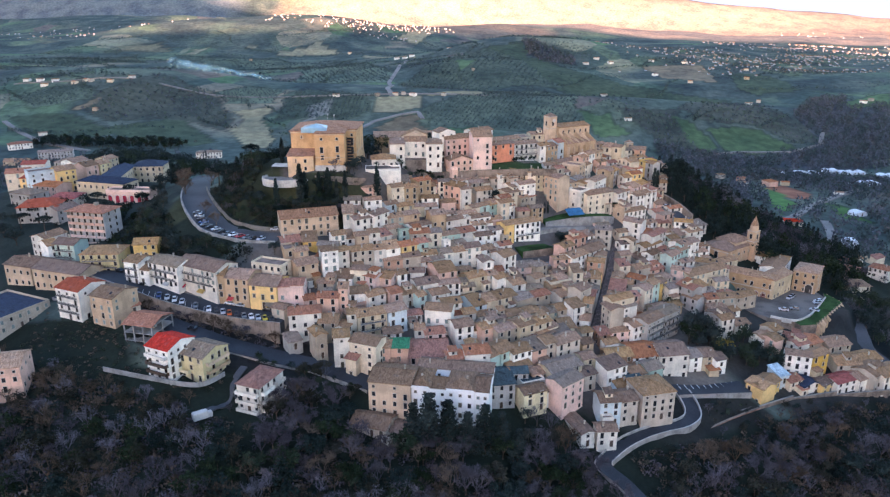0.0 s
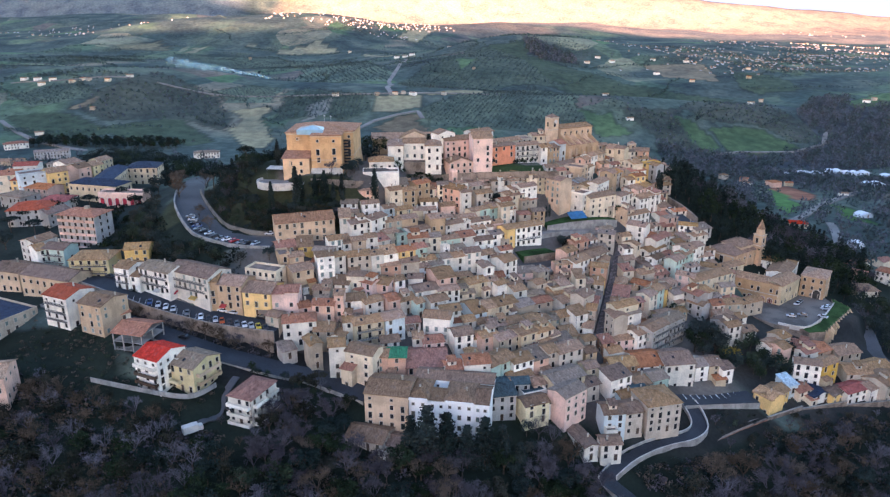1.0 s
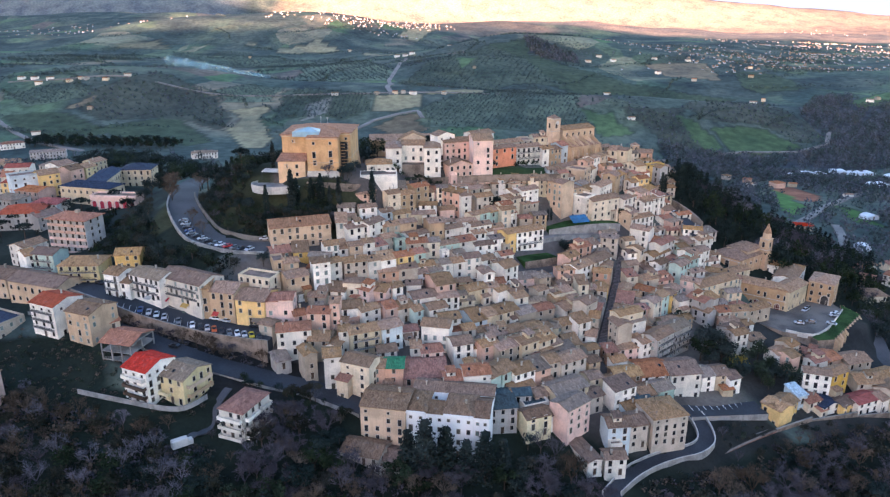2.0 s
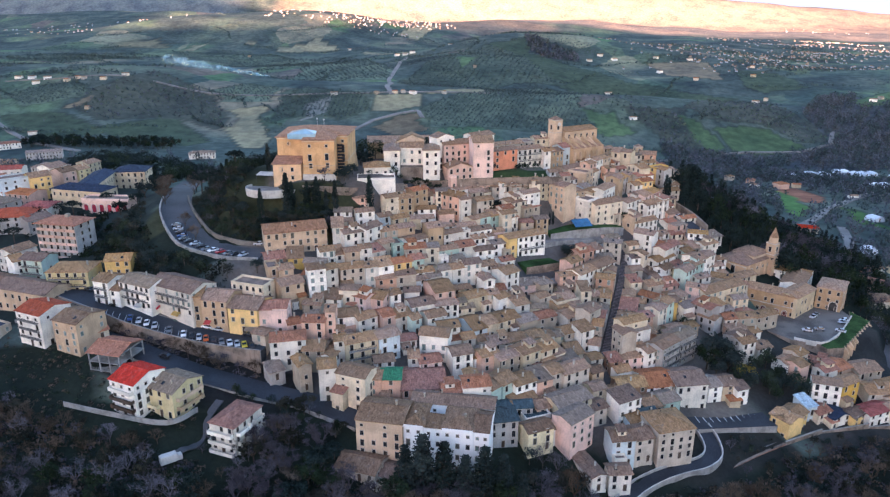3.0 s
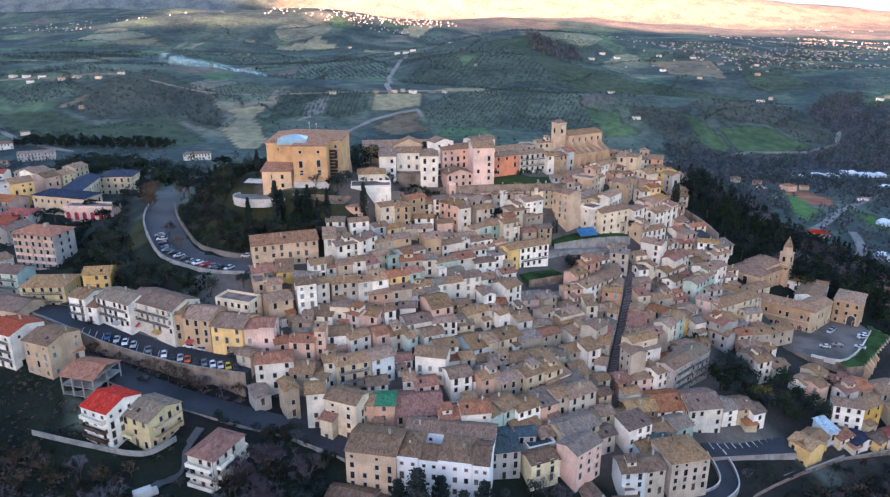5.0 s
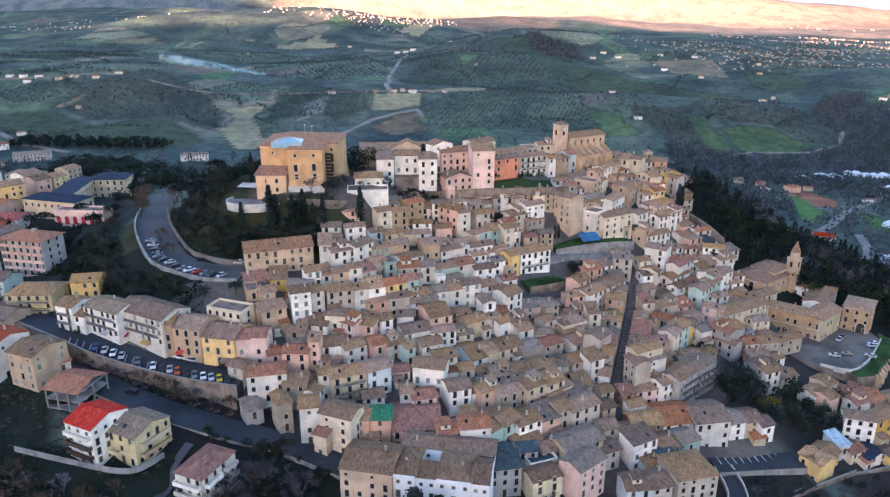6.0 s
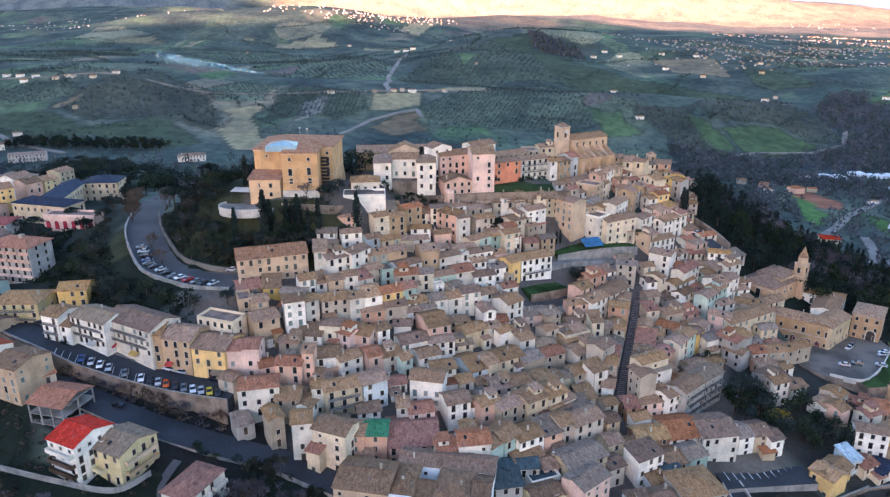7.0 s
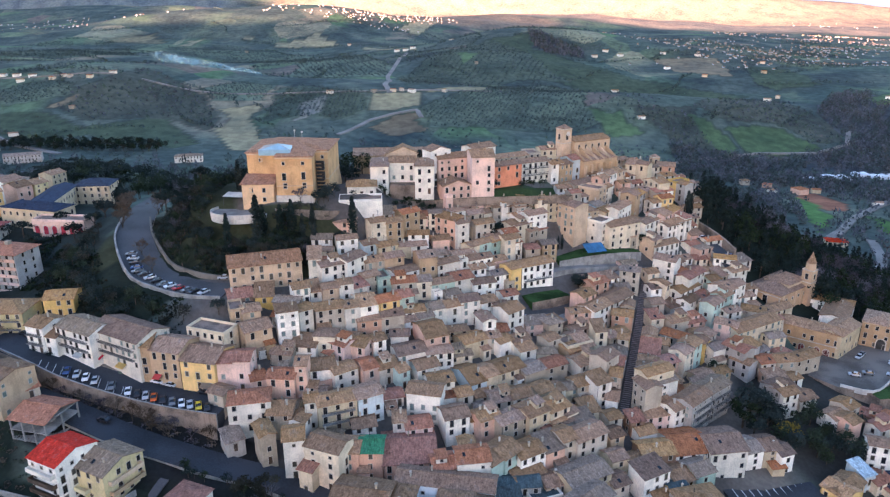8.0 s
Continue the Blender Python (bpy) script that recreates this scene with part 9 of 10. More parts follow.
for x, y, size in ((-73.7, 301.5, 13), (-63.6, 304.0, 18), (-61.6, 305.0, 14), (-55.6, 305.6, 14), (-51.6, 306, 16), (-48.0, 306.4, 11), (-44.2, 306.8, 15), (-30.5, 311, 17), (-76.5, 330, 12), (-78, 335, 10),
                   (114, 378, 14), (116.5, 381, 12), (68.5, 348.5, 7), (49, 337, 6), (50.8, 338, 6.5)):
    tree("cypress", x, y, size, rnd)
for x, y, size in ((-5, 192.5, 19), (1, 193.0, 17), (7, 191.5, 15), (12.5, 193.0, 17), (-10, 193.5, 14), (18, 195, 13), (23, 191, 12)):
    tree("conifer", x, y, size, rnd)
for x, y, size, kind in ((22, 345.5, 6, "dark"), (27, 333, 7, "dark"), (29, 331, 6.5, "dark"), (-8, 339, 4, "green"), (-2, 338.5, 4, "green"), (4, 339.5, 4, "green"), (-12, 339, 4, "green"), (56, 319, 5, "dark"),
                         (59, 321, 4.5, "green"), (112.5, 256.5, 7.5, "yellow"), (102.7, 264.5, 13, "dark"), (98.5, 259.5, 11, "green"), (107, 260.5, 10, "dark"), (101, 256.5, 8, "dark"), (22.4, 332.0, 9, "dark"), (24.6, 331.2, 7, "dark"), (54.7, 318.2, 7.5, "dark"), (59.1, 321.0, 7, "dark"), (87, 352.0, 8, "green"), (91, 353.5, 8, "dark"), (-199.3, 333, 8, "pine"), (-202.7, 325, 8, "pine"), (-196.5, 309, 9, "dark"), (-190, 322, 8, "pine"), (-206, 316, 9, "dark"), (82, 352, 6, "dark"), (-68, 268, 6, "dark"), (-178, 352, 7, "pine"), (-171, 352, 6.5, "pine"), (-8, 366, 12, "conifer"),
                         (-91, 331, 9, "pine"), (-98, 326, 9, "pine"), (96, 282, 6, "dark"), (99, 286, 6, "green"), (92, 279, 5, "dark"), (-118, 258, 3.5, "dark"), (-123, 260, 3.5, "dark"), (-137, 366, 9, "bare_warm"), (-134, 357, 8, "bare_warm"), (-131, 349, 9, "bare_warm"),
                         (-127.5, 339, 8, "bare_warm"), (-124, 330, 8, "bare_warm"), (-118.5, 352, 8, "bare_warm"), (-121, 362, 9, "bare_warm"), (-107, 306, 6, "bare_warm"), (-99, 294.5, 6, "bare_warm"),
                         (-113, 347, 10, "pine"), (-106, 338, 10, "pine"), (-102, 318, 8, "dark"), (-192, 347, 8, "dark"), (-163, 357, 8, "pine"), (-168, 342, 7, "dark"), (-150, 341, 8, "dark"),
                         (-146, 351, 8, "dark"), (-148, 365, 10, "dark"), (-147, 378, 11, "conifer"), (-152, 392, 11, "dark"), (-158, 404, 11, "conifer")):
    tree(kind, x, y, size, rnd)


for k in range(12):                     # saplings at the foot of the parking wall
    x = -112 + 4.6 * k + rnd.uniform(-1, 1)
    tree(rnd.choice(("bare_warm", "bare", "bare")), x, float(np.interp(x, [p[0] for p in EDGE], [p[1] for p in EDGE])) - 2.2, rnd.uniform(3.5, 6), rnd)
undergrowth([(-150, 214), (-112, 206), (-75, 203), (-66, 212), (-84, 222), (-110, 232), (-150, 246)], 2.0, (LEAF_OAK, LEAF_GREEN, TWIG_WARM), (0.3, 0.8), 59)


# ---- parked cars ----
def car_meshes():
    wheel = bmesh.new()
    bmesh.ops.create_cone(wheel, segments=14, radius1=0.31, radius2=0.31, depth=0.2, cap_ends=True)
    rubber = material("tyre_rubber", (0.02, 0.02, 0.02), 0.8, vary=0.1, bump=0)
    glass = material("car_glass", (0.015, 0.018, 0.02), 0.08, vary=0.1, bump=0, spec=0.6)
    wheel = made_mesh("wheel", wheel, rubber)
    side = [(-2.0, 0.35), (-2.05, 0.62), (-1.95, 0.82), (-1.0, 0.95), (1.3, 0.97), (2.0, 0.88), (2.05, 0.5), (1.98, 0.32)]
    cab = [(-1.05, 0.94), (-0.35, 1.42), (0.95, 1.46), (1.75, 0.96)]

    def loft(profile, half, half_top, mat_side):
        bm = bmesh.new()
        a = [bm.verts.new((x, -(half if z < 1.2 else half_top), z)) for x, z in profile]
        b = [bm.verts.new((x, (half if z < 1.2 else half_top), z)) for x, z in profile]
        bm.faces.new(a)
        bm.faces.new(b[::-1])
        for k in range(len(profile)):
            n = (k + 1) % len(profile)
            bm.faces.new((a[k], b[k], b[n], a[n]))
        bmesh.ops.recalc_face_normals(bm, faces=bm.faces)
        bmesh.ops.bevel(bm, geom=[e for e in bm.edges], offset=0.05, segments=1, affect="EDGES")
        return bm

    bodies = {}
    for name, c in {"white": (0.75, 0.75, 0.75), "silver": (0.45, 0.46, 0.48), "grey": (0.16, 0.17, 0.18), "black": (0.02, 0.02, 0.025), "blue": (0.03, 0.07, 0.2), "red": (0.4, 0.02, 0.02),
                    "orange": (0.55, 0.1, 0.01), "yellow": (0.6, 0.45, 0.02)}.items():
        paint = material(f"{name}_car_paint", c, 0.3, vary=0.05, bump=0, spec=0.5)
        roof = bmesh.new()
        slab(roof, (-0.3, -0.6, 1.49), (0.95, -0.6, 1.51), (0.95, 0.6, 1.51), (-0.3, 0.6, 1.49), 0.04, 2, 2, 0.0)
        bodies[name] = (made_mesh("body", loft(side, 0.86, 0.86, 0), paint), made_mesh("roof_panel", roof, paint))
    return bodies, made_mesh("cabin", loft(cab, 0.78, 0.62, 0), glass), wheel


CARS, CABIN, WHEEL = car_meshes()


def car(x, y, z, turn, colour):
    ob = tagged(new("car"), f"parked {colour} hatchback on asphalt", "car", "parked cars")
    ob.matrix_world = pose(x, y, z, 0, 0, turn)
    mesh_part("body", CARS[colour][0], ob)
    mesh_part("roof_panel", CARS[colour][1], ob)
    mesh_part("cabin", CABIN, ob)
    for px in (-1.25, 1.25):
        for py in (-0.8, 0.8):
            mesh_part("wheel", WHEEL, ob, "", pose(px, py, 0.31, 90))
    return ob


def along(line, t):
    """The place and direction at a share t of a line's plan length."""
    p = [Vector(q) for q in line]
    total = sum((b - a).length for a, b in zip(p, p[1:])) * t
    for a, b in zip(p, p[1:]):
        n = (b - a).length
        if total <= n:
            return a.lerp(b, total / n), math.degrees(math.atan2((b - a).y, (b - a).x))
        total -= n
    return p[-1], 0


ROW = [(-119, 252.5), (-106, 248.3), (-89, 242.6), (-74, 238.3), (-62, 235.5)]
for t, c in ((0.19, "blue"), (0.25, "silver"), (0.305, "white"), (0.36, "silver"), (0.46, "grey"), (0.555, "white"), (0.61, "black"), (0.655, "silver"), (0.70, "orange"), (0.75, "black"),
             (0.80, "grey"), (0.85, "white"), (0.895, "silver"), (0.94, "yellow"), (0.985, "black")):
    q, turn = along([(x, y, 0) for x, y in ROW], t)
    k = max(i for i in range(len(SQUARE) - 1) if SQUARE[i][0] <= q.x)
    f = (q.x - SQUARE[k][0]) / (SQUARE[k + 1][0] - SQUARE[k][0])
    car(q.x, q.y, SQUARE[k][2] * (1 - f) + SQUARE[k + 1][2] * f, turn + 124, c)
bay = bmesh.new()
box(bay, -2.4, 2.4, -0.07, 0.07, -0.04, 0.03)
bay = made_mesh("bay_line", bay, WHITE_LINE)
for k in range(22):                                     # painted bays under the row of cars
    q, turn = along([(x, y, 0) for x, y in ROW], 0.02 + 0.0455 * k)
    j = max(i for i in range(len(SQUARE) - 1) if SQUARE[i][0] <= q.x)
    f = (q.x - SQUARE[j][0]) / (SQUARE[j + 1][0] - SQUARE[j][0])
    line = tagged(new("bay_line", bay), "white painted bay line on asphalt", "marking", kind="structure")
    line.matrix_world = pose(q.x, q.y, SQUARE[j][2] * (1 - f) + SQUARE[j + 1][2] * f + 0.03, 0, 0, turn + 124)
for x, y, z, turn, c in ((-81.5, 248.3, 13.75, -18, "white"), (-77.4, 247.0, 13.45, -18, "silver"), (-66.0, 243.6, 13.1, -15, "black"), (-131, 268, 19.65, -28, "black"), (-126, 265.5, 19.2, -26, "black"),
                        (-116, 243.0, 13.6, 20, "silver"), (-104, 238, 12.3, -22, "grey"), (-91, 233.2, 10.4, -20, "black"), (-68, 289, 30.6, 5, "black"), (-72.5, 289.4, 30.4, 5, "silver")):
    car(x, y, z, turn, c)
for k, c in enumerate(("grey", "silver", "black", "blue", "grey", "black", "silver", "black", "grey", "white", "red", "grey", "black", "silver")):
    q, turn = along(OUTER, 0.43 + 0.038 * k)
    n = Vector((-math.sin(radians(turn)), math.cos(radians(turn)), 0))
    p = q + n * 3.4
    car(p.x, p.y, q.z - 0.85, turn + 70, c)
for x, y, turn, c in ((160, 304.5, 40, "silver"), (162, 306.5, 40, "grey"), (151, 291, -20, "silver"), (156.5, 292, -20, "grey"), (164.5, 290.5, -40, "silver"), (170, 299, 10, "silver"), (171.4, 300.8, 10, "white")):
    car(x, y, -7.6, turn, c)
for x, y, z, turn, c in ((29, 293.2, 13.0, 20, "white"), (31.5, 294.6, 12.9, 20, "silver"), (40, 297.5, 11.95, 25, "black"), (51, 304, 11.5, 50, "red"), (116, 362, 20.7, -60, "white"), (122, 346, 16.8, -70, "blue"),
                        (124, 348, 17.2, -70, "blue"), (-66, 200, 1.8, -30, "black")):
    car(x, y, z, turn, c)
van = tagged(new("camper"), "white camper van parked on the grass", "van")
van.matrix_world = pose(-75.6, 192.9, gz(-75.6, 192.9) + 0.1, 0, 0, 35)
bm = bmesh.new()
box(bm, -3, 1.6, -1.1, 1.1, 0.4, 2.8)
box(bm, 1.6, 3, -1.05, 1.05, 0.4, 1.9)
bmesh.ops.bevel(bm, geom=bm.edges[:], offset=0.12, segments=2, affect="EDGES")
part("body", bm, WHITEWALL, van)
for px in (-1.8, 2.0):
    for py in (-0.95, 0.95):
        mesh_part("wheel", WHEEL, van, "", pose(px, py, 0.33, 90))


# ---- the country beyond the town ----
PALE_ROAD = material("pale_road", (0.25, 0.235, 0.215), 0.95, vary=0.15, grain=(0.05, 1), bump=0, spec=0.1)


def far_road(pts, wide, label):
    """A pale country road laid over the hills."""
    fine = []
    for a, b in zip(pts, pts[1:]):
        n = max(2, int(math.hypot(b[0] - a[0], b[1] - a[1]) / 12))
        fine += [(a[0] + (b[0] - a[0]) * i / n, a[1] + (b[1] - a[1]) * i / n) for i in range(n)]
    fine.append(pts[-1])
    strip("country_road", draped(fine, 1.2), wide, (PALE_ROAD, PALE_ROAD), label, "road", 3, steps=2)


for pts, wide in (([(-563, 911), (-517, 865), (-468, 823), (-400, 790)], 6), ([(-76, 1041), (-86, 1085), (-84, 1150), (-100, 1300), (-94, 1438), (-86, 1669)], 7),
                  ([(-125, 890), (-117, 902), (-93, 946), (-64, 970), (-38, 983), (-30, 960)], 6), ([(-411, 1045), (-340, 1040), (-228, 1036), (-117, 1043), (64, 1078)], 4),
                  ([(250, 860), (303, 897), (391, 940), (470, 953), (526, 989), (556, 1044)], 6), ([(262, 520), (284, 545), (316, 589), (364, 642), (420, 700)], 6),
                  ([(290, 520), (287, 511), (276, 483), (255, 448), (235, 410)], 6), ([(-640, 1078), (-560, 1060), (-450, 1048)], 4)):
    far_road(pts, wide, "pale country road winding over the hills")


def far_house_kinds():
    made = []
    for w, d, h, wall, roof, form in ((13, 9, 6, "cream", "red", "g"), (10, 9, 6.5, "stone", "tan", "h"), (16, 10, 6, "white", "tan", "g"), (11, 10, 5, "salmon", "red", "h"), (24, 12, 5, "white", "grey", "g")):
        random.seed(len(made))
        rb, rise = roof_mesh(form, w, d, h)
        made.append((made_mesh("wall", wall_mesh(form, w, d, h, rise, 4), WALL[wall]), made_mesh("roof", rb, ROOF[roof]), f"{WALL_WORDS[wall]} farmhouse with {ROOF_WORDS[roof]} roof among fields"))
    return made


FARM = far_house_kinds()


def farm(x, y, rnd, kind=None, grow=1.0):
    wall, roof, label = FARM[rnd.randrange(4) if kind is None else kind]
    ob = tagged(new("farmhouse"), label, "house", "farmhouses on the hills")
    ob.matrix_world = pose(x, y, gz(x, y), 0, 0, rnd.uniform(-35, 35)) @ Matrix.Scale(grow, 4)
    mesh_part("wall", wall, ob)
    mesh_part("roof", roof, ob)


rnd = random.Random(21)
for x, y in ((-629, 1090), (-600, 1075), (-578, 1045), (-570, 1062), (-533, 1040), (-520, 1046), (-509, 1040), (-476, 1030), (-452, 1050), (-486, 857), (-464, 949), (-156, 1034), (-96, 1040),
             (-72, 1046), (-60, 1050), (-48, 1047), (-3, 1056), (53, 1363), (221, 1244), (250, 1131), (259, 1005)):
    farm(x, y, rnd, rnd.choice((1, 2, 2, 2, 0)), 0.62)
for x, y in ((-113, 1739), (-96, 1730), (-80, 1745), (-278, 2155), (-532, 2000), (300, 1553), (330, 1600), (360, 1580), (452, 1603), (520, 1585), (430, 1480), (521, 1232), (545, 1250), (705, 1212), (730, 1230),
             (470, 1390), (590, 1420), (640, 1550), (700, 1640), (10, 1900), (150, 2150), (-20, 2300)):
    farm(x, y, rnd, rnd.choice((1, 2, 2, 2, 0)), 0.72)
for x, y, k, grow in ((314, 738, 3, 0.75), (307, 705, 2, 0.55), (334, 704, 3, 1.05), (352, 716, 0, 0.6), (300, 752, 1, 0.75), (250, 416, 3, 0.8), (262, 424, 2, 0.7), (281, 431, 0, 0.8), (375, 655, 2, 0.5)):
    farm(x, y, rnd, k, grow)


def greenhouse(x, y, wide, deep, turn):
    """A long low shed under pale plastic sheeting on hoops, with an end wall and a door."""
    ob = tagged(new("greenhouse"), "long low greenhouse under white plastic sheeting", "greenhouse", "greenhouses in the valley")
    ob.matrix_world = pose(x, y, gz(x, y) + 0.2, 0, 0, turn)
    bays = max(1, int(wide / 9))
    for b in range(bays):
        bm = bmesh.new()
        x0, w = -wide / 2 + b * wide / bays, wide / bays
        arc = [(x0 + w * (0.5 - 0.5 * math.cos(a)), 1.8 + 2.0 * math.sin(a)) for a in np.linspace(0, math.pi, 7)]
        ring = [(x0, -2.0)] + arc + [(x0 + w, -2.0)]
        front, back = [bm.verts.new((px, 0, pz)) for px, pz in ring], [bm.verts.new((px, deep, pz)) for px, pz in ring]
        bm.faces.new(front)
        bm.faces.new(back[::-1])
        for k in range(len(ring) - 1):
            bm.faces.new((front[k + 1], front[k], back[k], back[k + 1]))
        part("tunnel", bm, SHEETING, ob)
        mesh_part("door", SHARED["door"], ob, "", pose(x0 + w / 2, -0.03, 0))


SHEETING = material("plastic_sheeting", (0.66, 0.70, 0.74), 0.5, vary=0.08, grain=(0.2, 2), bump=0.1)
for x, y, wide, deep, turn in ((393, 801, 14, 12, 8), (423, 826, 16, 10, -6), (441, 822, 12, 14, 12), (470, 845, 18, 12, -4), (492, 835, 30, 12, 3), (446, 730, 30, 12, 8), (520, 812, 22, 12, -5),
                               (335, 548, 11, 9, 20), (280, 464, 9, 8, -15)):
    greenhouse(x, y, wide, deep, turn)


def scattered_town(name, boxes, seed, label):
    """Far villages: hundreds of small houses with pitched roofs in one mesh."""
    rnd = random.Random(seed)
    verts, faces, mats = [], [], []
    for x0, x1, y0, y1, count in boxes:
        cores = [(rnd.uniform(x0, x1), rnd.uniform(y0, y1)) for _ in range(max(3, count // 9))]
        for _ in range(count):
            cx, cy = rnd.choice(cores)
            x, y = rnd.gauss(cx, (x1 - x0) * 0.07), rnd.gauss(cy, (y1 - y0) * 0.05)
            z, w, d, h = gz(x, y) - 1, rnd.uniform(1.3, 2.8), rnd.uniform(1.3, 2.3), rnd.uniform(1.7, 3.2)
            n = len(verts)
            verts += [(x - w, y - d, z), (x + w, y - d, z), (x + w, y + d, z), (x - w, y + d, z), (x - w, y - d, z + h), (x + w, y - d, z + h), (x + w, y + d, z + h), (x - w, y + d, z + h),
                      (x - w, y, z + h + 2), (x + w, y, z + h + 2)]
            tone = rnd.choice((0, 0, 0, 1))
            for f, m in (((0, 1, 5, 4), tone), ((1, 2, 6, 9, 5), tone), ((2, 3, 7, 6), tone), ((3, 0, 4, 8, 7), tone), ((4, 5, 9, 8), 2), ((6, 7, 8, 9), 2)):
                faces.append(tuple(n + i for i in f))
                mats.append(m)
    me = bpy.data.meshes.new(name)
    me.from_pydata(verts, [], faces)
    for m in (wall_paint("pale_far_plaster", (0.62, 0.63, 0.63)), WALL["stone"], ROOF["tan"]):
        me.materials.append(m)
    me.polygons.foreach_set("material_index", mats)
    return tagged(new(name, me), label, "town", kind="stuff")


scattered_town("far_town", [(520, 1350, 1500, 2250, 700), (1000, 1900, 2100, 2900, 420), (350, 800, 2200, 2700, 110)], 5, "white houses of a far town in the valley")
scattered_town("far_village", [(-600, 0, 2450, 2900, 330), (-1900, -900, 2450, 3300, 110), (-700, 400, 3300, 4300, 120), (600, 2400, 3300, 4300, 110)], 6, "far village houses on the hills")


def groves():
    """Olive groves in rows, hedges, scrub and woods on the hills: thousands of small clumps in one mesh."""
    rnd = random.Random(9)
    clumps = []
    for k in range(8):
        r = random.Random(k)
        v, f = [], []
        leaves(r, v, f, (0, 0, 1.7), 1.6, 11, 0.85, 0.8)
        clumps.append((np.array([tuple(p) for p in v]), f))
    for k in range(4):                                                  # finer, fuller crowns for the woods
        r = random.Random(50 + k)
        v, f = [], []
        leaves(r, v, f, (0, 0, 1.7), 1.7, 30, 0.42, 0.9)
        clumps.append((np.array([tuple(p) for p in v]), f))
    spots = []

    def fill(outline, step, size, mats, keep, rows):
        """Trees over an outline: in rows turned to suit the slope, or scattered."""
        (x0, y0), (x1, y1) = outline.min(0), outline.max(0)
        a = 0.35 * math.sin(outline[0, 0]) if rows else 0.0
        n = int(max(x1 - x0, y1 - y0) * 0.75 / step)
        i, j = np.meshgrid(np.arange(-n, n + 1), np.arange(-n, n + 1))
        gen = np.random.default_rng(int(abs(outline[0, 0])) + int(step * 10))
        loose = 0.12 if rows else 0.5
        u = (i.ravel() + gen.uniform(-loose, loose, i.size)) * step
        v = (j.ravel() + gen.uniform(-loose, loose, i.size)) * step * (1.25 if rows else 1.0)
        x, y = (x0 + x1) / 2 + u * math.cos(a) - v * math.sin(a), (y0 + y1) / 2 + u * math.sin(a) + v * math.cos(a)
        thin = np.sin(x / 31 + 1.7 * np.sin(y / 47)) * np.sin(y / 39) * 0.35
        k = inside(x, y, outline) & (gen.random(x.size) < keep + thin) & (np.hypot(x - 10, y - 320) > 300)
        for _, o in OPEN:
            k &= ~inside(x, y, o)
        for px, py in zip(x[k], y[k]):
            spots.append((float(px), float(py), rnd.uniform(*size), rnd.choice(mats)))

    OPEN = [(k, o) for k, o in COVER if k in ("tan", "crop", "ochre", "lawn", "yard")]
    for kind, outline in COVER:
        far = outline[:, 1].mean() > 1250
        if kind == "grove":
            fill(outline, 9.5 if far else 5.6, (0.9, 1.5) if far else (0.7, 1.15), (0, 0, 0, 1), 0.92, True)
        elif kind == "scrub":
            fill(outline, 6.2, (0.6, 1.3), (3, 0, 1, 4, 2), 0.6, False)
        elif kind == "wood":
            fill(outline, 7.5, (1.5, 2.9), (3, 1, 1, 3, 4), 0.85, False)
        elif kind == "pale":
            fill(outline, 7.0, (0.4, 0.8), (0, 3), 0.5, False)
        elif kind == "dull":
            fill(outline, 16.0, (0.5, 1.1), (0, 1, 2), 0.22, False)
    for _ in range(330):                                                # smaller groves on the open hills
        cx, cy = rnd.uniform(-1100, 1100), rnd.uniform(560, 2400)
        if math.hypot(cx - 10, cy - 320) < 360 or any(inside(np.array([cx]), np.array([cy]), o)[0] for _, o in COVER):
            continue
        w, h, t = rnd.uniform(25, 60), rnd.uniform(20, 50), rnd.uniform(-0.3, 0.3)
        quad = np.array([(cx - w, cy - h + w * t), (cx + w, cy - h - w * t), (cx + w * 0.9, cy + h), (cx - w * 0.8, cy + h * 0.9)])
        fill(quad, rnd.uniform(8.5, 11), (0.6, 1.15), ((0, 0, 1), (0, 2, 0), (1, 3, 1))[rnd.randrange(3)], 0.85, True)
    for _ in range(150):                                                # hedges and streams: wandering lines
        x, y, a = rnd.uniform(-1100, 1100), rnd.uniform(560, 2600), rnd.gauss(0, 0.5)
        for i in range(rnd.randint(15, 50)):
            a += rnd.uniform(-0.2, 0.2)
            x, y = x + 5 * math.cos(a), y + 5 * math.sin(a)
            if math.hypot(x - 10, y - 320) > 330:
                spots.append((x + rnd.uniform(-1.5, 1.5), y + rnd.uniform(-1.5, 1.5), rnd.uniform(0.7, 1.7), rnd.choice((0, 2, 1, 1))))
    for cx, cy, rx, ry, count, s in ((330, 800, 130, 60, 700, 1.8), (210, 620, 90, 80, 600, 2.0), (480, 690, 130, 60, 500, 1.9), (-330, 660, 200, 60, 700, 1.9), (0, 700, 250, 90, 700, 1.9),
                                     (400, 500, 90, 90, 350, 2.0), (330, 420, 60, 90, 300, 2.0), (480, 770, 110, 30, 350, 1.5)):
        for _ in range(count):                                          # woods of the valley behind the town
            x, y = rnd.gauss(cx, rx * 0.6), rnd.gauss(cy, ry * 0.6)
            if math.hypot(x - 10, y - 320) > 250:
                spots.append((x, y, s * rnd.uniform(0.6, 1.3), rnd.choice((1, 1, 3, 3, 4))))
    at = np.array([(x, y) for x, y, _, _ in spots])
    heights = ground(at[:, 0], at[:, 1])
    bare = np.zeros(len(at), bool)
    for _, o in OPEN:
        bare |= inside(at[:, 0], at[:, 1], o)
    verts, faces, mats, n = [], [], [], 0
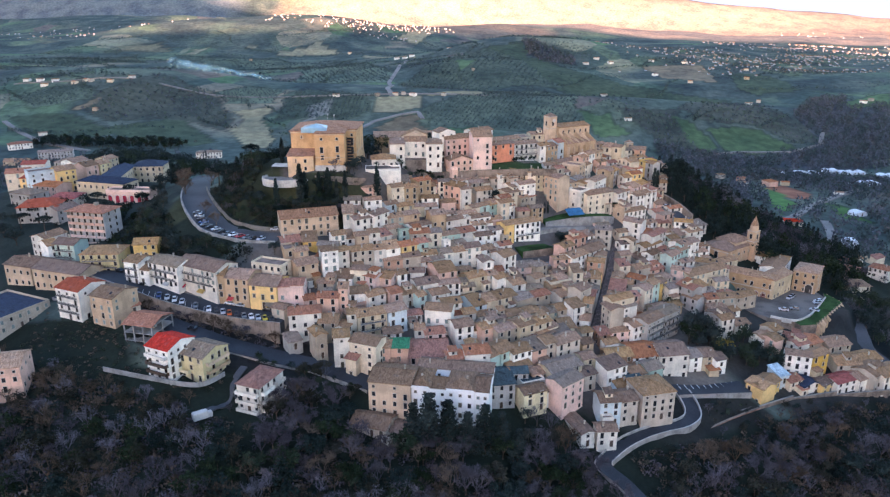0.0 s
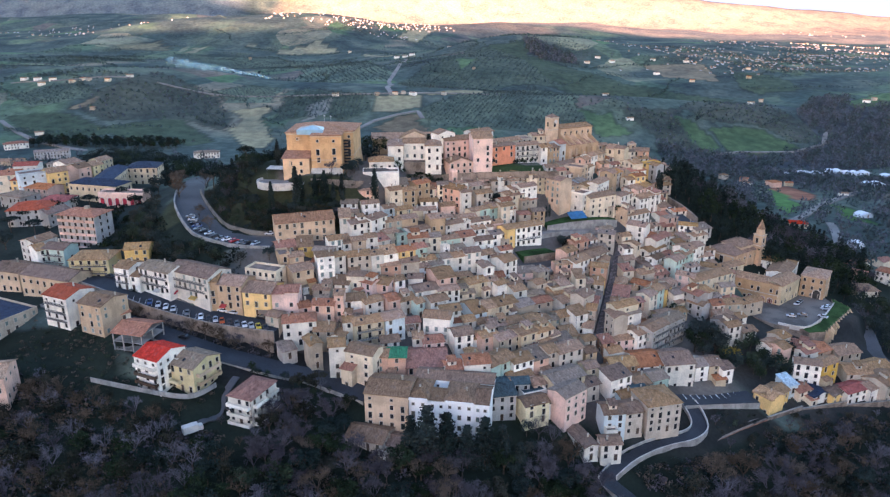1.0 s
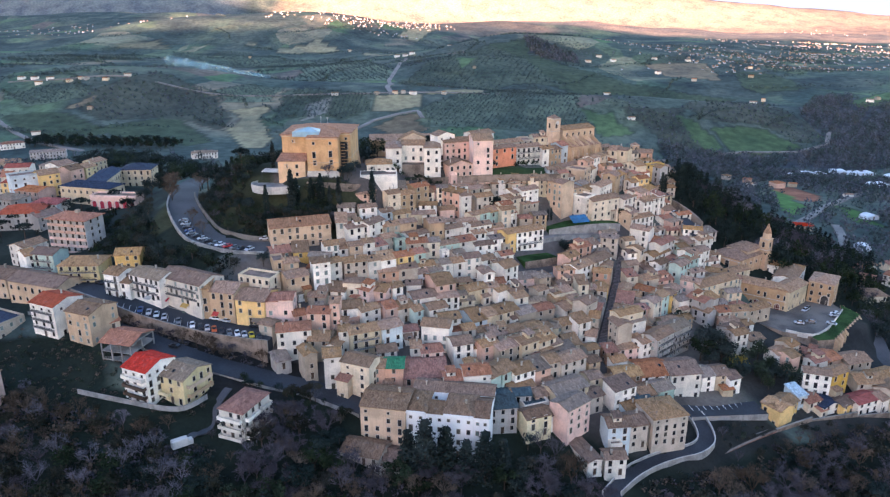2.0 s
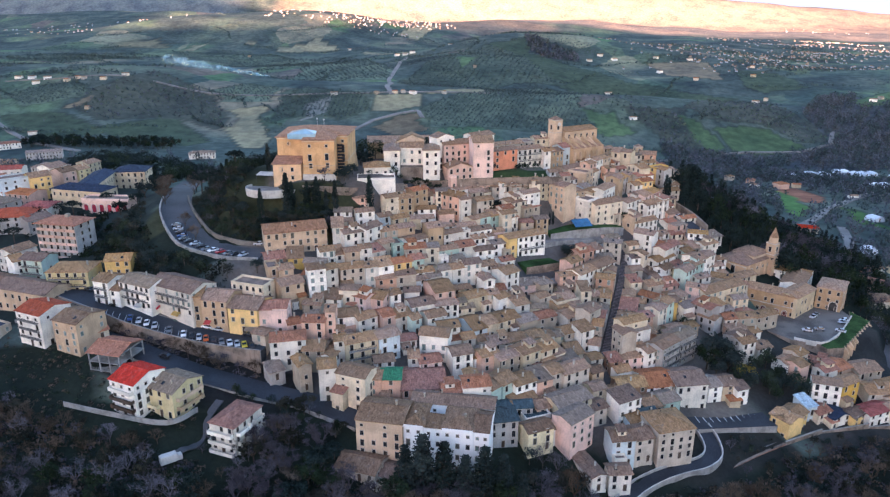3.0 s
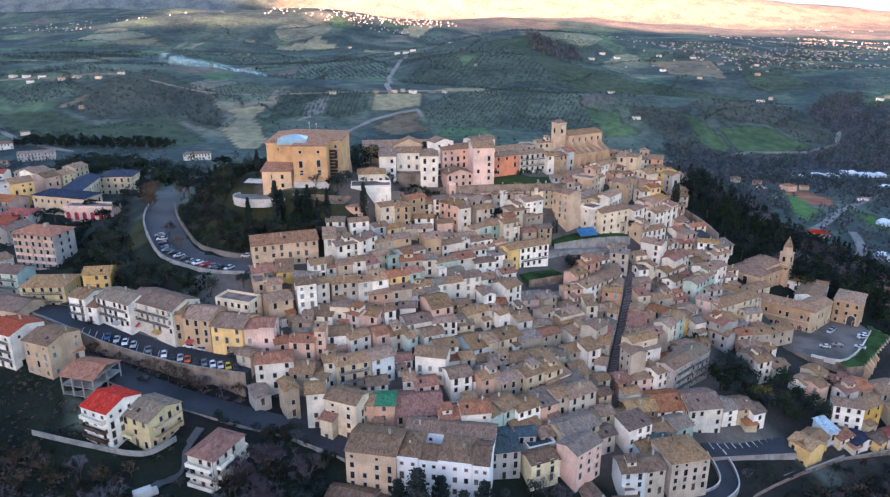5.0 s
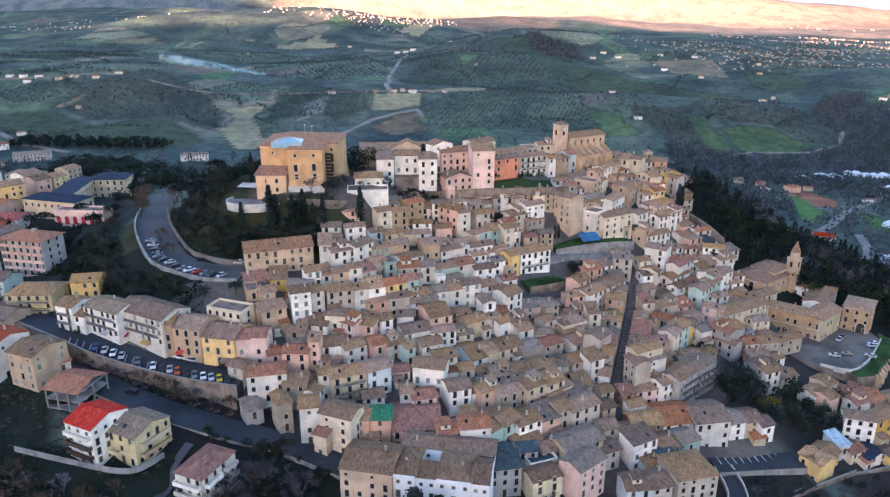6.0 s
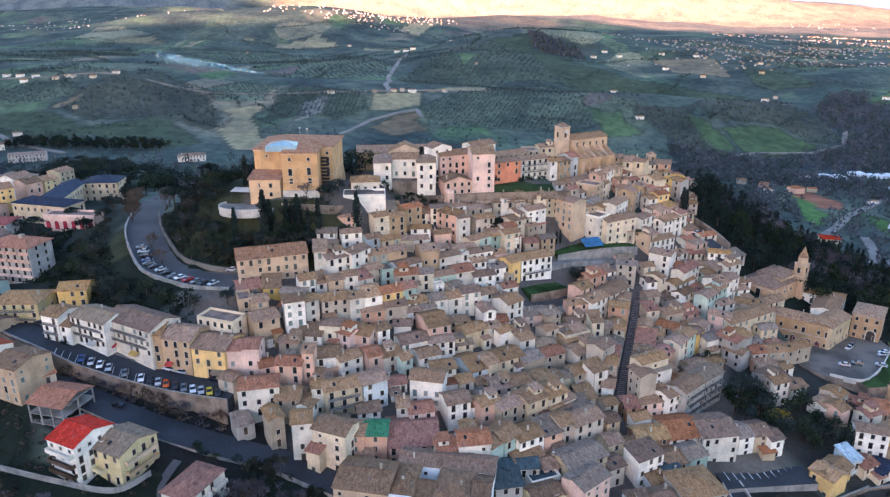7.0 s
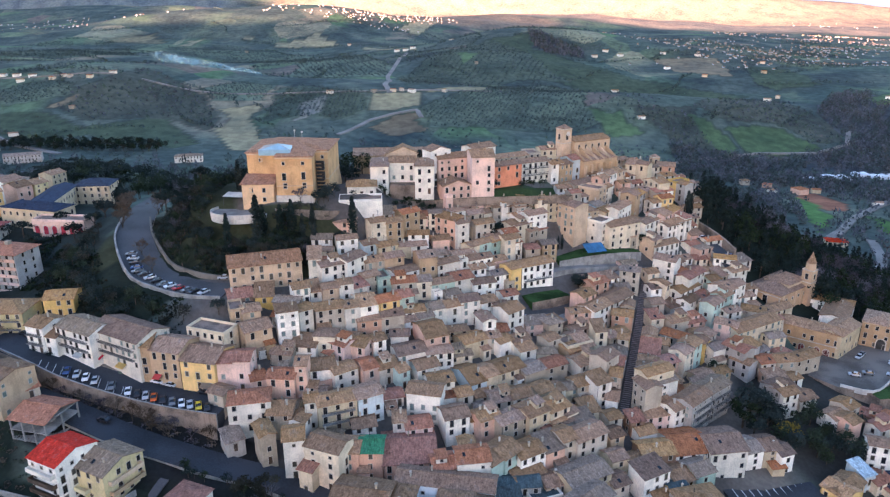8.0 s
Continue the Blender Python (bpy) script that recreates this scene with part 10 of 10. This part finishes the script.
    for (x, y, s, m), z, skip in zip(spots, heights, bare):
        if skip:
            continue
        p, f = rnd.choice(clumps[8:] if s > 1.25 and y < 1400 else clumps[:8])
        verts.append(p * (s, s, s * (1.25 if m in (1, 3) and s > 1.2 else 1.0)) + (x, y, z))
        faces.extend([tuple(i + n for i in q) for q in f])
        mats.extend([m] * len(f))
        n += len(p)
    me = bpy.data.meshes.new("groves")
    me.from_pydata(np.concatenate(verts).tolist(), [], faces)
    # leaf tones paler and bluer than near trees, the haze of distance included
    for name, c in (("grove_olive", (0.092, 0.124, 0.112)), ("grove_dark", (0.070, 0.098, 0.096)), ("grove_green", (0.105, 0.150, 0.10)), ("grove_bare", (0.118, 0.130, 0.152)), ("grove_brown", (0.108, 0.110, 0.108))):
        me.materials.append(leaf_material(name, c))
    me.polygons.foreach_set("material_index", mats)
    return tagged(new("groves", me), "olive groves, hedges and woods on the far hills", "trees", kind="stuff")


groves()


# ---- smoke from a field fire ----
def smoke():
    m = bpy.data.materials.new("smoke")
    m.use_nodes = True
    N, L = m.node_tree.nodes, m.node_tree.links
    b = N["Principled BSDF"]
    b.inputs["Base Color"].default_value, b.inputs["Roughness"].default_value = (0.56, 0.78, 0.81, 1), 1.0
    co, nz, mr = N.new("ShaderNodeTexCoord"), N.new("ShaderNodeTexNoise"), N.new("ShaderNodeMapRange")
    nz.inputs["Scale"].default_value, nz.inputs["Detail"].default_value = 0.06, 4
    mr.inputs[1].default_value, mr.inputs[2].default_value, mr.inputs[4].default_value = 0.35, 0.72, 0.30
    L.new(co.outputs["Object"], nz.inputs["Vector"])
    L.new(nz.outputs[0], mr.inputs[0])
    L.new(mr.outputs[0], b.inputs["Alpha"])
    rnd = random.Random(2)
    v, f = [], []
    x0, y0 = -272, 1150
    z0 = gz(x0, y0)
    for k in range(300):
        t = rnd.random() ** 0.8
        leaves(rnd, v, f, (x0 - 175 * t, y0 + 40 * t + rnd.uniform(-4, 4), z0 + 3 + 24 * t**0.8 + rnd.gauss(0, 0.8 + 2.2 * t)), 2.5 + 4 * t, 3, 2.2 + 2.6 * t, 0.3)
    return tagged(new("smoke", plain_mesh("smoke", v, f, m)), "thin bluish smoke drifting from a field fire", "smoke", kind="stuff")


smoke()


# ---- an added glowing sheet for the bright hazy distance beyond the last hills ----
def distance():
    m = bpy.data.materials.new("glowing_haze_sheet")
    m.use_nodes = True
    N, L = m.node_tree.nodes, m.node_tree.links
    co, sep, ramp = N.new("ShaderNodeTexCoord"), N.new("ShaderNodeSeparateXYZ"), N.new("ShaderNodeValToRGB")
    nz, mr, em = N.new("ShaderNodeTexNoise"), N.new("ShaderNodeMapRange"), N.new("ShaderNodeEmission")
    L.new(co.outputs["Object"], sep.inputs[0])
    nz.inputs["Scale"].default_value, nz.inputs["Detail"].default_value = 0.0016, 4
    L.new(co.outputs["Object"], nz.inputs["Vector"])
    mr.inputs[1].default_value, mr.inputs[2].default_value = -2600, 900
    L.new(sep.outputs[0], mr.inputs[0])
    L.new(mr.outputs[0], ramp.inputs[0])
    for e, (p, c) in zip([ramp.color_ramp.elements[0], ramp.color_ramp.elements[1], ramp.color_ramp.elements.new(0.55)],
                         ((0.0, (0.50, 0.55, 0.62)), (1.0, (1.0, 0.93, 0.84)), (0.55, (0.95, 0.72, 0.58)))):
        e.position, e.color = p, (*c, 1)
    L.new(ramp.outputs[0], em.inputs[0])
    # the sheet emits its own light, blue-grey at left to cream at right
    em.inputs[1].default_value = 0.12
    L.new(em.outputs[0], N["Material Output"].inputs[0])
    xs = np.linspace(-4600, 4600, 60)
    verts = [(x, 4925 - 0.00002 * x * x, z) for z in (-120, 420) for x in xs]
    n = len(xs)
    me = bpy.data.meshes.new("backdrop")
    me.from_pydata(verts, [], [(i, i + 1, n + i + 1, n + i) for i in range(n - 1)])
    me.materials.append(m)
    return tagged(new("backdrop", me), "glowing backdrop sheet coloured as pale evening haze beyond the last hills", "backdrop", kind="structure")


distance()
